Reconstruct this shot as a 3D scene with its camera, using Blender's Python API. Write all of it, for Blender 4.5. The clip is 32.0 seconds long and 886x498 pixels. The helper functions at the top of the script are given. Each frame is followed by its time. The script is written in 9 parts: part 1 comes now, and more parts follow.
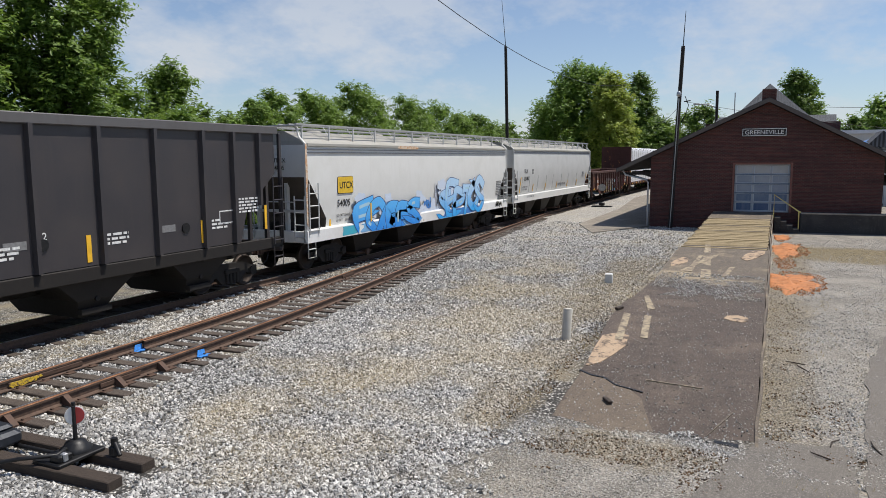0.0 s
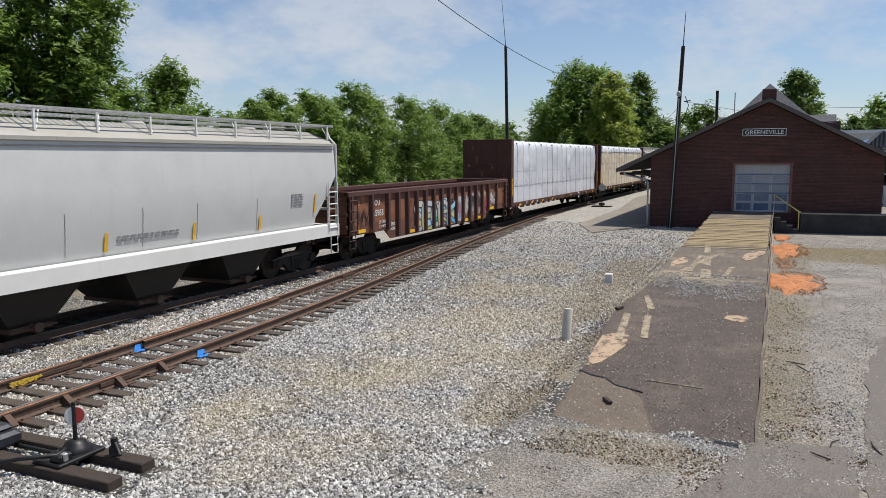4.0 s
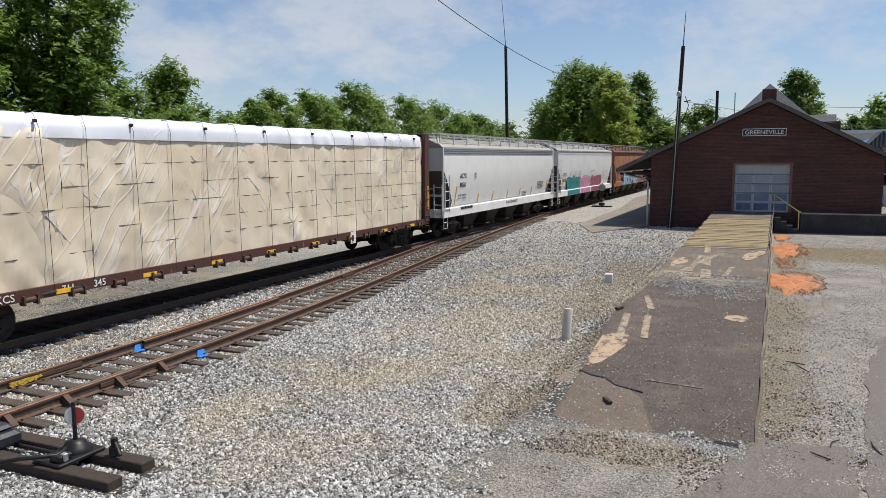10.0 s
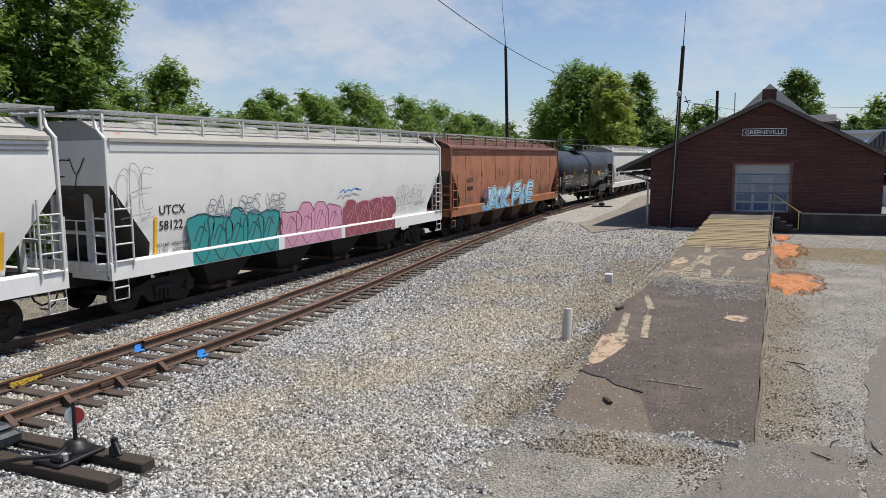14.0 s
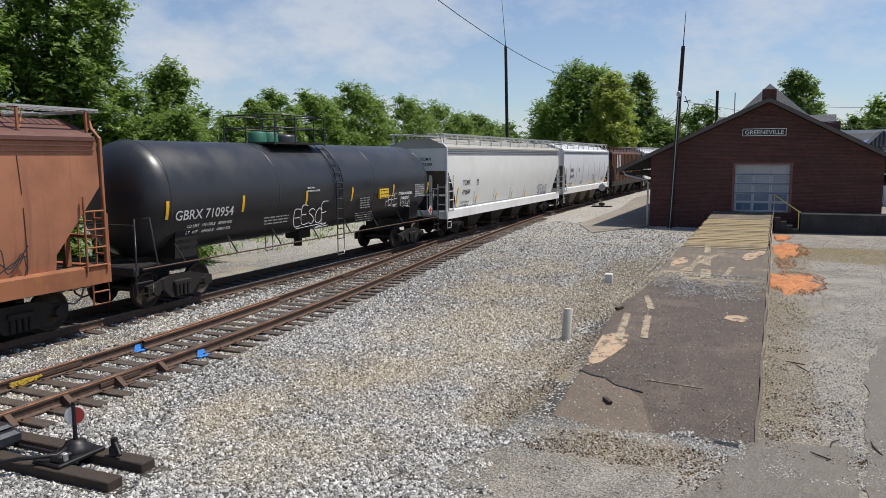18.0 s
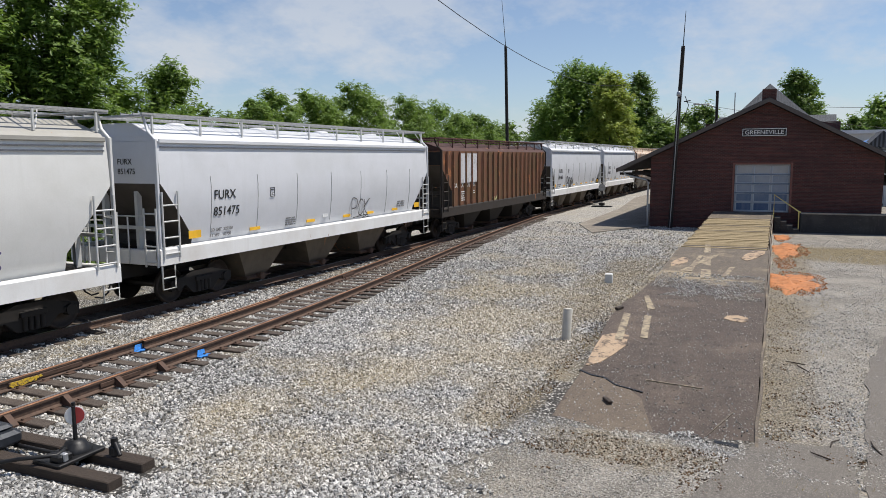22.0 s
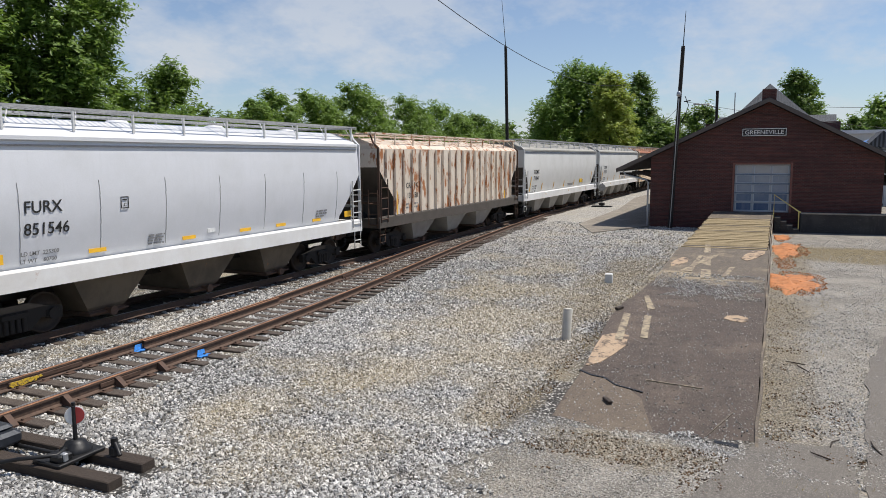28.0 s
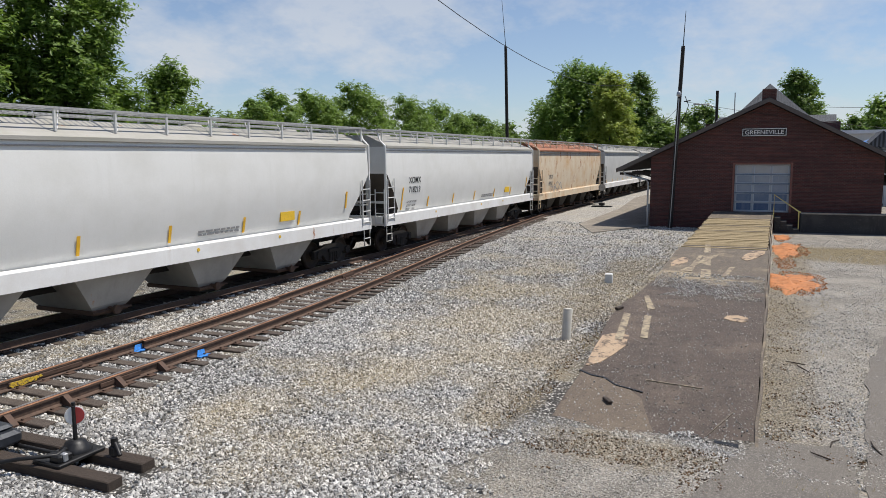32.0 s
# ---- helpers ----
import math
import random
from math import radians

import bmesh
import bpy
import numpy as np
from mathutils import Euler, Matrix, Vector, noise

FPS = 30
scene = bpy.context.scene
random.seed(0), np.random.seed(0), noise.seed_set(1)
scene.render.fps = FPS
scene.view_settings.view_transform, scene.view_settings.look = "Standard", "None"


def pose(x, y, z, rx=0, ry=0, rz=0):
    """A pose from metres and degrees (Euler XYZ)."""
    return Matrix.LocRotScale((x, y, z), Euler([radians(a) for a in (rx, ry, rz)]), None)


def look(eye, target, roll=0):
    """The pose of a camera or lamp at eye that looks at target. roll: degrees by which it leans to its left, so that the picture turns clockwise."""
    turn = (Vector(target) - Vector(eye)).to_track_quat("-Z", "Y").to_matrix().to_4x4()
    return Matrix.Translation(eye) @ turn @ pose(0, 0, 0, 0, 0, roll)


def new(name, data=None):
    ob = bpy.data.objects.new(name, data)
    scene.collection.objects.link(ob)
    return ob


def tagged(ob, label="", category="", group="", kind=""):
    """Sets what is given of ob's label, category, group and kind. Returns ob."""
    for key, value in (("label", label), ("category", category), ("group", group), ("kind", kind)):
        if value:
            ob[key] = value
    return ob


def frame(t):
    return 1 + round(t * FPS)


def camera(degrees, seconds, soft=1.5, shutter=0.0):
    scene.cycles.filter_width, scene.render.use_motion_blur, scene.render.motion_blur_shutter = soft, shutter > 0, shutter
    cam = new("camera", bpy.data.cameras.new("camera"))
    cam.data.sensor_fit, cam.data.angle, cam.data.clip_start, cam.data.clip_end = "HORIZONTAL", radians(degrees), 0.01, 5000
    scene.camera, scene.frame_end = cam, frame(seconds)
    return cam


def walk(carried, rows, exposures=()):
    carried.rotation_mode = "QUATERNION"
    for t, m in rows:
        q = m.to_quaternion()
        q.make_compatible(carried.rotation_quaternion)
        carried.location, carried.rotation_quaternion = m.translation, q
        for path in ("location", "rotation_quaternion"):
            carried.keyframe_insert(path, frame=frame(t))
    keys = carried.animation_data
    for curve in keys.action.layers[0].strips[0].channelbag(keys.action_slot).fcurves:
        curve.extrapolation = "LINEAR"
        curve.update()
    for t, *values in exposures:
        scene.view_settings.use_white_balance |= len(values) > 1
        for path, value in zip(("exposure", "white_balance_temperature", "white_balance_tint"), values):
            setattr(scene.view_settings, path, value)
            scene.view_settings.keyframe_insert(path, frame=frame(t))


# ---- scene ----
from math import sin, cos, pi, atan2, sqrt

# ---------------------------------------------------------------- camera
LENS = 62.8
YAW, PITCH = 0.42913, 0.12430
EYE = (0.0, 0.0, 3.723)
AIM = (EYE[0] + cos(YAW) * cos(PITCH), EYE[1] + sin(YAW) * cos(PITCH), EYE[2] - sin(PITCH))
cam = camera(LENS, 32.0, soft=0.45)
STAND = look(EYE, AIM, -0.357)
walk(cam, [(0.0, STAND), (32.0, STAND)], exposures=[(0.0, 0.06), (32.0, 0.06)])

# ---------------------------------------------------------------- light
TO_SUN = Vector((0.26, -0.36, 1.0)).normalized()
world = bpy.data.worlds.new("sky")
scene.world = world
world.use_nodes = True
wn, wl = world.node_tree.nodes, world.node_tree.links
bg = wn["Background"]
sky = wn.new("ShaderNodeTexSky")
sky.sky_type = "NISHITA"
sky.sun_disc = False
sky.sun_elevation = math.asin(TO_SUN.z)
sky.sun_rotation = atan2(TO_SUN.x, TO_SUN.y)
sky.altitude, sky.air_density, sky.dust_density, sky.ozone_density = 450, 1.0, 0.6, 1.0
# broken, hazy fair-weather cloud all over the sky
geo = wn.new("ShaderNodeTexCoord")
sep = wn.new("ShaderNodeSeparateXYZ")
wl.new(geo.outputs["Generated"], sep.inputs[0])
zz = wn.new("ShaderNodeMath")
zz.operation = "ADD"
wl.new(sep.outputs["Z"], zz.inputs[0])
zz.inputs[1].default_value = 0.42
flat = wn.new("ShaderNodeVectorMath")
flat.operation = "DIVIDE"
cmb = wn.new("ShaderNodeCombineXYZ")
for k in "XYZ":
    wl.new(zz.outputs[0], cmb.inputs[k])
wl.new(geo.outputs["Generated"], flat.inputs[0])
wl.new(cmb.outputs[0], flat.inputs[1])
cloud = wn.new("ShaderNodeTexNoise")
cloud.inputs["Scale"].default_value = 2.6
cloud.inputs["Detail"].default_value = 6
cloud.inputs["Roughness"].default_value = 0.62
wl.new(flat.outputs[0], cloud.inputs["Vector"])
ramp = wn.new("ShaderNodeValToRGB")
ramp.color_ramp.elements[0].position, ramp.color_ramp.elements[0].color = 0.41, (0.13, 0.13, 0.13, 1)
ramp.color_ramp.elements[1].position, ramp.color_ramp.elements[1].color = 0.60, (0.88, 0.88, 0.88, 1)
wl.new(cloud.outputs["Fac"], ramp.inputs[0])
mixc = wn.new("ShaderNodeMix")
mixc.data_type = "RGBA"
# haze and cloud thin out overhead
thin = wn.new("ShaderNodeMapRange")
thin.inputs["From Min"].default_value, thin.inputs["From Max"].default_value = 0.10, 0.50
thin.inputs["To Min"].default_value, thin.inputs["To Max"].default_value = 1.0, 0.03
wl.new(sep.outputs["Z"], thin.inputs["Value"])
cover = wn.new("ShaderNodeMath")
cover.operation = "MULTIPLY"
wl.new(ramp.outputs["Color"], cover.inputs[0])
wl.new(thin.outputs[0], cover.inputs[1])
wl.new(cover.outputs[0], mixc.inputs["Factor"])
tint = wn.new("ShaderNodeMix")
tint.data_type, tint.blend_type = "RGBA", "MULTIPLY"
tint.inputs["Factor"].default_value = 1.0
tint.inputs["B"].default_value = (0.91, 0.98, 1.10, 1)
wl.new(sky.outputs[0], tint.inputs["A"])
wl.new(tint.outputs["Result"], mixc.inputs["A"])
mixc.inputs["B"].default_value = (6.3, 6.6, 7.1, 1)
wl.new(mixc.outputs["Result"], bg.inputs["Color"])
bg.inputs["Strength"].default_value = 0.098

sun_data = bpy.data.lights.new("sun", "SUN")
sun_data.energy, sun_data.angle, sun_data.color = 4.9, radians(0.53), (1.0, 0.945, 0.868)
sun = new("sun", sun_data)
sun.matrix_world = look(TO_SUN * 60, (0, 0, 0))

# ---------------------------------------------------------------- materials
def nodes_of(name):
    m = bpy.data.materials.new(name)
    m.use_nodes = True
    return m, m.node_tree.nodes, m.node_tree.links, m.node_tree.nodes["Principled BSDF"]


def noise_node(n, l, co, scale, detail=4.0, rough=0.6, stretch=None):
    t = n.new("ShaderNodeTexNoise")
    t.inputs["Scale"].default_value, t.inputs["Detail"].default_value, t.inputs["Roughness"].default_value = scale, detail, rough
    if stretch:
        mp = n.new("ShaderNodeMapping")
        mp.inputs["Scale"].default_value = stretch
        l.new(co, mp.inputs["Vector"])
        co = mp.outputs[0]
    l.new(co, t.inputs["Vector"])
    return t.outputs["Fac"]


def ramp_node(n, l, fac, p0, p1, c0=0.0, c1=1.0):
    r = n.new("ShaderNodeMapRange")
    r.inputs["From Min"].default_value, r.inputs["From Max"].default_value = p0, p1
    r.inputs["To Min"].default_value, r.inputs["To Max"].default_value = c0, c1
    l.new(fac, r.inputs["Value"])
    return r.outputs[0]


def math_node(n, l, op, a, b):
    r = n.new("ShaderNodeMath")
    r.operation = op
    for i, q in enumerate((a, b)):
        if isinstance(q, (int, float)):
            r.inputs[i].default_value = q
        else:
            l.new(q, r.inputs[i])
    return r.outputs[0]


def mix_node(n, l, fac, a, b, mode="MIX"):
    r = n.new("ShaderNodeMix")
    r.data_type, r.blend_type = "RGBA", mode
    for key, q in (("Factor", fac), ("A", a), ("B", b)):
        if isinstance(q, (int, float)):
            r.inputs[key].default_value = q
        elif isinstance(q, tuple):
            r.inputs[key].default_value = (*q, 1)
        else:
            l.new(q, r.inputs[key])
    return r.outputs["Result"]


def bump_node(n, l, h, strength, dist, b):
    r = n.new("ShaderNodeBump")
    r.inputs["Strength"].default_value, r.inputs["Distance"].default_value = strength, dist
    l.new(h, r.inputs["Height"])
    l.new(r.outputs[0], b.inputs["Normal"])


def coords(n, l, spread=30.0):
    """Object coordinates, shifted from thing to thing."""
    tc, oi = n.new("ShaderNodeTexCoord"), n.new("ShaderNodeObjectInfo")
    a = n.new("ShaderNodeVectorMath")
    a.operation = "ADD"
    m = n.new("ShaderNodeMath")
    m.operation = "MULTIPLY"
    m.inputs[1].default_value = spread
    l.new(oi.outputs["Random"], m.inputs[0])
    l.new(tc.outputs["Object"], a.inputs[0])
    l.new(m.outputs[0], a.inputs[1])
    return a.outputs[0]


def paint(name, color, dirt=(0.16, 0.13, 0.10), grime=0.35, rust=0.0, rough=0.5, metal=0.0, streak=0.5, bump=0.15):
    """Weathered paint: blotches, vertical run marks, fine dust and, if wished, rust."""
    m, n, l, b = nodes_of(name)
    co = coords(n, l)
    big = noise_node(n, l, co, 0.9, 5)
    runs = noise_node(n, l, co, 1.0, 5, 0.6, (5.5, 5.5, 0.35))
    fine = noise_node(n, l, co, 38, 3)
    f = math_node(n, l, "MULTIPLY", ramp_node(n, l, big, 0.42, 0.75), grime)
    g = math_node(n, l, "MULTIPLY", ramp_node(n, l, runs, 0.50, 0.80), grime * streak * 1.4)
    f = math_node(n, l, "MAXIMUM", f, g)
    c = mix_node(n, l, f, color, dirt)
    c = mix_node(n, l, ramp_node(n, l, fine, 0.3, 0.8, 0.0, 0.14), c, tuple(0.55 * q for q in color))
    if rust:
        rn = noise_node(n, l, co, 2.6, 7, 0.68, (1.0, 1.0, 0.42))
        rm = ramp_node(n, l, rn, 0.66 - 0.22 * rust, 0.72 - 0.20 * rust)
        rc = mix_node(n, l, fine, (0.25, 0.080, 0.026), (0.46, 0.185, 0.062))
        c = mix_node(n, l, rm, c, rc)
    l.new(c, b.inputs["Base Color"])
    l.new(ramp_node(n, l, big, 0.3, 0.7, rough - 0.08, rough + 0.15), b.inputs["Roughness"])
    b.inputs["Metallic"].default_value = metal
    if bump:
        bump_node(n, l, noise_node(n, l, co, 5, 3), bump, 0.012, b)
    return m


def plain(name, color, rough=0.6, metal=0.0, vary=0.25, scale=14):
    m, n, l, b = nodes_of(name)
    co = coords(n, l)
    f = noise_node(n, l, co, scale, 5)
    c = mix_node(n, l, ramp_node(n, l, f, 0.3, 0.75), tuple(q * (1 - vary) for q in color), tuple(min(1, q * (1 + vary)) for q in color))
    l.new(c, b.inputs["Base Color"])
    l.new(ramp_node(n, l, f, 0.3, 0.7, max(0.05, rough - 0.1), min(1, rough + 0.1)), b.inputs["Roughness"])
    b.inputs["Metallic"].default_value = metal
    bump_node(n, l, f, 0.2, 0.01, b)
    return m


def wood_mat(name, color, dark, scale=1.0):
    m, n, l, b = nodes_of(name)
    co = coords(n, l)
    g = noise_node(n, l, co, 9 * scale, 6, 0.7, (9, 0.7, 9))
    s = noise_node(n, l, co, 2.2 * scale, 4)
    c = mix_node(n, l, ramp_node(n, l, g, 0.35, 0.7), dark, color)
    c = mix_node(n, l, ramp_node(n, l, s, 0.45, 0.8, 0, 0.5), c, tuple(0.5 * q for q in dark))
    oi = n.new("ShaderNodeObjectInfo")
    c = mix_node(n, l, ramp_node(n, l, oi.outputs["Random"], 0, 1, 0, 0.5), c, tuple(0.55 * q for q in color))
    l.new(c, b.inputs["Base Color"])
    b.inputs["Roughness"].default_value = 0.85
    bump_node(n, l, g, 0.5, 0.02, b)
    return m


def leaf_mat(name, dark, light):
    m, n, l, b = nodes_of(name)
    gi = n.new("ShaderNodeNewGeometry")
    tc = n.new("ShaderNodeTexCoord")
    big = noise_node(n, l, tc.outputs["Object"], 0.45, 3)
    f = math_node(n, l, "ADD", math_node(n, l, "MULTIPLY", gi.outputs["Random Per Island"], 0.6), math_node(n, l, "MULTIPLY", big, 0.5))
    c = mix_node(n, l, f, dark, light)
    l.new(c, b.inputs["Base Color"])
    b.inputs["Roughness"].default_value = 0.55
    tr = n.new("ShaderNodeBsdfTranslucent")
    l.new(mix_node(n, l, 0.5, c, tuple(min(1, q * 1.6) for q in light)), tr.inputs["Color"])
    mx = n.new("ShaderNodeMixShader")
    mx.inputs[0].default_value = 0.38
    l.new(b.outputs[0], mx.inputs[1])
    l.new(tr.outputs[0], mx.inputs[2])
    l.new(mx.outputs[0], n["Material Output"].inputs["Surface"])
    return m


def blot_node(n, l, sp, cx, cy, rx, ry):
    """1 at the middle of an oval stretch of ground, 0 at its rim and beyond."""
    dx = math_node(n, l, "MULTIPLY", math_node(n, l, "SUBTRACT", sp.outputs["X"], cx), 1 / rx)
    dy = math_node(n, l, "MULTIPLY", math_node(n, l, "SUBTRACT", sp.outputs["Y"], cy), 1 / ry)
    r = math_node(n, l, "ADD", math_node(n, l, "MULTIPLY", dx, dx), math_node(n, l, "MULTIPLY", dy, dy))
    return ramp_node(n, l, r, 1.0, 0.0)


SOILS = ((10.8, 3.9, 1.8, 0.75), (14.2, 4.1, 2.6, 0.9), (18.5, 4.4, 3.2, 1.1), (25.0, 4.6, 6.0, 1.4), (9.6, 1.9, 0.8, 1.7), (13.5, -0.25, 5.0, 0.75), (20.5, -0.35, 6.0, 0.85), (29.5, -0.6, 5.0, 0.9), (34.0, -3.2, 1.6, 4.5))


def soil_mask(n, l, co):
    """Where soil and rotted litter come through the stone: in broken patches beside the ramp and at its foot."""
    sp = n.new("ShaderNodeSeparateXYZ")
    l.new(co, sp.inputs[0])
    total = None
    for q in SOILS:
        m = blot_node(n, l, sp, *q)
        total = m if total is None else math_node(n, l, "MAXIMUM", total, m)
    mid = noise_node(n, l, co, 1.3, 8, 0.72)
    grain = noise_node(n, l, co, 14, 4, 0.7)
    rough = math_node(n, l, "ADD", mid, math_node(n, l, "MULTIPLY", math_node(n, l, "SUBTRACT", grain, 0.5), 0.7))
    return ramp_node(n, l, math_node(n, l, "ADD", math_node(n, l, "MULTIPLY", total, 0.42), rough), 0.58, 0.88)


def stone_mat(name, dark, light):
    """Loose stones, each of its own grey."""
    m, n, l, b = nodes_of(name)
    gi, tc = n.new("ShaderNodeNewGeometry"), n.new("ShaderNodeTexCoord")
    f = noise_node(n, l, tc.outputs["Object"], 60, 3)
    c = mix_node(n, l, gi.outputs["Random Per Island"], dark, light)
    c = mix_node(n, l, ramp_node(n, l, f, 0.35, 0.75, 0, 0.35), c, tuple(0.5 * q for q in light))
    sp = n.new("ShaderNodeSeparateXYZ")
    l.new(tc.outputs["Object"], sp.inputs[0])
    worn = math_node(n, l, "ADD", math_node(n, l, "MULTIPLY", blot_node(n, l, sp, 18.0, 6.4, 13.0, 3.0), 0.20), noise_node(n, l, tc.outputs["Object"], 0.42, 6, 0.65))
    c = mix_node(n, l, ramp_node(n, l, worn, 0.50, 0.72, 0, 0.40), c, (0.50, 0.41, 0.25))
    c = mix_node(n, l, math_node(n, l, "MULTIPLY", soil_mask(n, l, tc.outputs["Object"]), 0.55), c, (0.33, 0.27, 0.175))
    l.new(c, b.inputs["Base Color"])
    b.inputs["Roughness"].default_value = 0.88
    return m


def pebbles(n, l, co, scale, dark, light, joint, wide=0.9):
    """Colour and height of packed broken stones."""
    v = n.new("ShaderNodeTexVoronoi")
    v.inputs["Scale"].default_value = scale
    warp = n.new("ShaderNodeMix")
    warp.data_type = "VECTOR"
    nz = n.new("ShaderNodeTexNoise")
    nz.inputs["Scale"].default_value = scale * 0.8
    l.new(co, nz.inputs["Vector"])
    warp.inputs[0].default_value = 0.03
    l.new(co, warp.inputs["A"])
    l.new(nz.outputs["Color"], warp.inputs["B"])
    l.new(warp.outputs["Result"], v.inputs["Vector"])
    cs = n.new("ShaderNodeSeparateColor")
    l.new(v.outputs["Color"], cs.inputs[0])
    c = mix_node(n, l, cs.outputs[0], dark, light)
    c = mix_node(n, l, math_node(n, l, "MULTIPLY", ramp_node(n, l, v.outputs["Distance"], 0.28, 0.50), wide), c, joint)
    return c, v.outputs["Distance"]


def ground_mat():
    """Crushed stone by the tracks, yellowish trodden gravel in the yard, grey fines round the ramp foot and on the lot."""
    m, n, l, b = nodes_of("crushed_stone_ground")
    tc = n.new("ShaderNodeTexCoord")
    co = tc.outputs["Object"]
    sp = n.new("ShaderNodeSeparateXYZ")
    l.new(co, sp.inputs[0])
    # last colour of each: shade in the gaps between stones, painted near black
    coarse, high = pebbles(n, l, co, 21, (0.06, 0.056, 0.050), (0.80, 0.765, 0.70), (0.016, 0.014, 0.012), 0.92)
    small, high2 = pebbles(n, l, co, 44, (0.09, 0.082, 0.070), (0.56, 0.52, 0.45), (0.032, 0.028, 0.022), 0.92)
    big = noise_node(n, l, co, 0.16, 6)
    mid = noise_node(n, l, co, 0.9, 8, 0.72)
    fine = noise_node(n, l, co, 26, 6, 0.75)
    # yellowish wear in the middle of the yard
    worn = math_node(n, l, "ADD", math_node(n, l, "MULTIPLY", blot_node(n, l, sp, 18.0, 6.4, 13.0, 3.0), 0.20), noise_node(n, l, co, 0.42, 6, 0.65))
    yard = mix_node(n, l, ramp_node(n, l, worn, 0.50, 0.66, 0, 0.85), coarse, small)
    yard = mix_node(n, l, ramp_node(n, l, worn, 0.50, 0.72, 0, 0.50), yard, (0.50, 0.41, 0.25))
    # the yard's stone turns paler towards the depot
    yard = mix_node(n, l, ramp_node(n, l, sp.outputs["X"], 20, 36, 0, 0.5), yard, mix_node(n, l, ramp_node(n, l, fine, 0.36, 0.62), (0.30, 0.28, 0.25), (0.70, 0.67, 0.61)))
    soilc = mix_node(n, l, ramp_node(n, l, fine, 0.40, 0.60), (0.022, 0.017, 0.011), (0.37, 0.30, 0.19))
    # grey fines: round the ramp foot, and over the lot
    foot = math_node(n, l, "ADD", math_node(n, l, "MULTIPLY", math_node(n, l, "SUBTRACT", mid, 0.5), 3.2), sp.outputs["Y"])
    foot = math_node(n, l, "MULTIPLY", ramp_node(n, l, foot, 3.9, 2.7), ramp_node(n, l, sp.outputs["X"], 10.6, 9.9))
    lotm = ramp_node(n, l, math_node(n, l, "ADD", sp.outputs["Y"], math_node(n, l, "MULTIPLY", math_node(n, l, "SUBTRACT", mid, 0.5), 1.2)), 0.2, -0.3)
    dust = mix_node(n, l, ramp_node(n, l, fine, 0.36, 0.62), (0.155, 0.14, 0.118), (0.47, 0.43, 0.37))
    lot = mix_node(n, l, ramp_node(n, l, mid, 0.42, 0.58, 0.40, 0.90), small, dust)
    lot = mix_node(n, l, math_node(n, l, "MULTIPLY", ramp_node(n, l, noise_node(n, l, co, 9, 6, 0.75, (0.45, 1.6, 1)), 0.60, 0.68), 0.8), lot, (0.085, 0.075, 0.062))
    c = mix_node(n, l, math_node(n, l, "MAXIMUM", foot, lotm), yard, lot)
    c = mix_node(n, l, math_node(n, l, "MULTIPLY", soil_mask(n, l, co), 0.70), c, soilc)
    # the train's shade, with some oil stain, painted between the rails of the main line
    oily = math_node(n, l, "MULTIPLY", blot_node(n, l, sp, 20.0, 15.15, 400.0, 1.15), ramp_node(n, l, mid, 0.25, 0.55, 0.55, 1.6))
    c = mix_node(n, l, ramp_node(n, l, oily, 0.05, 0.7, 0, 0.85), c, (0.045, 0.034, 0.026))
    # weedy strip across the far lot
    weedy = math_node(n, l, "ADD", math_node(n, l, "MULTIPLY", blot_node(n, l, sp, 33.0, -4.0, 3.0, 8.0), 0.5), math_node(n, l, "ADD", mid, math_node(n, l, "MULTIPLY", math_node(n, l, "SUBTRACT", fine, 0.5), 0.6)))
    brown = mix_node(n, l, ramp_node(n, l, fine, 0.38, 0.62), (0.045, 0.036, 0.020), (0.32, 0.25, 0.13))
    c = mix_node(n, l, math_node(n, l, "MULTIPLY", ramp_node(n, l, weedy, 0.62, 0.76, 0, 0.95), lotm), c, brown)
    dist = n.new("ShaderNodeVectorMath")
    dist.operation = "LENGTH"
    l.new(co, dist.inputs[0])
    c = mix_node(n, l, ramp_node(n, l, dist.outputs["Value"], 110, 240), c, (0.07, 0.10, 0.03))
    l.new(c, b.inputs["Base Color"])
    b.inputs["Roughness"].default_value = 0.92
    bump_node(n, l, math_node(n, l, "ADD", high, math_node(n, l, "MULTIPLY", fine, -0.5)), 1.0, -0.035, b)
    return m


def asphalt_mat():
    """Old coarse asphalt with bare aggregate, dust and dark repairs."""
    m, n, l, b = nodes_of("worn_asphalt")
    tc = n.new("ShaderNodeTexCoord")
    co = tc.outputs["Object"]
    agg, high = pebbles(n, l, co, 60, (0.10, 0.090, 0.078), (0.40, 0.365, 0.32), (0.06, 0.052, 0.044), 0.8)
    mid = noise_node(n, l, co, 1.3, 8, 0.7)
    fine = noise_node(n, l, co, 30, 6, 0.75)
    c = mix_node(n, l, ramp_node(n, l, mid, 0.40, 0.62, 0.15, 0.70), agg, (0.155, 0.135, 0.112))
    c = mix_node(n, l, ramp_node(n, l, fine, 0.58, 0.70, 0, 0.55), c, (0.42, 0.39, 0.34))
    c = mix_node(n, l, ramp_node(n, l, fine, 0.42, 0.30, 0, 0.6), c, (0.05, 0.044, 0.038))
    l.new(c, b.inputs["Base Color"])
    b.inputs["Roughness"].default_value = 0.85
    bump_node(n, l, high, 0.5, -0.012, b)
    return m


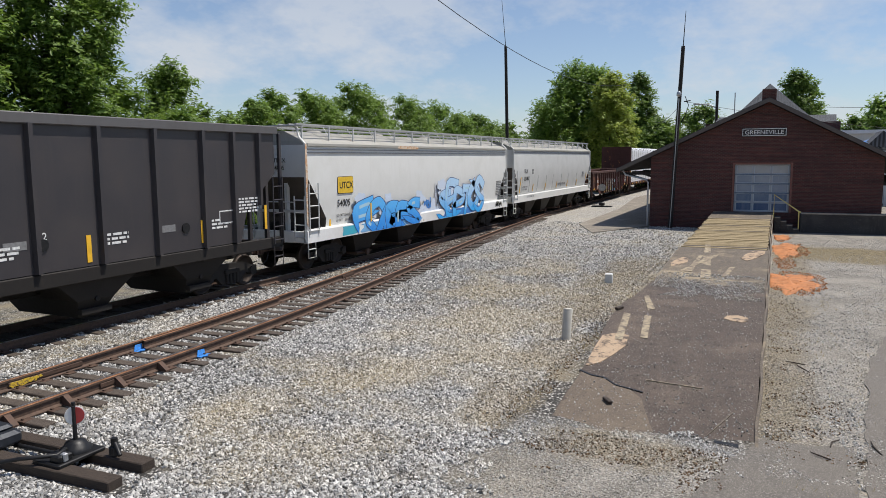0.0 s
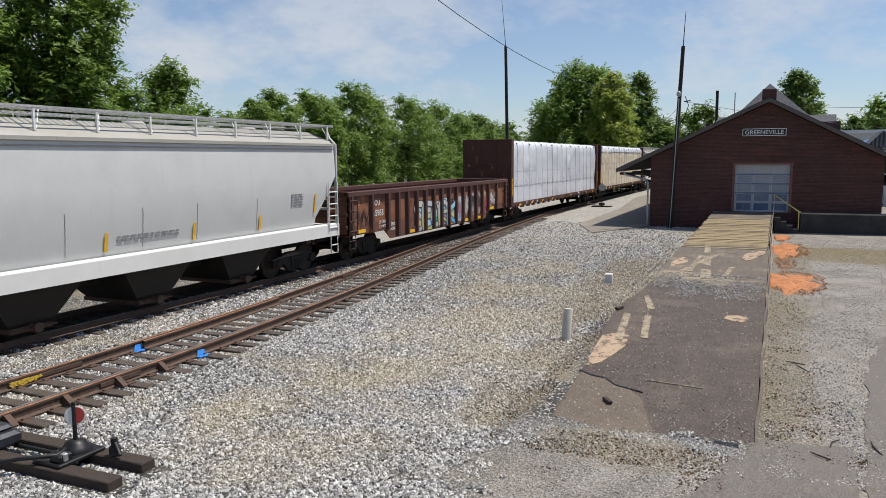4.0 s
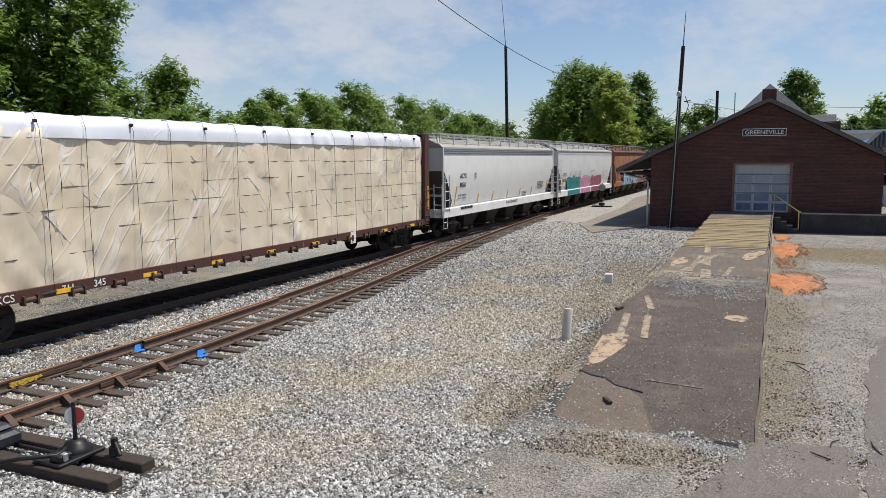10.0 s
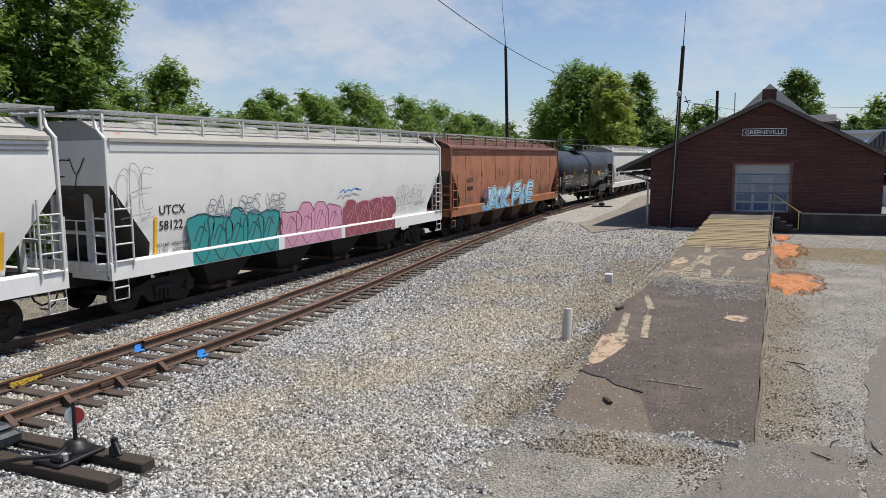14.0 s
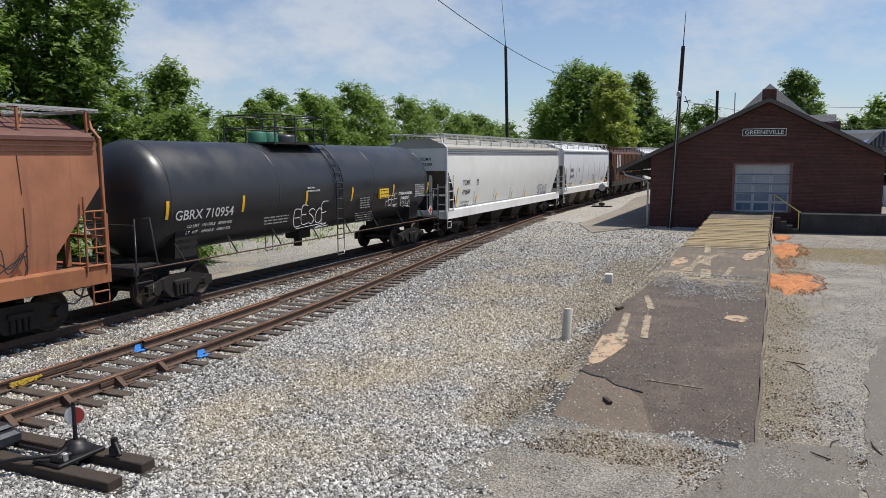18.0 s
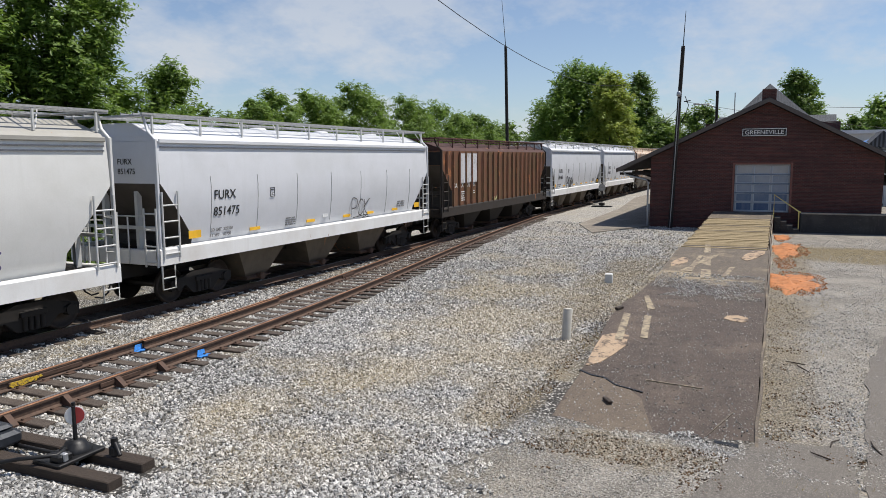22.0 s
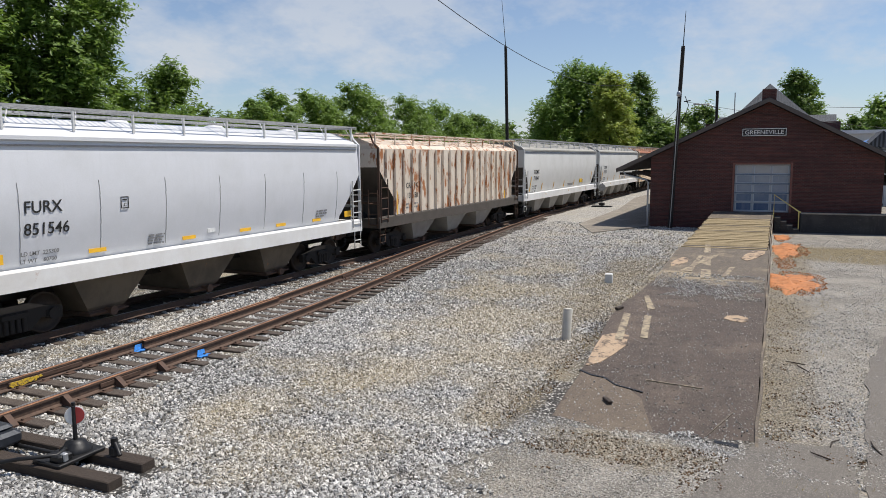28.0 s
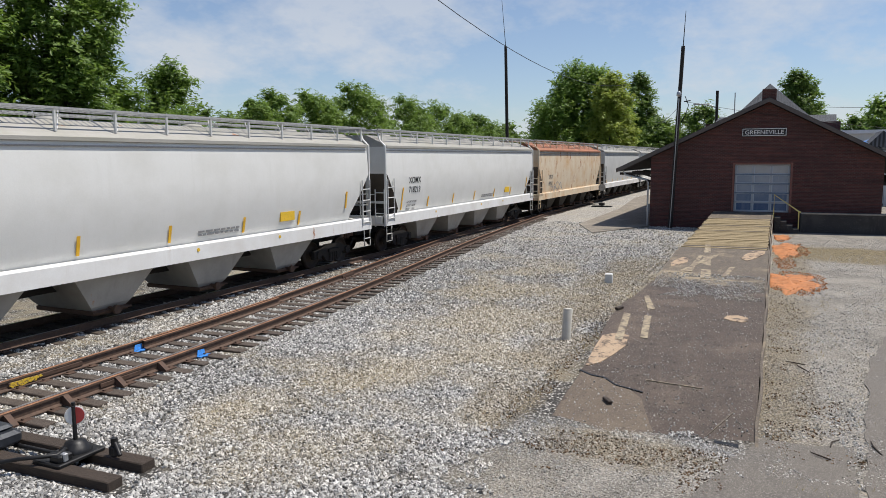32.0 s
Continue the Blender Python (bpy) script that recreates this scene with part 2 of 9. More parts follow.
def flaking_mat(name, coat, under, lo=0.42, hi=0.50, scale=6):
    """A thin coat worn through to what lies under it."""
    m, n, l, b = nodes_of(name)
    tc = n.new("ShaderNodeTexCoord")
    f = noise_node(n, l, tc.outputs["Object"], scale, 8, 0.75)
    s = noise_node(n, l, tc.outputs["Object"], 40, 4)
    c = mix_node(n, l, ramp_node(n, l, f, lo, hi), under, coat)
    c = mix_node(n, l, ramp_node(n, l, s, 0.45, 0.7, 0, 0.45), c, under)
    l.new(c, b.inputs["Base Color"])
    b.inputs["Roughness"].default_value = 0.88
    return m


def slab_mat(name, base, pale, stain):
    m, n, l, b = nodes_of(name)
    tc = n.new("ShaderNodeTexCoord")
    co = tc.outputs["Object"]
    big = noise_node(n, l, co, 0.55, 6, 0.6)
    mid = noise_node(n, l, co, 2.6, 6, 0.65)
    fine = noise_node(n, l, co, 46, 4)
    c = mix_node(n, l, ramp_node(n, l, mid, 0.35, 0.72), base, stain)
    c = mix_node(n, l, ramp_node(n, l, big, 0.54, 0.66, 0, 0.6), c, pale)
    scuff = noise_node(n, l, co, 2.2, 6, 0.7, (0.5, 5, 1))
    c = mix_node(n, l, ramp_node(n, l, scuff, 0.56, 0.74, 0, 0.45), c, pale)
    c = mix_node(n, l, ramp_node(n, l, scuff, 0.44, 0.28, 0, 0.5), c, tuple(0.5 * q for q in base))
    pit = noise_node(n, l, co, 17, 6, 0.75)
    c = mix_node(n, l, ramp_node(n, l, pit, 0.44, 0.34, 0, 0.75), c, tuple(0.35 * q for q in base))
    c = mix_node(n, l, ramp_node(n, l, pit, 0.56, 0.68, 0, 0.40), c, pale)
    c = mix_node(n, l, ramp_node(n, l, fine, 0.62, 0.68, 0, 0.75), c, (0.44, 0.41, 0.36))
    l.new(c, b.inputs["Base Color"])
    b.inputs["Roughness"].default_value = 0.82
    bump_node(n, l, fine, 0.45, 0.012, b)
    return m


def brick_mat():
    m, n, l, b = nodes_of("dark_red_brick")
    tc = n.new("ShaderNodeTexCoord")
    mp = n.new("ShaderNodeMapping")
    mp.inputs["Rotation"].default_value = (radians(90), 0, radians(90))
    sp, cb = n.new("ShaderNodeSeparateXYZ"), n.new("ShaderNodeCombineXYZ")
    l.new(tc.outputs["Object"], sp.inputs[0])
    l.new(math_node(n, l, "ADD", sp.outputs["X"], sp.outputs["Y"]), cb.inputs["X"])
    l.new(sp.outputs["Z"], cb.inputs["Y"])
    br = n.new("ShaderNodeTexBrick")
    br.inputs["Scale"].default_value = 1.0
    br.inputs["Brick Width"].default_value, br.inputs["Row Height"].default_value = 0.21, 0.072
    br.inputs["Mortar Size"].default_value = 0.007
    br.inputs["Color1"].default_value, br.inputs["Color2"].default_value = (0.098, 0.028, 0.023, 1), (0.058, 0.018, 0.016, 1)
    br.inputs["Mortar"].default_value = (0.10, 0.075, 0.065, 1)
    l.new(cb.outputs[0], br.inputs["Vector"])
    big = noise_node(n, l, tc.outputs["Object"], 0.5, 6)
    c = mix_node(n, l, ramp_node(n, l, big, 0.42, 0.72, 0, 0.6), br.outputs["Color"], (0.05, 0.022, 0.02))
    course = noise_node(n, l, tc.outputs["Object"], 1.0, 3, 0.6, (0.5, 0.5, 11))
    c = mix_node(n, l, ramp_node(n, l, course, 0.52, 0.70, 0, 0.55), c, (0.022, 0.010, 0.009))
    c = mix_node(n, l, ramp_node(n, l, course, 0.42, 0.30, 0, 0.4), c, (0.19, 0.062, 0.048))
    patch = noise_node(n, l, tc.outputs["Object"], 5.0, 6, 0.75, (0.7, 0.7, 2.2))
    c = mix_node(n, l, ramp_node(n, l, patch, 0.60, 0.70, 0, 0.5), c, (0.20, 0.11, 0.085))
    c = mix_node(n, l, ramp_node(n, l, patch, 0.42, 0.32, 0, 0.7), c, (0.018, 0.010, 0.010))
    l.new(c, b.inputs["Base Color"])
    b.inputs["Roughness"].default_value = 0.85
    bump_node(n, l, br.outputs["Fac"], 0.5, -0.008, b)
    return m


def shingle_mat(name, a, c2):
    m, n, l, b = nodes_of(name)
    tc = n.new("ShaderNodeTexCoord")
    br = n.new("ShaderNodeTexBrick")
    br.inputs["Scale"].default_value = 1.0
    br.inputs["Brick Width"].default_value, br.inputs["Row Height"].default_value, br.inputs["Mortar Size"].default_value = 0.3, 0.14, 0.006
    br.inputs["Color1"].default_value, br.inputs["Color2"].default_value, br.inputs["Mortar"].default_value = (*a, 1), (*c2, 1), (0.02, 0.02, 0.02, 1)
    l.new(tc.outputs["Object"], br.inputs["Vector"])
    big = noise_node(n, l, tc.outputs["Object"], 0.8, 5)
    l.new(mix_node(n, l, ramp_node(n, l, big, 0.4, 0.7, 0, 0.4), br.outputs["Color"], tuple(0.5 * q for q in a)), b.inputs["Base Color"])
    b.inputs["Roughness"].default_value = 0.9
    bump_node(n, l, br.outputs["Fac"], 0.5, -0.01, b)
    return m


GROUND = ground_mat()
STONE = stone_mat("ballast_stone", (0.045, 0.043, 0.04), (0.72, 0.70, 0.66))
SLAB = slab_mat("stained_ramp_surface", (0.056, 0.041, 0.032), (0.145, 0.108, 0.080), (0.094, 0.069, 0.053))
CONCRETE = slab_mat("weathered_concrete", (0.31, 0.285, 0.245), (0.42, 0.385, 0.32), (0.20, 0.175, 0.145))
DARKCONC = slab_mat("near_black_concrete", (0.040, 0.036, 0.034), (0.075, 0.068, 0.062), (0.024, 0.022, 0.022))
APRON = slab_mat("stained_apron_concrete", (0.235, 0.205, 0.165), (0.33, 0.29, 0.235), (0.15, 0.128, 0.10))
BRICK = brick_mat()
SHINGLE = shingle_mat("dark_shingle", (0.075, 0.072, 0.072), (0.05, 0.048, 0.05))
GREYSHINGLE = shingle_mat("grey_shingle", (0.105, 0.11, 0.12), (0.075, 0.08, 0.088))
TIE = wood_mat("creosoted_tie", (0.135, 0.105, 0.082), (0.045, 0.034, 0.027))
BEAM = wood_mat("black_oiled_timber", (0.085, 0.060, 0.043), (0.016, 0.012, 0.009))
PLANK = wood_mat("bleached_plank", (0.47, 0.37, 0.20), (0.17, 0.125, 0.07))
POLEWOOD = wood_mat("dark_pole_wood", (0.035, 0.028, 0.024), (0.015, 0.012, 0.010))
BARK = wood_mat("bark", (0.12, 0.09, 0.065), (0.05, 0.04, 0.03))
RAILSIDE = plain("rusty_rail", (0.105, 0.066, 0.047), 0.8, 0.2, 0.4)
RAILTOP = plain("polished_rail_head", (0.36, 0.33, 0.31), 0.35, 0.9, 0.2, 3)
RUSTTOP = plain("rusty_rail_head", (0.44, 0.215, 0.115), 0.40, 0.6, 0.3, 3)
STEEL = plain("rusty_steel", (0.10, 0.06, 0.042), 0.75, 0.3, 0.35)
BLACKIRON = plain("black_iron", (0.018, 0.018, 0.019), 0.5, 0.4, 0.3)
BLUEPAINT = flaking_mat("blue_marker_paint", (0.03, 0.23, 0.66), (0.06, 0.10, 0.16), 0.34, 0.48, 14)
YELLOW = plain("yellow_paint", (0.72, 0.46, 0.03), 0.55, 0, 0.15)
REFLECT = plain("yellow_reflective_strip", (0.85, 0.48, 0.03), 0.45, 0, 0.12, 5)
WHITEP = plain("white_paint", (0.78, 0.77, 0.74), 0.5, 0, 0.12)
REDP = plain("red_paint", (0.42, 0.05, 0.045), 0.5, 0, 0.15)
GALV = plain("galvanised_steel", (0.40, 0.41, 0.42), 0.45, 0.6, 0.15)
UNDER = plain("brake_dust_black", (0.018, 0.015, 0.013), 0.75, 0.2, 0.4)
WHEEL = plain("worn_wheel_steel", (0.055, 0.042, 0.034), 0.6, 0.6, 0.35)
TREAD = plain("bright_wheel_tread", (0.45, 0.42, 0.40), 0.3, 0.9, 0.1)
CLAY = flaking_mat("red_clay", (0.50, 0.195, 0.07), (0.26, 0.115, 0.05), 0.36, 0.56, 3)
LETTER_BLACK = plain("black_lettering", (0.02, 0.02, 0.02), 0.6)
LETTER_WHITE = plain("white_lettering", (0.75, 0.75, 0.73), 0.6)
FAINT = plain("faint_grey_stain", (0.40, 0.40, 0.385), 0.6)
LETTER_GREY = plain("faded_grey_lettering", (0.20, 0.20, 0.20), 0.6)
LEAF_A = leaf_mat("dark_leaf", (0.030, 0.060, 0.012), (0.18, 0.275, 0.052))
LEAF_B = leaf_mat("fresh_leaf", (0.040, 0.080, 0.013), (0.22, 0.33, 0.060))
LEAF_C = leaf_mat("yellow_leaf", (0.12, 0.15, 0.020), (0.36, 0.43, 0.075))
LEAF_D = leaf_mat("sunlit_leaf", (0.040, 0.090, 0.014), (0.22, 0.33, 0.055))

# paints of the train and buildings
SPRAY = {k: paint("sprayed_" + k, c, (0.20, 0.16, 0.13), 0.34, 0, 0.6, 0, 0.7, 0.0) for k, c in dict(black=(0.02, 0.02, 0.022), white=(0.72, 0.72, 0.72), silver=(0.45, 0.48, 0.55), teal=(0.02, 0.27, 0.27), cream=(0.58, 0.55, 0.27), skyblue=(0.22, 0.52, 0.74), blue=(0.03, 0.22, 0.62), paleblue=(0.20, 0.48, 0.80), pink=(0.62, 0.30, 0.42), plum=(0.22, 0.06, 0.09), crimson=(0.36, 0.05, 0.10), coral=(0.62, 0.28, 0.26), cyan=(0.05, 0.42, 0.55), grey=(0.22, 0.24, 0.27), navy=(0.015, 0.06, 0.22), violet=(0.07, 0.06, 0.16), darkteal=(0.008, 0.07, 0.075), ice=(0.40, 0.62, 0.74)).items()}
RUSTPATCH = paint("rust_patch", (0.24, 0.095, 0.045), (0.11, 0.04, 0.022), 0.9, 0.1, 0.85)
DARKCAR = paint("dark_grey_car_paint", (0.040, 0.036, 0.040), (0.075, 0.062, 0.055), 0.5, 0, 0.42)
# top chord of the dark car: sunlight painted in as a lighter grey
SUNLITTOP = paint("sunlit_top_rail_paint", (0.11, 0.105, 0.105), (0.06, 0.05, 0.045), 0.5, 0, 0.5)
BROWNCAR = paint("rusty_brown_car", (0.15, 0.06, 0.04), (0.05, 0.025, 0.02), 0.6, 0.5, 0.75)
DARKBROWN = paint("dark_brown_car_frame", (0.085, 0.036, 0.027), (0.04, 0.022, 0.018), 0.5, 0.2, 0.7)
OXIDE = paint("oxide_brown_steel", (0.080, 0.028, 0.020), (0.05, 0.025, 0.02), 0.5, 0.25, 0.75)
TANKBLACK = paint("black_tank_paint", (0.022, 0.024, 0.029), (0.050, 0.048, 0.046), 0.4, 0, 0.36)
GREENTARP = plain("green_valve_cover", (0.02, 0.13, 0.08), 0.6)
WHITE_A = paint("off_white_car_paint", (0.74, 0.735, 0.70), (0.47, 0.46, 0.39), 0.30, 0.0, 0.42)
WHITE_B = paint("white_grey_car_paint", (0.70, 0.71, 0.73), (0.46, 0.47, 0.44), 0.30, 0.0, 0.42)
WHITE_C = paint("light_grey_car_paint", (0.60, 0.60, 0.58), (0.40, 0.41, 0.37), 0.35, 0.0, 0.42)
SILLWHITE = paint("white_sill_paint", (0.80, 0.80, 0.78), (0.46, 0.40, 0.32), 0.4, 0.05, 0.5)
ROOFGREY = paint("dusty_roof_paint", (0.38, 0.365, 0.33), (0.24, 0.24, 0.17), 0.5, 0.08, 0.6)
ORANGECAR = paint("rust_orange_car", (0.40, 0.165, 0.086), (0.17, 0.068, 0.038), 0.75, 0.0, 0.65, 0, 0.95)
ORANGEROOF = paint("dark_red_brown_roof", (0.135, 0.055, 0.040), (0.06, 0.030, 0.024), 0.6, 0.1, 0.7)
ORANGESILL = paint("bright_rust_sill", (0.34, 0.13, 0.055), (0.13, 0.05, 0.03), 0.7, 0.35, 0.75)
BROWNHOP = paint("weathered_brown_hopper", (0.165, 0.066, 0.035), (0.105, 0.078, 0.028), 0.9, 0.28, 0.7, 0, 0.8)
RUSTWHITE = paint("rust_eaten_cream_paint", (0.72, 0.63, 0.52), (0.42, 0.31, 0.20), 0.5, 0.62, 0.7)
ORANGEWHITE = paint("cream_paint_with_orange_rust", (0.70, 0.60, 0.45), (0.56, 0.30, 0.09), 0.75, 0.35, 0.65)
CHUTETAN = paint("dusty_tan_chute", (0.115, 0.092, 0.066), (0.035, 0.03, 0.025), 0.8, 0.1, 0.8)
CHUTEGREY = paint("grey_chute", (0.34, 0.33, 0.31), (0.12, 0.11, 0.10), 0.5, 0.05, 0.7)
# wheel-spray grime, with the shade below the side sheets painted in
GRIMESHADE = paint("grime_and_underside_shade", (0.085, 0.072, 0.060), (0.05, 0.042, 0.036), 0.6, 0, 0.8)
DARKEND = paint("brown_black_frame", (0.028, 0.022, 0.017), (0.05, 0.032, 0.022), 0.5, 0.08, 0.75)


def spray_fade(name, low, high, z0, z1):
    """Sprayed fill that fades from one colour to another with height."""
    m, n, l, b = nodes_of(name)
    tc = n.new("ShaderNodeTexCoord")
    sp = n.new("ShaderNodeSeparateXYZ")
    l.new(tc.outputs["Object"], sp.inputs[0])
    cloud = noise_node(n, l, tc.outputs["Object"], 2.4, 6, 0.7)
    f = math_node(n, l, "ADD", sp.outputs["Z"], math_node(n, l, "MULTIPLY", math_node(n, l, "SUBTRACT", cloud, 0.5), 1.1))
    c = mix_node(n, l, ramp_node(n, l, f, z0, z1), low, high)
    c = mix_node(n, l, ramp_node(n, l, noise_node(n, l, tc.outputs["Object"], 9, 5, 0.7), 0.55, 0.75, 0, 0.3), c, (0.25, 0.25, 0.26))
    l.new(c, b.inputs["Base Color"])
    b.inputs["Roughness"].default_value = 0.6
    return m


BLUEFADE = spray_fade("blue_sprayed_fade", (0.015, 0.24, 0.74), (0.10, 0.44, 0.86), 1.05, 2.0)
PALEFADE = spray_fade("pale_blue_sprayed_fade", (0.03, 0.36, 0.80), (0.42, 0.62, 0.82), 1.2, 2.3)
ICEFADE = spray_fade("icy_sprayed_fade", (0.10, 0.36, 0.58), (0.42, 0.64, 0.72), 0.9, 1.9)
CREAMFADE = spray_fade("cream_sprayed_fade", (0.42, 0.42, 0.18), (0.50, 0.52, 0.56), 1.0, 1.7)
SILVERFADE = spray_fade("silver_sprayed_fade", (0.36, 0.38, 0.46), (0.52, 0.53, 0.50), 0.9, 1.7)
HAZE = paint("pale_sprayed_haze", (0.58, 0.66, 0.78), (0.60, 0.60, 0.60), 0.7, 0, 0.6, 0, 0.3, 0)
VIOLET = paint("violet_spray", (0.13, 0.07, 0.20), (0.25, 0.10, 0.05), 0.6, 0, 0.6, 0, 0.3, 0)
WALKGREY = plain("galvanised_walkway", (0.42, 0.42, 0.41), 0.6, 0.3, 0.25)


def wrap_mat(name, base, fold, under, amount, bump):
    """Slack plastic over timber packs: clouded, creased in patches where it hangs loose."""
    m, n, l, b = nodes_of(name)
    co = coords(n, l, 9.0)
    turn = n.new("ShaderNodeMapping")
    turn.inputs["Rotation"].default_value = (0, radians(52), 0)
    l.new(co, turn.inputs["Vector"])
    crease = noise_node(n, l, turn.outputs[0], 1.0, 1.5, 0.5, (0.35, 1.0, 2.6))
    steep = n.new("ShaderNodeMapping")
    steep.inputs["Rotation"].default_value = (0, radians(-16), 0)
    l.new(co, steep.inputs["Vector"])
    other = noise_node(n, l, steep.outputs[0], 1.0, 1.0, 0.5, (2.4, 1.0, 0.3))
    loose = ramp_node(n, l, noise_node(n, l, co, 0.45, 2), 0.46, 0.66)
    ridge = math_node(n, l, "ABSOLUTE", math_node(n, l, "SUBTRACT", crease, 0.5), 0)
    ridge2 = math_node(n, l, "ABSOLUTE", math_node(n, l, "SUBTRACT", other, 0.5), 0)
    line = math_node(n, l, "MAXIMUM", ramp_node(n, l, ridge, 0.035, 0.0), math_node(n, l, "MULTIPLY", ramp_node(n, l, ridge2, 0.03, 0.0), 0.6))
    line = math_node(n, l, "MULTIPLY", line, loose)
    big = noise_node(n, l, co, 0.7, 3)
    c = mix_node(n, l, ramp_node(n, l, big, 0.35, 0.68, 0, amount), base, under)
    c = mix_node(n, l, math_node(n, l, "MULTIPLY", line, amount), c, fold)
    l.new(c, b.inputs["Base Color"])
    b.inputs["Roughness"].default_value = 0.38
    high = math_node(n, l, "ADD", math_node(n, l, "MULTIPLY", line, 0.35), math_node(n, l, "MULTIPLY", math_node(n, l, "ADD", crease, other), loose))
    bump_node(n, l, high, bump, 0.06, b)
    return m


WHITEWRAP = wrap_mat("white_plastic_wrap", (0.73, 0.74, 0.77), (0.80, 0.81, 0.83), (0.63, 0.65, 0.71), 0.6, 0.7)
TANWRAP = wrap_mat("clouded_plastic_over_timber", (0.78, 0.68, 0.52), (0.90, 0.87, 0.82), (0.64, 0.53, 0.37), 0.85, 0.9)
RUSTFLECK = flaking_mat("rust_flecks", (0.50, 0.22, 0.07), (0.66, 0.56, 0.44), 0.44, 0.56, 9)
RUNBROWN = plain("dark_rust_run", (0.105, 0.040, 0.022), 0.8, 0, 0.3, 5)
FADESTAIN = flaking_mat("smudged_rust_stain", (0.10, 0.045, 0.028), (0.25, 0.105, 0.058), 0.44, 0.60, 7)
CHALKY = flaking_mat("chalky_flaking_repaint", (0.56, 0.56, 0.57), (0.30, 0.27, 0.25), 0.36, 0.46, 3)
BROWNCHUTE = paint("rusty_brown_chute", (0.095, 0.055, 0.035), (0.03, 0.02, 0.015), 0.8, 0.2, 0.8)
MAROON = paint("sprayed_maroon", (0.28, 0.07, 0.085), (0.20, 0.12, 0.12), 0.4, 0, 0.6, 0, 0.7, 0)
WORNFIELD = [flaking_mat("worn_spray_" + k, c, (0.15, 0.062, 0.034), 0.38, 0.56, 2.5) for k, c in (("grey", (0.34, 0.34, 0.37)), ("pale", (0.48, 0.47, 0.45)), ("cream", (0.46, 0.40, 0.22)), ("pink", (0.44, 0.22, 0.26)))]
DARKSHEET = wrap_mat("dark_plastic_sheet", (0.055, 0.055, 0.068), (0.16, 0.16, 0.19), (0.02, 0.02, 0.026), 0.6, 0.7)

# ---------------------------------------------------------------- mesh building
class Geo:
    def __init__(self):
        self.v, self.f, self.s = [], [], []

    def add(self, verts, faces, smooth=False):
        o = len(self.v)
        self.v += [tuple(q) for q in verts]
        self.f += [tuple(i + o for i in q) for q in faces]
        self.s += [smooth] * len(faces)
        return self

    def box(self, x0, x1, y0, y1, z0, z1, c=0.0):
        """A box, its long edges eased by c."""
        x0, x1, y0, y1, z0, z1 = min(x0, x1), max(x0, x1), min(y0, y1), max(y0, y1), min(z0, z1), max(z0, z1)
        if c <= 0:
            v = [(x, y, z) for z in (z0, z1) for x, y in ((x0, y0), (x1, y0), (x1, y1), (x0, y1))]
            return self.add(v, [(3, 2, 1, 0), (4, 5, 6, 7), (0, 1, 5, 4), (1, 2, 6, 5), (2, 3, 7, 6), (3, 0, 4, 7)])
        v, f = [], []
        for z, d in ((z0, c), (z0 + c, 0), (z1 - c, 0), (z1, c)):
            e = c
            v += [(x0 + d + e, y0 + d, z), (x1 - d - e, y0 + d, z), (x1 - d, y0 + d + e, z), (x1 - d, y1 - d - e, z), (x1 - d - e, y1 - d, z), (x0 + d + e, y1 - d, z), (x0 + d, y1 - d - e, z), (x0 + d, y0 + d + e, z)]
        f.append(tuple(range(7, -1, -1)))
        f.append(tuple(range(24, 32)))
        for k in range(3):
            for i in range(8):
                j = (i + 1) % 8
                f.append((8 * k + i, 8 * k + j, 8 * k + 8 + j, 8 * k + 8 + i))
        return self.add(v, f)

    def tube(self, pts, r, n=6, cap=True):
        """A round bar along points; r may be a list."""
        pts = [Vector(q) for q in pts]
        rs = r if isinstance(r, (list, tuple)) else [r] * len(pts)
        v, f = [], []
        for k, q in enumerate(pts):
            d = (pts[min(k + 1, len(pts) - 1)] - pts[max(k - 1, 0)]).normalized()
            a = d.cross(Vector((0, 0, 1)) if abs(d.z) < 0.9 else Vector((1, 0, 0))).normalized()
            b = d.cross(a)
            v += [q + rs[k] * (cos(2 * pi * i / n) * a + sin(2 * pi * i / n) * b) for i in range(n)]
        for k in range(len(pts) - 1):
            f += [(k * n + i, k * n + (i + 1) % n, k * n + n + (i + 1) % n, k * n + n + i) for i in range(n)]
        self.add(v, f, True)
        if cap:
            self.add(v[:n], [tuple(range(n))])
            self.add(v[-n:], [tuple(range(n - 1, -1, -1))])
        return self

    def lathe(self, prof, at, axis="y", n=20):
        """Turns (radius, along) pairs round an axis through at."""
        v, f = [], []
        for r, h in prof:
            for i in range(n):
                c, s = r * cos(2 * pi * i / n), r * sin(2 * pi * i / n)
                q = {"y": (c, h, s), "x": (h, c, s), "z": (c, s, h)}[axis]
                v.append((at[0] + q[0], at[1] + q[1], at[2] + q[2]))
        for k in range(len(prof) - 1):
            f += [(k * n + i, k * n + (i + 1) % n, k * n + n + (i + 1) % n, k * n + n + i) for i in range(n)]
        self.add(v, f, True)
        self.add(v[:n], [tuple(range(n))])
        return self.add(v[-n:], [tuple(range(n - 1, -1, -1))])

    def prism(self, poly, a0, a1, axis="x"):
        """Extrudes a polygon: axis x takes (y, z), y takes (x, z), z takes (x, y)."""
        put = {"x": lambda a, p: (a, p[0], p[1]), "y": lambda a, p: (p[0], a, p[1]), "z": lambda a, p: (p[0], p[1], a)}[axis]
        n = len(poly)
        v = [put(a0, q) for q in poly] + [put(a1, q) for q in poly]
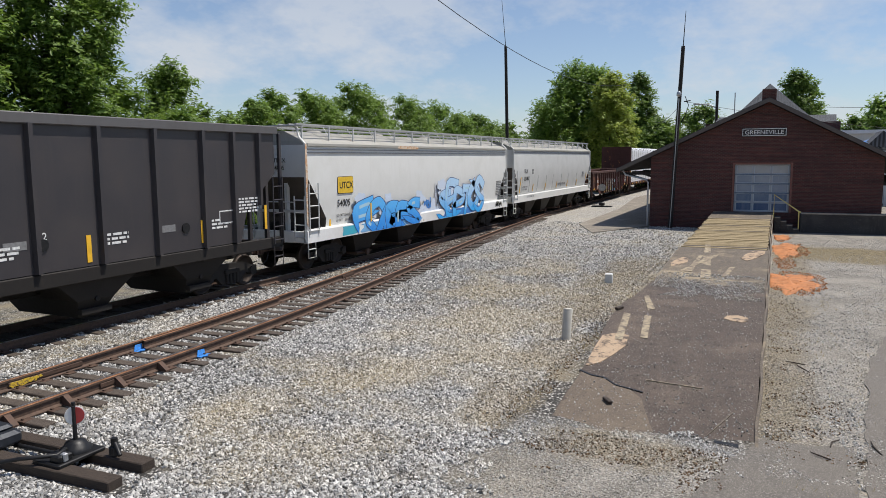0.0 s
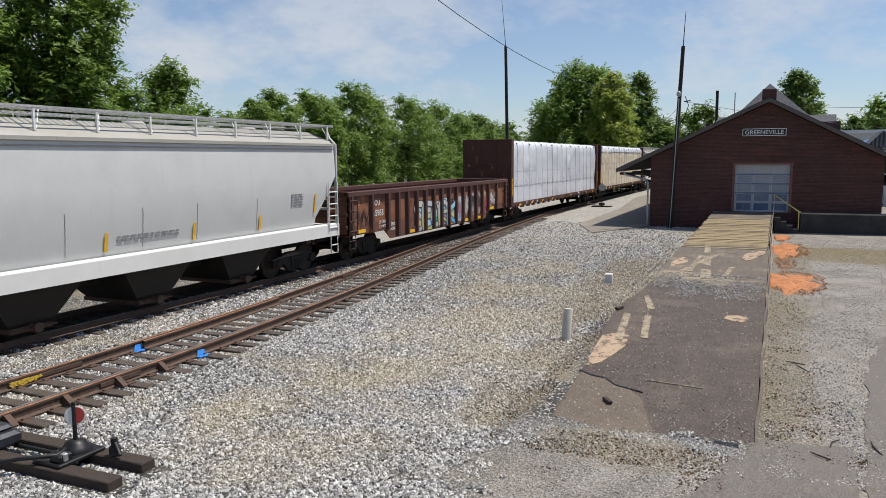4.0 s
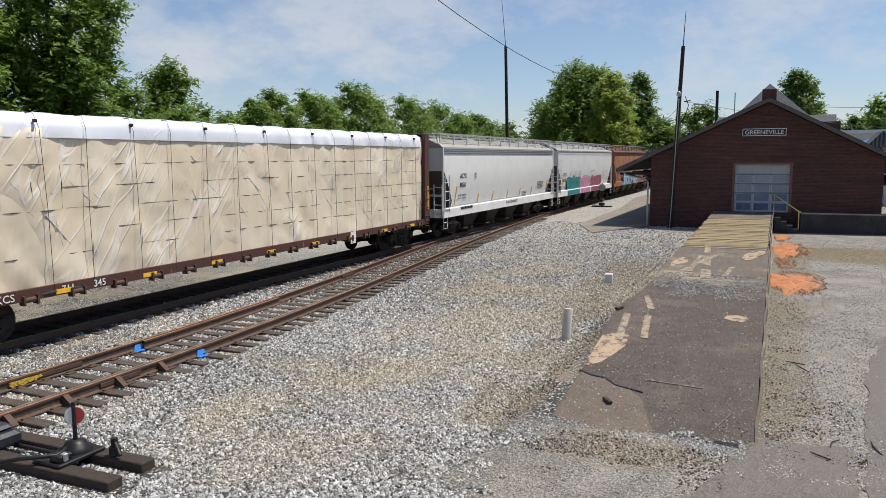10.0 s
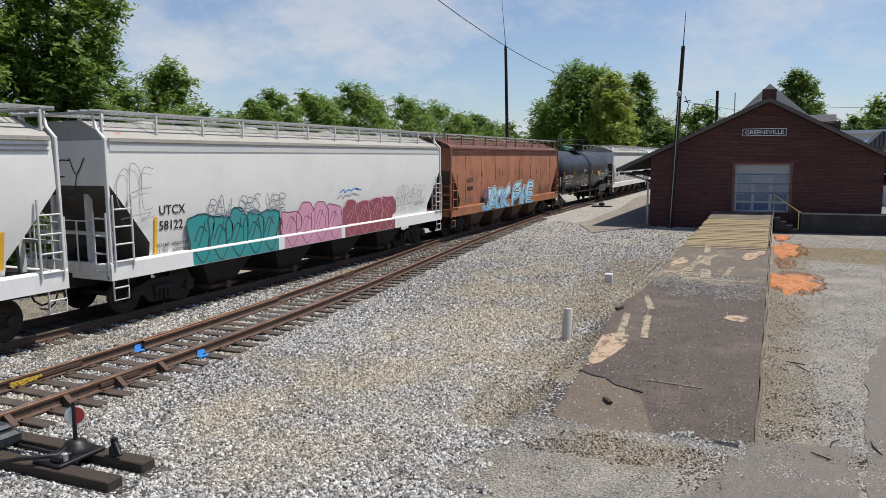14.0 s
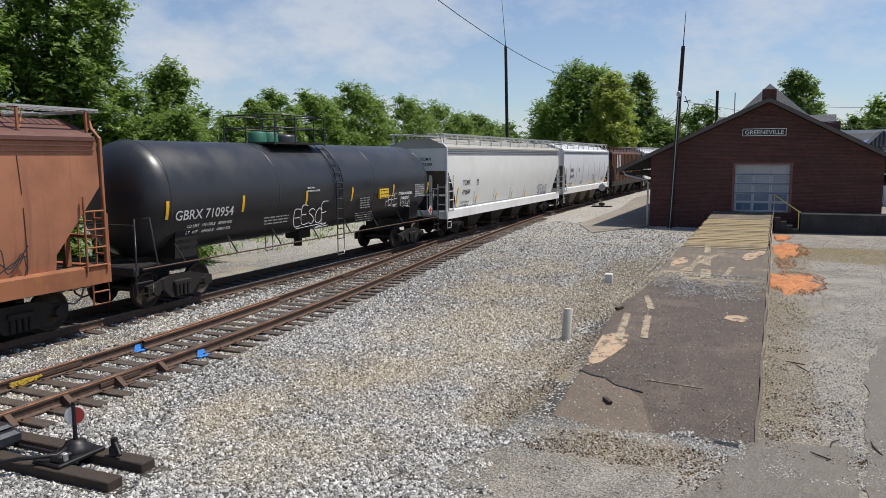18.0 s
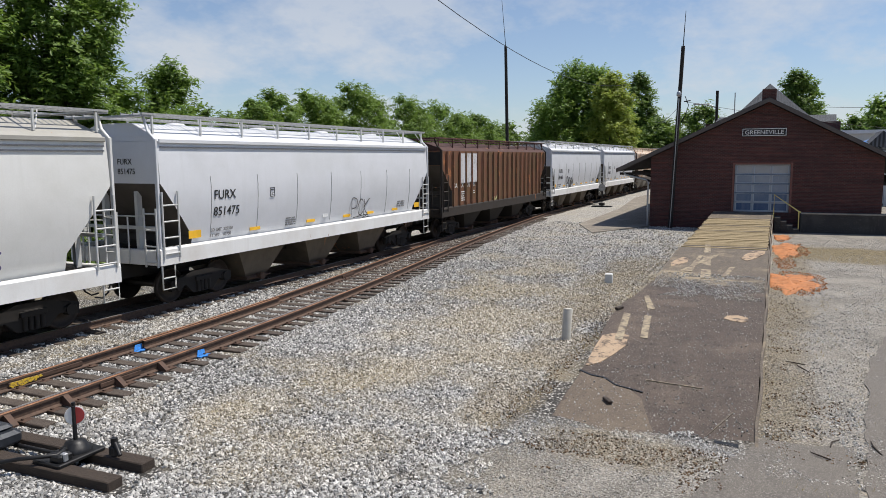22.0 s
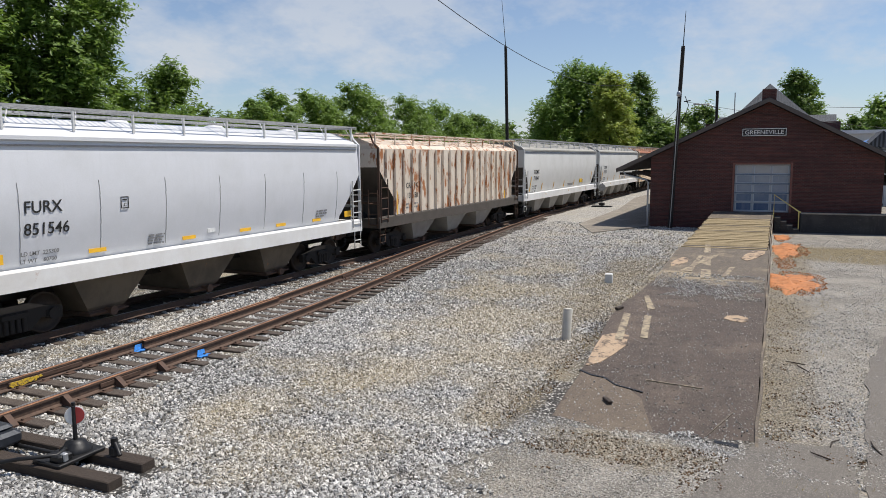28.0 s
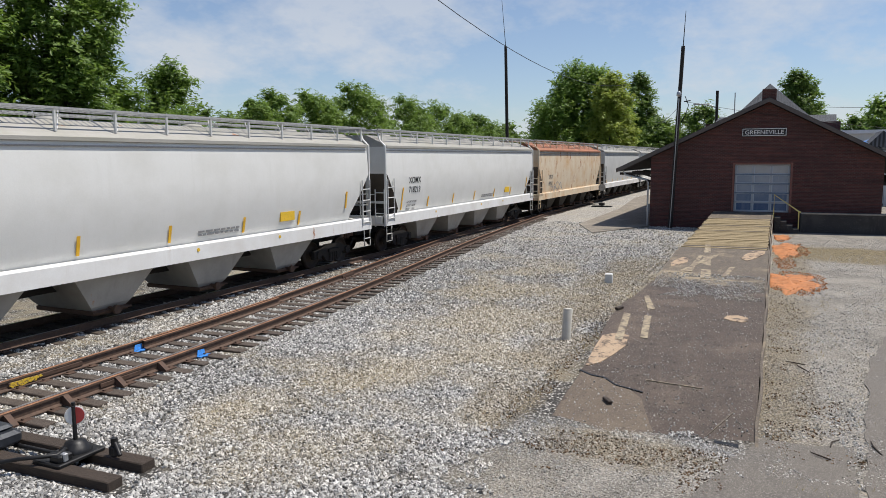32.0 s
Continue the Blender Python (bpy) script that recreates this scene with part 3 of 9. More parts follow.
        f = [tuple(range(n)), tuple(range(2 * n - 1, n - 1, -1))] + [(i, i + n, (i + 1) % n + n, (i + 1) % n) for i in range(n)]
        return self.add(v, f)

    def loft(self, levels):
        """Rectangular rings (z, half length, half width), bottom to top."""
        v, f = [], []
        for z, hl, hw in levels:
            v += [(-hl, -hw, z), (hl, -hw, z), (hl, hw, z), (-hl, hw, z)]
        for k in range(len(levels) - 1):
            f += [(4 * k + i, 4 * k + (i + 1) % 4, 4 * k + 4 + (i + 1) % 4, 4 * k + 4 + i) for i in range(4)]
        f += [(3, 2, 1, 0), tuple(4 * len(levels) - 4 + i for i in range(4))]
        return self.add(v, f)

    def moved(self, dx=0, dy=0, dz=0):
        self.v = [(x + dx, y + dy, z + dz) for x, y, z in self.v]
        return self

    def mesh(self, name, mat):
        me = bpy.data.meshes.new(name)
        me.from_pydata(self.v, [], self.f)
        bm = bmesh.new()
        bm.from_mesh(me)
        if len(self.f) < 20000:
            bmesh.ops.recalc_face_normals(bm, faces=bm.faces)
        bm.to_mesh(me)
        bm.free()
        me.polygons.foreach_set("use_smooth", self.s)
        me.materials.append(mat)
        return me


SHARED = {}


def part(name, g, mat, parent, label="", at=None, key=None):
    """One mesh object under a thing or a part. key: alike parts share their mesh."""
    if key is not None:
        key = (key, mat.name)
        if key not in SHARED:
            SHARED[key] = (g() if callable(g) else g).mesh(name, mat)
        me = SHARED[key]
    else:
        me = g.mesh(name, mat)
    ob = new(name, me)
    ob.parent = parent
    if at is not None:
        ob.matrix_basis = at if isinstance(at, Matrix) else Matrix.Translation(at)
    if label:
        ob["label"] = label
    return ob


def thing(name, label, category, at=(0, 0, 0), group="", kind="", g=None, mat=None):
    ob = new(name, g.mesh(name, mat) if g else None)
    ob.matrix_basis = at if isinstance(at, Matrix) else Matrix.Translation(at)
    return tagged(ob, label, category, group, kind)


LETTERS = {}


def lettering(text, size, mat):
    """A mesh of words in the built-in font, in the x-z plane facing -y, its left end at the origin."""
    if (text, size, mat.name) in LETTERS:
        return LETTERS[text, size, mat.name]
    cu = bpy.data.curves.new("words", "FONT")
    cu.body, cu.size, cu.extrude, cu.resolution_u, cu.offset = text, size, 0.002, 3, 0.006 * size
    ob = new("words", cu)
    me = bpy.data.meshes.new_from_object(ob.evaluated_get(bpy.context.evaluated_depsgraph_get()))
    bpy.data.objects.remove(ob)
    bpy.data.curves.remove(cu)
    me.transform(Matrix.Rotation(radians(90), 4, "X"))
    me.materials.clear()
    me.materials.append(mat)
    LETTERS[text, size, mat.name] = me
    return me


def words(name, text, size, mat, parent, x, y, z, label="", wide=1.0, tilt=0.0):
    ob = new(name, lettering(text, size, mat))
    ob.parent = parent
    ob.matrix_basis = pose(x, y, z, tilt) @ Matrix.Diagonal((wide, 1, 1, 1))
    if label:
        ob["label"] = label
    return ob

# ---------------------------------------------------------------- ground
TRACK_Y = 15.15
YARD = -0.23


def ground_z(x, y):
    far = min(max((y - 16.45) / 1.5, 0), 1)
    far = far * far * (3 - 2 * far)
    bed = math.exp(-((y - TRACK_Y) / 2.2) ** 2) * 0.02
    und = 0.03 * noise.noise((x * 0.35, y * 0.35, 0)) + 0.012 * noise.noise((x * 1.7, y * 1.7, 3))
    edge = 1 if abs(x) < 70 and abs(y) < 70 else 0
    return YARD + bed + und * edge * (0.4 if 9 < y < 17.5 else 0.3 if y < 0.7 else 1) - 0.86 * far


def spread(lo, hi, step, out):
    a = [lo + step * i for i in range(int((hi - lo) / step) + 1)]
    return [-out, -900, -400, -200, -110, -70, -45, -30, -20] + [q for q in a] + [hi + 8, hi + 25, hi + 60, hi + 130, hi + 300, 1000, out]


gx, gy = spread(-12, 66, 0.75, 3000), spread(-14, 34, 0.6, 3000)
g = Geo()
g.v = [(x, y, ground_z(x, y)) for y in gy for x in gx]
nx = len(gx)
g.f = [(j * nx + i, j * nx + i + 1, j * nx + nx + i + 1, j * nx + nx + i) for j in range(len(gy) - 1) for i in range(nx - 1)]
g.s = [True] * len(g.f)
thing("ground", "grey crushed stone yard with patches of dry soil", "ground", kind="structure", g=g, mat=GROUND)


SIDING_X = np.arange(-60.0, 80.0, 0.5)
SIDING_Y = np.interp(SIDING_X, (-450, -10, 4, 8, 12, 16, 20, 24, 28, 32, 38, 48, 58, 80), (10.90, 10.93, 11.0, 11.06, 11.2, 11.52, 11.98, 12.5, 13.02, 13.5, 14.08, 14.84, 15.15, 15.15))
SIDING_Y[4:-4] = np.convolve(SIDING_Y, np.ones(9) / 9, "valid")


def near_track(x):
    """Middle line of the siding that swings in to join the main line."""
    return float(np.interp(x, SIDING_X, SIDING_Y))


def near_turn(x):
    return atan2(near_track(x + 0.5) - near_track(x - 0.5), 1.0)


RAIL = ((-0.07, -0.18), (0.07, -0.18), (0.07, -0.165), (0.012, -0.14), (0.012, -0.045), (0.036, -0.035), (0.036, -0.004), (-0.036, -0.004), (-0.036, -0.035), (-0.012, -0.045), (-0.012, -0.14), (-0.07, -0.165))
HEAD = ((0.030, -0.006), (0.026, 0.0), (-0.026, 0.0), (-0.030, -0.006))


def sweep(prof, line):
    g = Geo()
    n = len(prof)
    for k, (x, y) in enumerate(line):
        a, b = line[max(0, k - 1)], line[min(len(line) - 1, k + 1)]
        d = atan2(b[1] - a[1], b[0] - a[0])
        g.v += [(x - sin(d) * u, y + cos(d) * u, w) for u, w in prof]
    g.f = [(k * n + i, k * n + (i + 1) % n, k * n + n + (i + 1) % n, k * n + n + i) for k in range(len(line) - 1) for i in range(n)]
    g.s = [False] * len(g.f)
    return g


def tie_geo(half=1.3):
    return Geo().box(-0.115, 0.115, -half, half, -0.36, -0.183, 0.012)


main_track = thing("main_track", "railway main line with polished rails on wooden ties", "railway track", kind="structure")
main_line = [(x, TRACK_Y) for x in (-450, -100, -10, 10, 30, 60, 100, 480)]
siding = thing("siding_track", "railway siding with rusty rails curving into the main line", "railway track", kind="structure")
for side in (-0.7525, 0.7525):
    part("rail", sweep(RAIL, [(x, y + side) for x, y in main_line]), RAILSIDE, main_track)
    part("rail_head", sweep(HEAD, [(x, y + side) for x, y in main_line]), RAILTOP, main_track, "shiny worn rail head")
    xs = [-450, -60] + [-20 + 1.0 * i for i in range(79)]
    line = []
    for x in xs:
        d = near_turn(x)
        line.append((x - sin(d) * side, near_track(x) + cos(d) * side))
    part("rail", sweep(RAIL, line), RAILSIDE, siding)
    part("rail_head", sweep(HEAD, line), RUSTTOP, siding, "orange-brown rusty rail head")


def tie_row(track, x0, x1, middle, turn, half=1.3):
    k = 0
    x = x0
    while x < x1:
        j = random.uniform(-0.03, 0.03)
        part("tie", tie_geo, TIE, track, at=pose(x + j, middle(x) + random.uniform(-0.07, 0.07), random.uniform(-0.012, 0.006), 0, 0, math.degrees(turn(x)) + random.uniform(-1.2, 1.2)), key=("tie", half))
        x += 0.50


tie_row(main_track, 4.0, 62.0, lambda x: TRACK_Y, lambda x: 0.0)
tie_row(siding, 0.0, 46.0, near_track, near_turn)
rest = Geo()
for k in range(420):
    x = -150 + 0.5 * k
    if not 4.0 <= x < 62.0:
        rest.box(x - 0.115, x + 0.115, TRACK_Y - 1.3, TRACK_Y + 1.3, -0.36, -0.183)
    if x < 0:
        rest.box(x - 0.115, x + 0.115, near_track(x) - 1.3, near_track(x) + 1.3, -0.36, -0.183)
tagged(part("tie_rows", rest, TIE, main_track))["kind"] = "stuff"


def loose_stones(count, zone, size, seed, keep, lift=0.0, level=ground_z):
    """Crushed stones strewn over a stretch of ground, thickest where it is closest to the lens."""
    rng = np.random.RandomState(seed)
    pts = []
    x0, x1, y0, y1 = zone
    while len(pts) < count:
        x, y = rng.uniform(x0, x1), rng.uniform(y0, y1)
        if rng.rand() < min(1.0, 90.0 / (x * x + y * y)) and keep(x, y):
            pts.append((x, y))
    base = np.array([(1, 0, 0), (-1, 0, 0), (0, 1, 0), (0, -1, 0), (0, 0, 1), (0, 0, -1)], float)
    tri = np.array([(0, 2, 4), (2, 1, 4), (1, 3, 4), (3, 0, 4), (2, 0, 5), (1, 2, 5), (3, 1, 5), (0, 3, 5)])
    n = len(pts)
    r = size[0] + (size[1] - size[0]) * rng.rand(n, 1, 1) ** 1.7
    v = base[None] * (0.65 + 0.7 * rng.rand(n, 6, 1)) * r * np.array([1.0, 0.85, 0.62])[None, None]
    q = rng.normal(size=(n, 4))
    q /= np.linalg.norm(q, axis=1, keepdims=True)
    w, a, b, c = q.T
    rot = np.stack([np.stack([1 - 2 * (b * b + c * c), 2 * (a * b - c * w), 2 * (a * c + b * w)], -1), np.stack([2 * (a * b + c * w), 1 - 2 * (a * a + c * c), 2 * (b * c - a * w)], -1), np.stack([2 * (a * c - b * w), 2 * (b * c + a * w), 1 - 2 * (a * a + b * b)], -1)], 1)
    v = np.einsum("nij,nkj->nki", rot, v)
    pos = np.array([(x, y, level(x, y) + lift) for x, y in pts])
    pos[:, 2] += r[:, 0, 0] * 0.25
    v += pos[:, None]
    me = bpy.data.meshes.new("stones")
    me.from_pydata(v.reshape(-1, 3).tolist(), [], (tri[None] + 6 * np.arange(n)[:, None, None]).reshape(-1, 3).tolist())
    return me


def off_ties(x, y):
    if abs(y - TRACK_Y) < 1.33 and abs((x - 4.0) % 0.5 - 0.25) > 0.12:
        return False
    if abs(y - near_track(x)) < 1.33 and abs(x % 0.5 - 0.25) > 0.12:
        return False
    if 9.4 < x < 43 and -0.15 < y < 3.75:
        return False
    if x < 10.4 and y < 3.35 + 0.7 * noise.noise((x * 0.7, y * 0.7, 2)) + 0.9 * noise.noise((x * 4.1, y * 4.1, 5)):
        return False
    return y > -0.6 + 0.9 * noise.noise((x * 0.6, y * 0.6, 7)) and not (6.9 < y < 10.3 and (abs(x - 6.47) < 0.17 or abs(x - 5.9) < 0.17))


LOTS = (
    ("pale grey crushed ballast stones lying loose", 85000, (4.3, 17, 2.4, 15.0), (0.016, 0.044), 3, off_ties),
    ("grey crushed ballast stones along the tracks", 60000, (12, 44, 3.6, 15.2), (0.020, 0.056), 5, off_ties),
    ("small grey stones scattered on the worn lot", 36000, (9.5, 40, -5.5, 0.0), (0.006, 0.026), 7, lambda x, y: noise.noise((x * 0.4, y * 0.8, 2)) > -0.30),
    ("fine grey chippings round the ramp foot", 22000, (6.0, 10.4, 0.2, 4.0), (0.004, 0.015), 8, lambda x, y: y < 3.9),
    ("mixed tan and grey stones beside the ramp", 16000, (9.0, 36, 3.2, 6.2), (0.012, 0.042), 9, lambda x, y: y > 3.55),
)
for lab, cnt, zone, size, sd, keep in LOTS:
    me = loose_stones(cnt, zone, size, sd, keep)
    me.materials.append(STONE)
    tagged(new("gravel", me), lab, "gravel", "", "stuff")

# ---------------------------------------------------------------- loading ramp and paving
def ramp_z(x):
    return float(np.interp(x, (9.6, 13, 21.5, 25, 30, 35, 42.2), (-0.27, -0.12, 0.10, 0.24, 0.40, 0.54, 0.74)))


def ramp_left(x):
    return float(np.interp(x, (9.6, 10.2, 13, 15, 17, 18.6, 20, 22, 27, 42.2), (2.7, 2.98, 3.08, 3.25, 3.42, 3.42, 3.25, 3.15, 3.2, 3.05)))


def ramp_sheet(x0, x1, mat, name, label, lift=0.0, inset=0.0, ragged=0.0, seed=0):
    """A stretch of the ramp's top with its sides, edges slightly broken."""
    g = Geo()
    n = max(2, int((x1 - x0) / 0.3))
    m = 9
    for i in range(n + 1):
        x = x0 + (x1 - x0) * i / n
        yl = ramp_left(x) + 0.05 * noise.noise((x * 2.3, seed, 0)) - inset
        yr = 0.10 + 0.015 * noise.noise((x * 2.0, seed, 5)) + inset
        rag = ragged if i == 0 else 0
        row = []
        for k in range(m):
            u = k / (m - 1)
            y = yr + (yl - yr) * u
            xx = x + rag * (0.9 * (u - 0.5) ** 2 + 0.12 * noise.noise((y * 3, seed, 2)))
            z = ramp_z(x) + lift + 0.012 * noise.noise((x * 0.8, y * 0.8, 9))
            row.append((xx, y, z))
        g.v += [(row[0][0], row[0][1] - 0.01, -0.5)] + row + [(row[-1][0], row[-1][1] + 0.02, -0.5)]
    w = m + 2
    g.f = [(i * w + k, i * w + k + 1, i * w + w + k + 1, i * w + w + k) for i in range(n) for k in range(w - 1)]
    g.f += [tuple(range(w)), tuple(n * w + k for k in range(w))]
    g.s = [False] * len(g.f)
    return g


loading_ramp = thing("loading_ramp", "stained dark loading ramp rising to the depot door", "ramp", kind="structure")
part("slab", ramp_sheet(9.75, 21.6, SLAB, "", "", ragged=0.9, seed=1), SLAB, loading_ramp, "dark brown-grey stained concrete slab")
WORN = slab_mat("worn_grey_slab", (0.135, 0.108, 0.080), (0.40, 0.32, 0.20), (0.085, 0.068, 0.054))
part("slab", ramp_sheet(21.62, 28.5, WORN, "", "", seed=2), WORN, loading_ramp, "worn grey slab with pale wooden patches")
part("bed", ramp_sheet(28.52, 42.2, WORN, "", "", lift=-0.06, inset=0.01, seed=3), WORN, loading_ramp)
x = 28.55
while x < 38.8:
    w = random.uniform(0.20, 0.30)
    yl = ramp_left(x)
    y0, y1 = 0.13 + random.uniform(0, 0.05), yl - random.uniform(0, 0.12)
    z = ramp_z(x)
    part("plank", Geo().box(x, x + w - 0.02, y0, y1, z - 0.05, z + random.uniform(0.0, 0.022), 0.008), PLANK if random.random() < 0.85 else TIE, loading_ramp)
    x += w
kerb = part("edge_angle", sweep(((-0.025, -0.30), (0.02, -0.30), (0.02, 0.02), (-0.025, 0.02)), [(10.4 + 0.9 * i, 0.075 + 0.02 * sin(1.7 * i)) for i in range(36)]), WORN, loading_ramp, "grey timber kerb along the ramp")
for v in kerb.data.vertices:
    v.co.z += ramp_z(v.co.x)
part("top_slab", ramp_sheet(38.85, 42.2, WORN, "", "", lift=0.008, inset=0.02, seed=4), WORN, loading_ramp, "cracked grey slab at the head of the ramp")
# faded paint bars and scars on the slab
SCAR = flaking_mat("bare_pale_concrete", (0.44, 0.32, 0.21), (0.10, 0.075, 0.058), 0.43, 0.50, 4)
FADED = flaking_mat("worn_paint_bar", (0.40, 0.33, 0.22), (0.115, 0.09, 0.073), 0.40, 0.56, 5)
DUSTY = slab_mat("dusty_slab_corner", (0.135, 0.102, 0.072), (0.22, 0.175, 0.12), (0.10, 0.077, 0.058))


def ramp_patch(name, pts, mat, lift, label=""):
    g = Geo()
    n = len(pts)
    g.v = [(x, y, ramp_z(x) + lift) for x, y in pts] + [(x, y, ramp_z(x) - 0.03) for x, y in pts]
    g.f = [tuple(range(n))] + [(i, i + n, (i + 1) % n + n, (i + 1) % n) for i in range(n)]
    g.s = [False] * len(g.f)
    part(name, g, mat, loading_ramp, label)


ramp_patch("bare_patch", [(13.0, 3.05), (13.3, 2.85), (13.9, 2.72), (14.6, 2.62), (15.4, 2.70), (15.5, 3.0), (15.2, 3.22), (14.4, 3.18), (13.6, 3.12)], SCAR, 0.016, "pale bare concrete where the surface broke away")
ramp_patch("paint_bar", [(15.0, 2.92), (17.4, 3.18), (17.4, 3.02), (15.0, 2.76)], FADED, 0.020, "faded cream painted bar")
ramp_patch("paint_bar", [(15.3, 2.45), (17.3, 2.68), (17.3, 2.52), (15.3, 2.30)], FADED, 0.018, "faded cream painted bar")
ramp_patch("bare_patch", [(17.4, 0.55), (17.6, 0.42), (17.9, 0.45), (18.05, 0.65), (17.95, 0.9), (17.65, 0.95), (17.45, 0.75)], SCAR, 0.016, "small oval worn spot")
ramp_patch("dusty_corner", [(12.72, 3.05), (12.5, 2.82), (12.45, 2.57), (12.15, 2.32), (12.05, 2.07), (11.7, 1.82), (11.25, 1.7), (10.85, 1.58), (10.45, 1.45), (10.2, 2.0), (10.15, 2.7), (10.4, 2.97), (11.6, 3.02)], DUSTY, 0.006, "dust-covered brown corner of the slab")
ramp_patch("paint_bar", [(22.5, 1.92), (22.55, 1.62), (30.2, 2.22), (30.2, 2.40)], FADED, 0.012, "faded cream painted bar")
ramp_patch("paint_bar", [(23.4, 2.45), (23.5, 2.25), (26.6, 2.20), (26.5, 2.32)], FADED, 0.012, "faded cream painted bar")
ramp_patch("bare_patch", [(24.2, 2.95), (24.5, 2.75), (25.1, 2.55), (25.9, 2.60), (26.1, 2.80), (25.4, 2.98), (24.7, 3.05)], SCAR, 0.014, "pale bare concrete where the surface broke away")
ramp_patch("bare_patch", [(25.9, 0.75), (26.5, 0.52), (27.5, 0.25), (28.3, 0.22), (28.2, 0.60), (27.3, 0.85), (26.4, 0.95)], SCAR, 0.014, "pale bare concrete where the surface broke away")
ramp_patch("worn_streak", [(23.2, 2.70), (23.3, 2.58), (26.4, 1.75), (27.0, 1.70), (26.6, 1.95)], FADED, 0.013, "worn pale streak")
ramp_patch("worn_streak", [(22.9, 1.35), (23.0, 1.20), (24.6, 1.05), (24.5, 1.22)], FADED, 0.013, "worn pale streak")
ramp_patch("worn_streak", [(17.9, 2.70), (18.1, 2.55), (19.6, 2.95), (19.5, 3.05)], FADED, 0.013, "worn pale streak")
ramp_patch("scratch", [(12.5, 0.95), (12.53, 0.95), (12.62, 1.9), (12.60, 1.9)], FADED, 0.017)
ramp_patch("scratch", [(10.5, 0.75), (10.58, 0.72), (11.6, 0.42), (11.55, 0.47)], WORN, 0.017)
crack = [(12.75, 3.1), (12.55, 2.85), (12.5, 2.6), (12.2, 2.35), (12.1, 2.1), (12.0, 1.85)]
for (a, b), (c, d) in zip(crack, crack[1:]):
    wd = 0.035 * (1 - 0.06 * crack.index((a, b)))
    ramp_patch("crack", [(a - wd, b), (c - wd, d), (c + wd * 0.6, d), (a + wd * 0.6, b)], BLACKIRON, 0.015, "open dark crack")
ramp_patch("crack", [(10.30, 0.30), (10.36, 0.62), (10.44, 0.62), (10.42, 0.30)], BLACKIRON, 0.017)
tagged(new("broken_timber", Geo().box(-0.12, 0.12, -0.04, 0.04, 0, 0.05, 0.01).mesh("broken_timber", BEAM)), "short dark piece of rotten timber on the ramp", "timber").matrix_basis = pose(11.35, 2.3, ramp_z(11.4) + 0.012, 0, 0, 35)
tagged(new("broken_timber", Geo().box(-0.14, 0.14, -0.05, 0.05, 0, 0.06, 0.01).mesh("broken_timber", BEAM)), "dark piece of timber at the ramp edge", "timber").matrix_basis = pose(17.75, 3.36, ramp_z(17.8) + 0.012, 0, 0, -20)

for lab, cnt, zone, size, sd, cond in (("pale gravel dust drifted over the ramp joint", 3500, (19.8, 23.2, 0.15, 3.1), (0.010, 0.030), 11, lambda x, y: noise.noise((x * 0.8, y * 0.8, 4)) > -0.1 - 0.5 * (abs(x - 21.6) < 0.7)), ("small stones scattered on the ramp slab", 2200, (9.9, 20.0, 0.15, 3.0), (0.006, 0.022), 12, lambda x, y: True), ("gravel spilled along the ramp foot", 2600, (9.3, 11.0, 0.2, 3.4), (0.010, 0.034), 13, lambda x, y: x < 10.3 + 0.5 * noise.noise((y * 1.5, 3, 3)))):
    me = loose_stones(cnt, zone, size, sd, cond, 0.0, lambda x, y: max(ramp_z(x), YARD - 0.01) + 0.004)
    me.materials.append(STONE)
    tagged(new("gravel", me), lab, "gravel", "", "stuff")

# clay heaps beside the ramp
for k, (cx, cy, rx, ry, hgt) in enumerate(((25.3, -0.55, 2.3, 0.78, 0.07), (33.9, -0.50, 2.6, 0.65, 0.06), (39.2, -0.35, 1.6, 0.40, 0.06))):
    g = Geo()
    n, m = 44, 9
    for j in range(m + 1):
        for i in range(n):
            a, r = 2 * pi * i / n, j / m
            k2 = 1 + 0.5 * noise.noise((cos(a) * 1.5 + k * 7, sin(a) * 1.5, 0)) + 0.35 * noise.noise((cos(a) * 4 + k * 7, sin(a) * 4, 5))
            x, y = cx + rx * r * k2 * cos(a), cy + ry * r * k2 * sin(a)
            z = ground_z(x, y) + hgt * (1 - r * r) * (0.7 + 0.9 * noise.noise((x * 5, y * 5, 1))) - (0.03 if j == m else 0)
            g.v.append((x, min(y, 0.03), z))
    g.f = [(j * n + i, j * n + (i + 1) % n, j * n + n + (i + 1) % n, j * n + n + i) for j in range(m) for i in range(n)]
    g.s = [True] * len(g.f)
    thing("clay_heap", "low spill of orange-red clay beside the ramp", "clay", kind="stuff", g=g, mat=CLAY)


for sd, (cx, cy, rx, ry, cnt) in enumerate(((25.3, -0.7, 3.0, 1.1, 1500), (29.8, -0.45, 2.6, 0.5, 500), (34.0, -0.75, 3.2, 0.9, 1000), (38.6, -0.4, 1.8, 0.5, 500))):
    me = loose_stones(cnt, (cx - rx, cx + rx, cy - ry, min(0.02, cy + ry)), (0.008, 0.04), 20 + sd, lambda x, y: ((x - cx) / rx) ** 2 + ((y - cy) / ry) ** 2 < 0.6 + 0.5 * noise.noise((x * 1.5, y * 2.5, sd)))
    me.materials.append(CLAY)
    tagged(new("clay_crumbs", me), "orange-red clay crumbs scattered beside the ramp", "clay", "", "stuff")


def paving(name, label, pts, z, mat, category="pavement"):
    g = Geo().prism(pts, z - 0.2, z, "z")
    return thing(name, label, category, kind="structure", g=g, mat=mat)


ASPHALT = asphalt_mat()


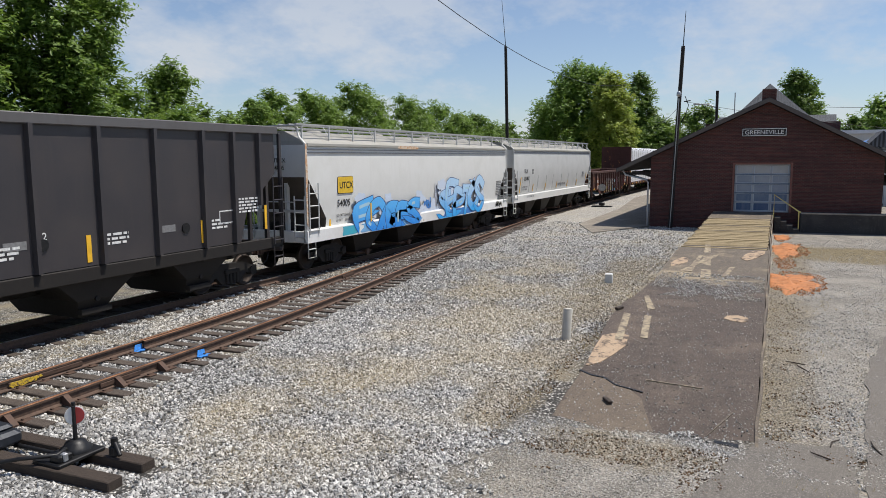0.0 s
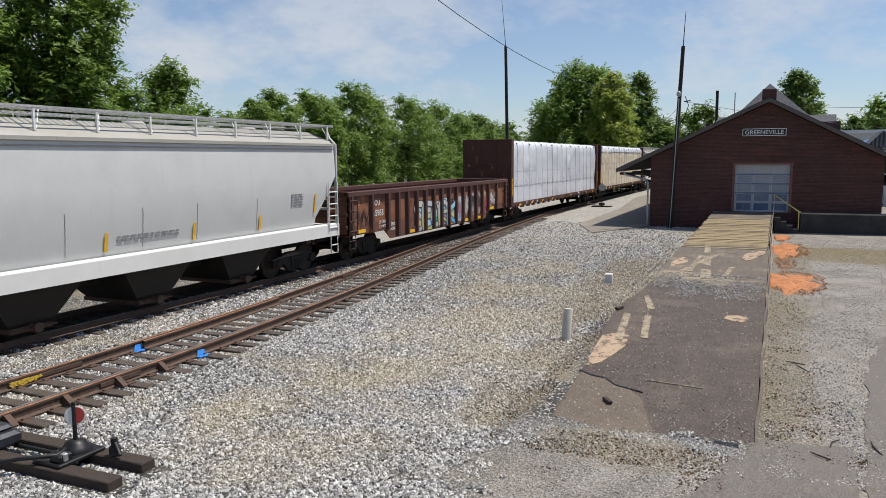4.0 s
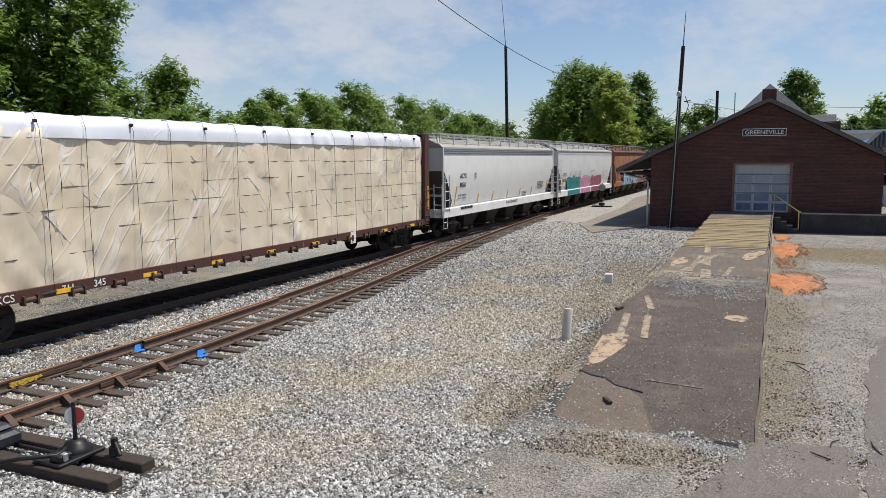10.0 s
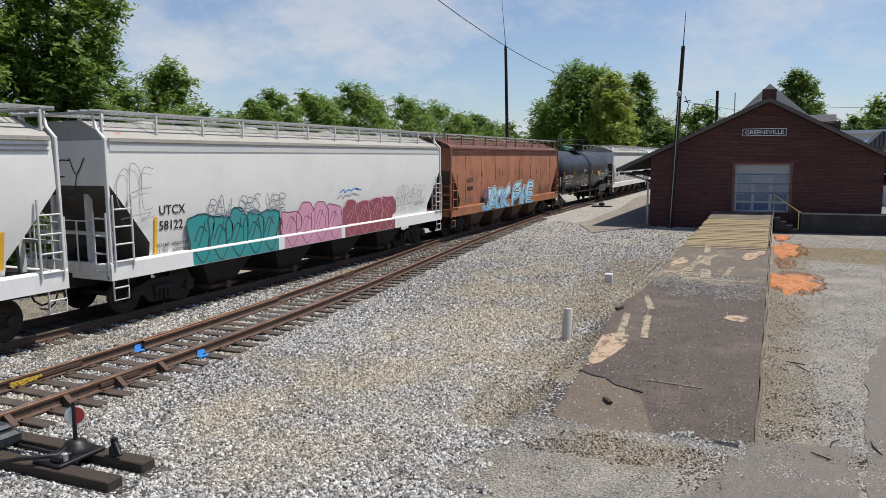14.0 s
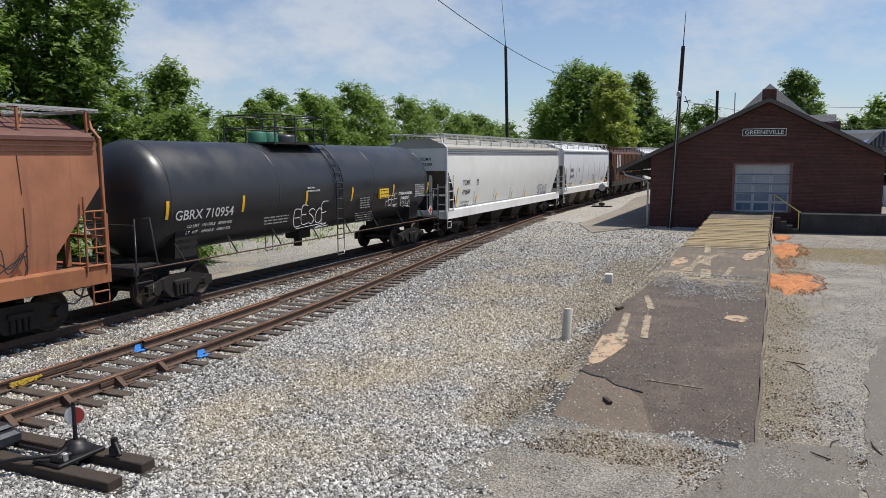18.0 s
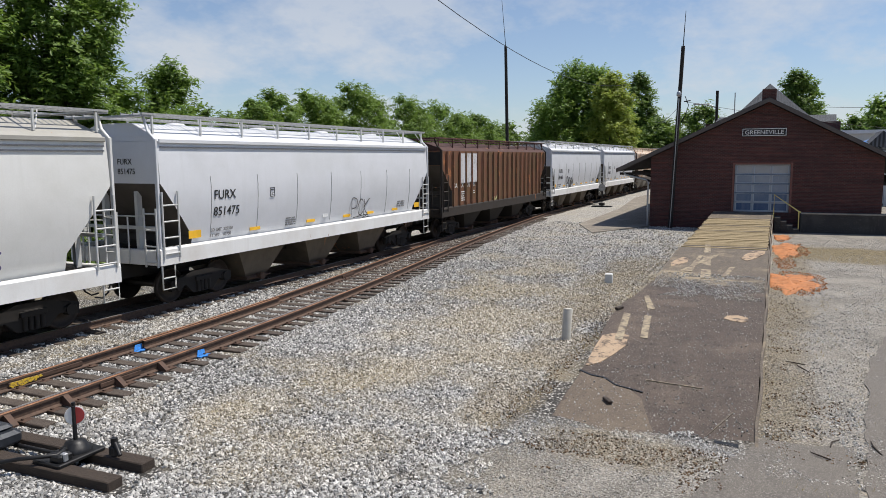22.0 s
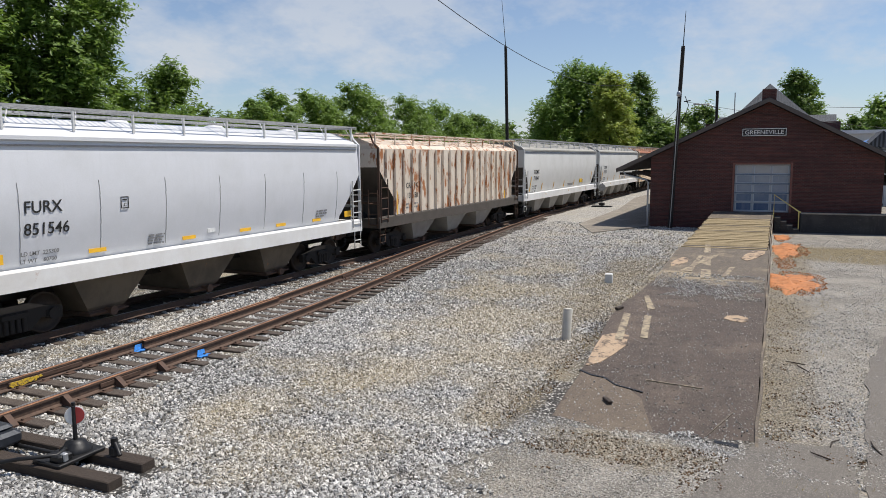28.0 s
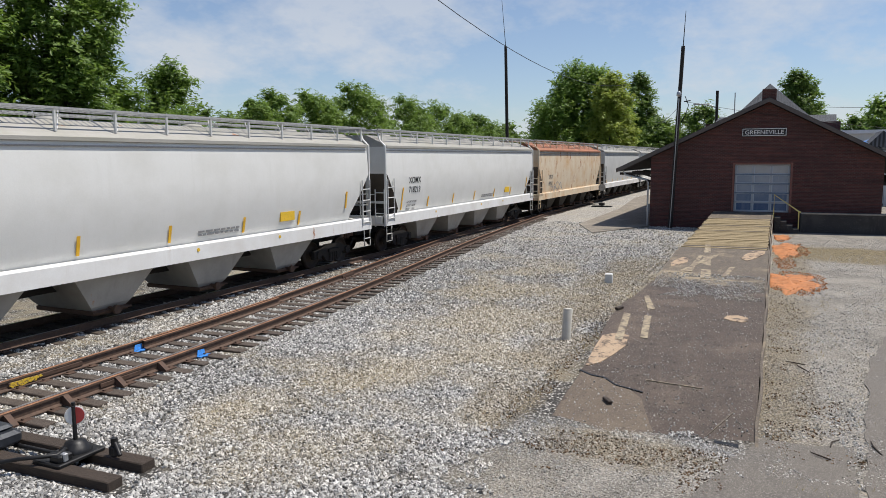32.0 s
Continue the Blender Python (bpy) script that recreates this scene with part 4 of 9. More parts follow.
def ragged(pts, amount, seed):
    out = []
    for (a, b), (c, d) in zip(pts, pts[1:] + pts[:1]):
        n = max(1, int(math.hypot(c - a, d - b) / 0.22))
        for i in range(n):
            u = i / n
            x, y = a + (c - a) * u, b + (d - b) * u
            out.append((x + amount * noise.noise((x * 1.6, y * 1.6, seed)), y + amount * noise.noise((x * 1.6, y * 1.6, seed + 9))))
    return out


paving("asphalt_road", "worn grey-brown asphalt with broken edges", ragged([(1.0, 2.6), (6.4, 1.6), (8.5, 0.75), (9.6, 0.45), (10.75, 0.05), (10.75, -0.6), (10.9, -1.15), (9.3, -1.05), (7.0, -0.85), (1.0, -0.3)], 0.10, 1), -0.216, ASPHALT, "road")
paving("asphalt_patch", "smoother grey asphalt strip along the lot", ragged([(7.0, -0.93), (9.28, -1.13), (12.25, -1.40), (15.3, -1.72), (17.9, -2.3), (24.0, -3.4), (33.0, -5.0), (33.0, -14.0), (1.0, -14.0), (1.0, -0.4)], 0.09, 4), -0.212, ASPHALT, "road")
LITTER = flaking_mat("dry_leaf_litter", (0.20, 0.12, 0.06), (0.035, 0.025, 0.017), 0.45, 0.55, 9)
for lab, cnt, zone, sd, keep in (("brown leaf litter and chips along the ramp", 1300, (10.2, 31.0, -1.35, 0.02), 31, lambda x, y: y > -0.75 + 0.7 * noise.noise((x * 0.9, y, 3)) - 0.5 * (x < 13) and noise.noise((x * 1.9, y * 2.6, 8)) > 0.05), ("dark litter in the gravel at the ramp foot", 2600, (8.6, 13.0, 0.4, 4.6), 32, lambda x, y: noise.noise((x * 1.1, y * 1.1, 6)) > 0.0 and (x < 10.0 or y > 3.3)), ("dark litter along the ramp side", 2000, (12.0, 30.0, 3.4, 4.6), 33, lambda x, y: y < 4.2 + 0.6 * noise.noise((x * 0.9, y, 3)))):
    me = loose_stones(cnt, zone, (0.006, 0.026), sd, keep)
    me.materials.append(LITTER)
    tagged(new("litter", me), lab, "litter", "", "stuff")
paving("concrete_apron", "pale concrete pad beside the depot wall", [(37.8, 8.7), (38.5, 8.25), (42.6, 6.45), (78.0, 6.45), (78.0, 12.2), (72.0, 12.4), (56.0, 10.8), (42.4, 10.5)], -0.175, APRON)

# ---------------------------------------------------------------- depot
DX, DL, DR, RIDGE = 42.7, 6.5, -4.95, 0.5
ROOF_TOP, PITCHES = 6.80, {1: 0.472, -1: 0.535}


def roof_z(y):
    return ROOF_TOP - PITCHES[1 if y > RIDGE else -1] * abs(y - RIDGE)


BARGE = paint("weathered_barge_board", (0.075, 0.062, 0.056), grime=0.5)
depot = thing("depot", "dark red brick freight depot with a gabled shingle roof", "depot", (0, 0, 0))
dy1, dy0, dz0, dz1 = 2.06, -0.69, 0.74, 3.29
g = Geo()
under = 0.26
for a, b, lo, hi in ((DL, dy1, -0.3, None), (dy0, DR, -0.3, None), (dy1, dy0, dz1, None), (dy1, dy0, -0.3, dz0)):
    g = Geo()
    cuts = [a] + ([RIDGE] if b < RIDGE < a else []) + [b]
    for c, d in zip(cuts, cuts[1:]):
        hc, hd = (hi, hi) if hi is not None else (roof_z(c) - under, roof_z(d) - under)
        v = [(DX, c, lo), (DX, d, lo), (DX, d, hd), (DX, c, hc), (DX + 0.35, c, lo), (DX + 0.35, d, lo), (DX + 0.35, d, hd), (DX + 0.35, c, hc)]
        g.add(v, [(0, 1, 2, 3), (7, 6, 5, 4), (0, 4, 5, 1), (1, 5, 6, 2), (2, 6, 7, 3), (3, 7, 4, 0)])
    part("front_wall", g, BRICK, depot)
for y in (DL, DR):
    s = -1 if y > 0 else 1
    part("side_wall", Geo().box(DX + 0.352, 76, y, y + s * 0.35, -0.3, roof_z(y) - under), BRICK, depot)
part("back_wall", Geo().box(75.6, 75.99, DR + 0.36, DL - 0.36, -0.3, 3.4), BRICK, depot)
part("floor_slab", Geo().box(DX + 0.36, 75.5, DR + 0.36, DL - 0.36, 0.6, 0.72), DARKCONC, depot)
for s in (-1, 1):
    yo = RIDGE + s * 7.85
    g = Geo()
    x0, x1 = DX - 0.42, 76.5
    th = 0.16
    zt, ze = ROOF_TOP, ROOF_TOP - PITCHES[s] * 7.85
    v = [(x0, RIDGE, zt), (x1, RIDGE, zt), (x1, yo, ze), (x0, yo, ze), (x0, RIDGE, zt - th), (x1, RIDGE, zt - th), (x1, yo, ze - th), (x0, yo, ze - th)]
    g.add(v, [(0, 1, 2, 3), (7, 6, 5, 4), (0, 4, 5, 1), (1, 5, 6, 2), (2, 6, 7, 3), (3, 7, 4, 0)])
    part("roof", g, SHINGLE, depot, "dark shingle roof slope")
    # barge board along the gable
    bb = Geo()
    v = [(x0 - 0.03, RIDGE, zt - 0.02), (x0 - 0.03, yo, ze - 0.02), (x0 - 0.03, yo, ze - 0.24), (x0 - 0.03, RIDGE, zt - 0.24)]
    v += [(x + 0.026, y, z) for x, y, z in v]
    bb.add(v, [(0, 1, 2, 3), (7, 6, 5, 4), (0, 4, 5, 1), (1, 5, 6, 2), (2, 6, 7, 3), (3, 7, 4, 0)])
    part("barge_board", bb, BARGE, depot)
    part("fascia", Geo().box(x0, x1, yo, yo + s * 0.03, ze - 0.2, ze + 0.0), POLEWOOD, depot)
    yw = DL if s > 0 else DR
    for k in range(9):
        x = DX + 0.1 + 4.0 * k
        part("eave_bracket", Geo().tube([(x, yw, 2.35), (x, yo - s * 0.25, roof_z(yo) - 0.26)], 0.07, 6).box(x - 0.07, x + 0.07, yw, yo - s * 0.1, roof_z(yo) - 0.38, roof_z(yo) - 0.24), POLEWOOD, depot, "dark timber eave bracket")
part("ridge_block", Geo().box(DX - 0.2, DX + 0.5, 0.17, 0.86, 6.5, 7.24, 0.01), BRICK, depot, "brick block at the gable top")
part("door_surround", Geo().box(DX - 0.012, DX + 0.1, dy1 + 0.10, dy1 + 0.0, dz0, dz1 + 0.1).box(DX - 0.012, DX + 0.1, dy0, dy0 - 0.10, dz0, dz1 + 0.1).box(DX - 0.012, DX + 0.1, dy0, dy1, dz1, dz1 + 0.1), plain("paler_soldier_brick", (0.19, 0.085, 0.068), 0.85), depot, "paler brick surround of the door")
ROWPAINT = [paint("door_panel_row", c, (0.45, 0.46, 0.46), g_, 0, 0.5) for c, g_ in (((0.05, 0.095, 0.19), 0.35), ((0.10, 0.15, 0.23), 0.4), ((0.22, 0.26, 0.32), 0.5), ((0.24, 0.28, 0.33), 0.6), ((0.36, 0.36, 0.36), 0.9))]
DOORP = paint("peeling_grey_blue_door_paint", (0.40, 0.47, 0.55), (0.58, 0.58, 0.55), 0.8, 0, 0.6)
DOORF = paint("pale_grey_door_frame", (0.38, 0.40, 0.42), (0.25, 0.27, 0.30), 0.6, 0, 0.6)
door = part("freight_door", Geo().box(DX + 0.16, DX + 0.22, dy0 + 0.01, dy1 - 0.01, dz0 + 0.005, dz1 - 0.01), DOORP, depot, "grey-blue sectional door with peeling paint")
rows_d, cols_d = 5, 3
for r in range(rows_d + 1):
    z = dz0 + 0.03 + (dz1 - dz0 - 0.06) * r / rows_d
    part("door_rail", Geo().box(DX + 0.12, DX + 0.158, dy0 + 0.02, dy1 - 0.02, z - 0.045, z + 0.035, 0.006), DOORF if r in (0, 1, 5) else ROWPAINT[1], door)
for c in range(cols_d + 1):
    y = dy0 + 0.05 + (dy1 - dy0 - 0.10) * c / cols_d
    part("door_stile", Geo().box(DX + 0.13, DX + 0.157, y - 0.045, y + 0.045, dz0 + 0.01, dz1 - 0.02, 0.006), DOORF, door)
for r in range(rows_d):
    for c in range(cols_d):
        z0p, y0p = dz0 + 0.03 + (dz1 - dz0 - 0.06) * r / rows_d, dy0 + 0.05 + (dy1 - dy0 - 0.10) * c / cols_d
        part("door_panel", Geo().box(DX + 0.15, DX + 0.159, y0p + 0.07, y0p + 0.80, z0p + 0.06, z0p + 0.43, 0.003), ROWPAINT[r], door)
sign = thing("station_sign", "black station sign with white border and letters", "sign", (0, 0, 0))
part("board", Geo().box(DX - 0.07, DX - 0.005, -0.42, 1.78, 4.78, 5.22, 0.006), LETTER_BLACK, sign)
part("border", Geo().box(DX - 0.078, DX - 0.071, -0.39, 1.75, 5.165, 5.195).box(DX - 0.078, DX - 0.071, -0.39, 1.75, 4.805, 4.835).box(DX - 0.078, DX - 0.071, -0.39, -0.36, 4.836, 5.164).box(DX - 0.078, DX - 0.071, 1.72, 1.75, 4.836, 5.164), LETTER_WHITE, sign)
ob = new("letters", lettering("GREENEVILLE", 0.30, LETTER_WHITE))
ob.parent = sign
wd = max(v.co.x for v in ob.data.vertices)
ob.matrix_basis = pose(DX - 0.076, 1.63, 4.895, 0, 0, -90) @ Matrix.Diagonal((1.9 / wd, 1, 1, 1))
downpipe = thing("downspout", "pale metal downspout at the depot corner", "downspout", g=Geo().tube([(DX - 0.08, 8.05, 2.95), (DX - 0.08, 7.9, 2.72), (DX - 0.08, 6.75, 2.45), (DX - 0.08, 6.62, 2.3), (DX - 0.08, 6.62, -0.2)], 0.05, 8), mat=GALV)
# dock and steps
paving("dock", "near-black concrete loading dock along the depot front", [(41.9, -1.25), (DX - 0.003, -1.25), (DX - 0.003, -9.0), (41.9, -9.0)], 0.80, DARKCONC, "dock")
dock = bpy.data.objects["dock"]
for v in dock.data.vertices:
    if v.co.z < 0.7:
        v.co.z = -0.4
part("dock_edge", Geo().box(41.86, 41.95, -9.0, -1.25, 0.74, 0.815, 0.01), CONCRETE, dock, "pale dock edge")
paving("ramp_landing", "concrete landing between ramp and depot door", [(42.2, 0.03), (DX - 0.002, 0.03), (DX - 0.002, 3.05), (42.2, 3.05)], 0.73, WORN, "landing")
steps = thing("dock_steps", "dark concrete steps down from the landing", "steps", kind="structure")
for k in range(4):
    part("tread", Geo().box(41.35, 42.25, -0.02 - 0.29 * k, -0.31 - 0.29 * k, -0.3, 0.58 - 0.19 * k, 0.012), DARKCONC, steps)
    part("nosing", Geo().box(41.34, 41.40, -0.03 - 0.29 * k, -0.30 - 0.29 * k, 0.545 - 0.19 * k, 0.588 - 0.19 * k), CONCRETE, steps, "pale step edge")
thing("step_handrail", "yellow painted pipe handrail beside the steps", "handrail", g=Geo().tube([(41.4, 0.03, 0.55), (41.4, 0.03, 1.74), (41.4, -1.15, 0.90), (41.4, -1.15, -0.2)], 0.035, 8).tube([(41.4, -1.15, 0.90), (41.4, -1.25, 0.86)], 0.035, 8), mat=plain("pale_yellow_pipe", (0.72, 0.60, 0.20), 0.5))

# taller building behind the freight house
rear = thing("station_building", "brick station house with grey shingle roofs behind the freight depot", "building", (0, 0, 0))
part("wall", Geo().box(77.0, 90.0, -5.2, 6.6, -0.3, 6.9), BRICK, rear)
kx = 80.0 / 52.0


def rear_pt(y, z, x=80.0):
    return (x, y * x / 52.0, 3.72 + (z - 3.72) * x / 52.0)


g = Geo()
a, b = rear_pt(4.35, 5.3), rear_pt(-3.3, 5.3)
c, d = rear_pt(3.6, 6.30, 83.0), rear_pt(-3.25, 6.30, 83.0)
v = [(79.6, a[1], a[2]), (79.6, b[1], b[2]), (83.0, d[1], d[2] + 0.0), (83.0, c[1], c[2]), (88, a[1], a[2]), (88, b[1], b[2])]
g.add(v, [(0, 1, 2, 3), (3, 2, 5, 4), (0, 3, 4), (1, 5, 2), (0, 4, 5, 1)])
part("roof", g, GREYSHINGLE, rear, "blue-grey shingle roof")
pk = rear_pt(0.62, 8.36, 82.0)
l0, r0 = rear_pt(2.75, 6.25, 78.5), rear_pt(-2.05, 6.0, 78.5)
g = Geo()
g.add([(78.5, l0[1], l0[2]), (78.5, r0[1], r0[2]), pk, (88.0, pk[1], pk[2]), (88.0, l0[1], l0[2]), (88.0, r0[1], r0[2])], [(0, 1, 2), (1, 5, 3, 2), (0, 2, 3, 4), (3, 5, 4), (0, 4, 5, 1)])
part("gable_roof", g, GREYSHINGLE, rear, "steep grey hipped roof")

# ---------------------------------------------------------------- poles and wires
def pole(label, base, top, r0, r1, mast, extras=()):
    p = thing("utility_pole", label, "pole", (0, 0, 0))
    part("pole", Geo().tube([base, top], [r0, r1], 10), POLEWOOD, p)
    part("whip_antenna", Geo().tube([top, mast], [0.03, 0.015], 5), BLACKIRON, p, "thin whip antenna")
    return p


pr = pole("slender dark wooden pole with a whip antenna by the depot", (42.15, 5.28, -0.3), (42.0, 4.88, 9.65), 0.125, 0.10, (42.0, 4.80, 11.5))
part("insulator", Geo().lathe([(0.05, 0), (0.13, 0.08), (0.13, 0.22), (0.05, 0.32)], (41.85, 5.0, 6.95), "z", 10), GALV, pr)
part("side_conduit", Geo().tube([(41.90, 5.0, 6.9), (41.96, 5.15, 2.8), (42.0, 5.28, -0.2)], 0.022, 6), GALV, pr)
part("cable_bundle", Geo().tube([(42.0, 4.7, 7.0), (42.0, 4.5, 6.5), (42.0, 4.65, 6.0), (42.0, 4.85, 5.6)], 0.02, 5).tube([(42.0, 4.75, 6.7), (42.0, 4.4, 6.75)], 0.03, 5), BLACKIRON, pr)
pole("tall dark wooden pole with a thin antenna beyond the train", (62.4, 22.0, -0.9), (61.5, 22.0, 13.4), 0.17, 0.13, (60.4, 22.0, 17.4))
far_pole = thing("utility_pole", "distant dark pole with a street light arm", "pole", (0, 0, 0))
part("pole", Geo().tube([(90, 6.5, -0.3), (90, 6.54, 11.2)], 0.16, 8), POLEWOOD, far_pole)
part("lamp_arm", Geo().tube([(90, 6.54, 9.2), (90, 7.4, 9.7), (90, 8.6, 9.75)], 0.06, 6).box(89.8, 90.2, 8.4, 9.1, 9.68, 9.86, 0.03), GALV, far_pole)
thing("thin_mast", "thin far metal mast", "mast", g=Geo().tube([(95, 4.9, -0.3), (95, 4.9, 11.3)], 0.06, 6), mat=GALV)


def wire(label, a, b, sag, r=0.018):
    pts = []
    for i in range(25):
        u = i / 24
        pts.append((a[0] + (b[0] - a[0]) * u, a[1] + (b[1] - a[1]) * u, a[2] + (b[2] - a[2]) * u - sag * 4 * u * (1 - u)))
    thing("overhead_wire", label, "wire", g=Geo().tube(pts, r, 5), mat=BLACKIRON)


wire("black overhead cable hanging across the yard", (20.0, 16.36, 14.16), (95.0, 16.83, 13.1), 3.08, 0.022)
wire("thin service wire to the depot pole", (42.0, 4.9, 6.6), (60.0, 8.9, 6.4), 0.3, 0.012)
wire("thin service wire above the depot roof", (42.0, 4.7, 6.7), (44.0, -8.5, 4.75), 0.2, 0.010)
wire("thin power line behind the trees", (110.0, -2.0, 10.4), (120.0, -22.0, 10.6), 0.3, 0.03)

# ---------------------------------------------------------------- yard things
post = thing("marker_post", "short leaning round white post", "post", pose(15.2, 4.02, -0.28, 3, 6, 10), g=Geo().lathe([(0.10, 0.0), (0.10, 0.72), (0.092, 0.74)], (0, 0, 0), "z", 20), mat=paint("weathered_post_paint", (0.56, 0.54, 0.48), (0.30, 0.26, 0.21), 0.6, 0, 0.7))
thing("marker_block", "low weathered concrete block in the gravel", "block", pose(22.76, 4.66, -0.26, 0, 0, 8), g=Geo().box(-0.12, 0.12, -0.12, 0.12, 0, 0.34, 0.02), mat=WHITE_C)
dt = thing("switch_stand", "low switch stand with a round grey target beyond the yard", "switch stand", (58.2, 12.6, -0.22), "switch stands")
part("mast", Geo().tube([(0, 0, 0), (0, 0, 1.9)], 0.035, 8), BLACKIRON, dt)
part("target", Geo().lathe([(0.28, -0.02), (0.28, 0.02)], (-0.06, 0, 1.55), "x", 24), plain("faded_target", (0.30, 0.30, 0.29), 0.6), dt)
part("base", Geo().box(-0.25, 0.25, -0.8, 0.8, 0, 0.10, 0.03).box(-0.2, 0.2, -0.2, 0.2, 0.13, 0.34, 0.03), BLACKIRON, dt)
part("lever", Geo().tube([(0, 0.2, 0.25), (0.1, 1.3, 0.12)], 0.03, 6), BLACKIRON, dt)

# near switch stand on its two long timbers
hb = thing("switch_stand", "black switch stand with red and white target on oily timbers", "switch stand", (0, 0, 0), "switch stands")
part("headblock_timber", Geo().box(-0.115, 0.115, -1.6, 1.5, -0.42, -0.10, 0.012), BEAM, hb, at=pose(6.47, 8.75, 0, 0, 0, 1.5))
part("headblock_timber", Geo().box(-0.115, 0.115, -1.45, 1.5, -0.42, -0.10, 0.012), BEAM, hb, at=pose(5.90, 8.55, 0, 0, 0, 2.0))
part("base_plate", Geo().box(5.85, 6.55, 7.95, 8.45, -0.10, -0.05, 0.012), BLACKIRON, hb)
part("housing", Geo().lathe([(0.20, 0.0), (0.20, 0.05), (0.15, 0.08), (0.13, 0.13), (0.06, 0.16)], (6.3, 8.2, -0.06), "z", 20), BLACKIRON, hb)
part("spindle", Geo().tube([(6.3, 8.2, 0.1), (6.3, 8.2, 0.60)], 0.028, 8), BLACKIRON, hb)
tg = part("target", Geo().lathe([(0.125, -0.006), (0.125, 0.006)], (0, 0, 0), "x", 28), WHITEP, hb, "round target with white rim", at=pose(6.31, 8.19, 0.42, 0, 0, 48))
for s, m_ in ((-1, REDP), (1, WHITEP)):
    pts = [(0, -0.112)] + [(s * 0.112 * sin(a), -0.112 * cos(a)) for a in [pi * i / 12 for i in range(1, 12)]] + [(0, 0.112)]
    part("target_half", Geo().prism(pts, -0.012, -0.007, "x"), m_, tg, "red half" if s < 0 else "white half")
    part("target_half", Geo().prism(pts, 0.007, 0.012, "x"), m_, tg)
part("target_clip", Geo().box(6.255, 6.28, 8.14, 8.17, 0.30, 0.56), BLACKIRON, hb)
part("lever", Geo().tube([(6.15, 8.2, 0.02), (5.95, 8.1, 0.03), (5.75, 8.55, -0.02), (5.62, 8.75, -0.05)], 0.028, 8).box(5.9, 6.1, 8.0, 8.2, -0.06, 0.04, 0.02), BLACKIRON, hb)
part("padlock", Geo().box(5.95, 6.02, 7.98, 8.06, -0.05, 0.06, 0.012), GALV, hb, "bright steel padlock")
part("latch_stand", Geo().box(6.40, 6.52, 7.62, 7.74, -0.10, 0.04, 0.02).tube([(6.46, 7.68, 0), (6.46, 7.68, 0.14)], 0.045, 8).tube([(6.46, 7.68, 0.1), (6.40, 7.52, -0.05)], 0.03, 6), BLACKIRON, hb)
part("throw_rod", Geo().tube([(6.25, 8.2, -0.13), (6.2, 10.3, -0.13)], 0.03, 8), BLACKIRON, hb)
mt = thing("switch_motor", "dark rounded cast housing on the switch timbers", "machine", (6.05, 9.62, -0.10), g=Geo().box(-0.24, 0.24, -0.42, 0.36, 0, 0.20, 0.05).box(-0.2, 0.2, -0.3, 0.24, 0.19, 0.27, 0.04).tube([(-0.3, -0.2, 0.2), (-0.36, -0.2, 0.3), (-0.3, -0.2, 0.36)], 0.03, 6), mat=plain("blue_black_casting", (0.03, 0.034, 0.042), 0.4, 0.3))
# rail braces and tie plates of the switch
brace = lambda: Geo().prism([(0.0, -0.16), (0.0, -0.02), (0.04, -0.02), (0.22, -0.15), (0.22, -0.18), (0, -0.18)], -0.05, 0.05, "x")
for k, x in enumerate((6.75, 7.75, 8.8, 9.8)):
    part("rail_brace", brace, STEEL, siding, "cast rail brace", at=pose(x, near_track(x) - 0.7525 - 0.03, 0, 0, 0, 180), key="brace")
for k in range(60):
    x = 4.25 + 0.5 * k - 0.25
    for s in (-1, 1):
        for track, yc in ((siding, near_track(x)), (main_track, TRACK_Y)):
            if track is main_track and s > 0:
                continue
            part("tie_plate", lambda: Geo().box(-0.09, 0.09, -0.19, 0.19, -0.186, -0.170, 0.004).box(-0.05, -0.02, -0.12, -0.08, -0.17, -0.145).box(0.02, 0.05, 0.08, 0.12, -0.17, -0.145), STEEL, track, at=(x, yc + s * 0.7525, 0), key="tie_plate")
# movable point blades alongside the stock rails, joint bars, painted marks
for s, x0, x1, off in ((-1, 6.0, 16.5, 0.085), (1, 10.8, 15.8, -0.11)):
    line = [(x, near_track(x) + s * 0.7525 + off * (-s if False else 1) * (1 if s < 0 else 1)) for x in np.linspace(x0, x1, 12)]
    part("point_rail", sweep(RAIL, line), RAILSIDE, siding, "second rail lying close along the running rail")
    part("point_rail_head", sweep(HEAD, line), RAILTOP if s < 0 else RUSTTOP, siding)
for x in (8.9, 20.3):
    for s in (-1, 1):
        part("joint_bar", Geo().box(-0.45, 0.45, -0.045, -0.02, -0.13, -0.05, 0.006), STEEL, siding, "bolted joint bar", at=pose(x, near_track(x) + s * 0.7525, 0, 0, 0, math.degrees(near_turn(x))))
part("joint_bar", Geo().box(-0.30, 0.30, -0.048, -0.024, -0.15, -0.05, 0.008), STEEL, siding, "bolted joint bar", at=pose(8.15, near_track(8.15) + 0.7525, 0))
part("yellow_mark", Geo().prism([(-0.30, -0.10), (-0.26, -0.05), (-0.12, -0.06), (0.02, -0.045), (0.16, -0.06), (0.30, -0.05), (0.33, -0.09), (0.22, -0.11), (0.20, -0.14), (0.06, -0.13), (-0.06, -0.155), (-0.16, -0.13), (-0.24, -0.15)], -0.060, -0.050, "y"), flaking_mat("worn_yellow_mark", (0.66, 0.44, 0.03), (0.10, 0.06, 0.04), 0.40, 0.50, 22), siding, "splash of yellow marking paint on the joint bar", at=pose(8.15, near_track(8.15) + 0.7525, 0))
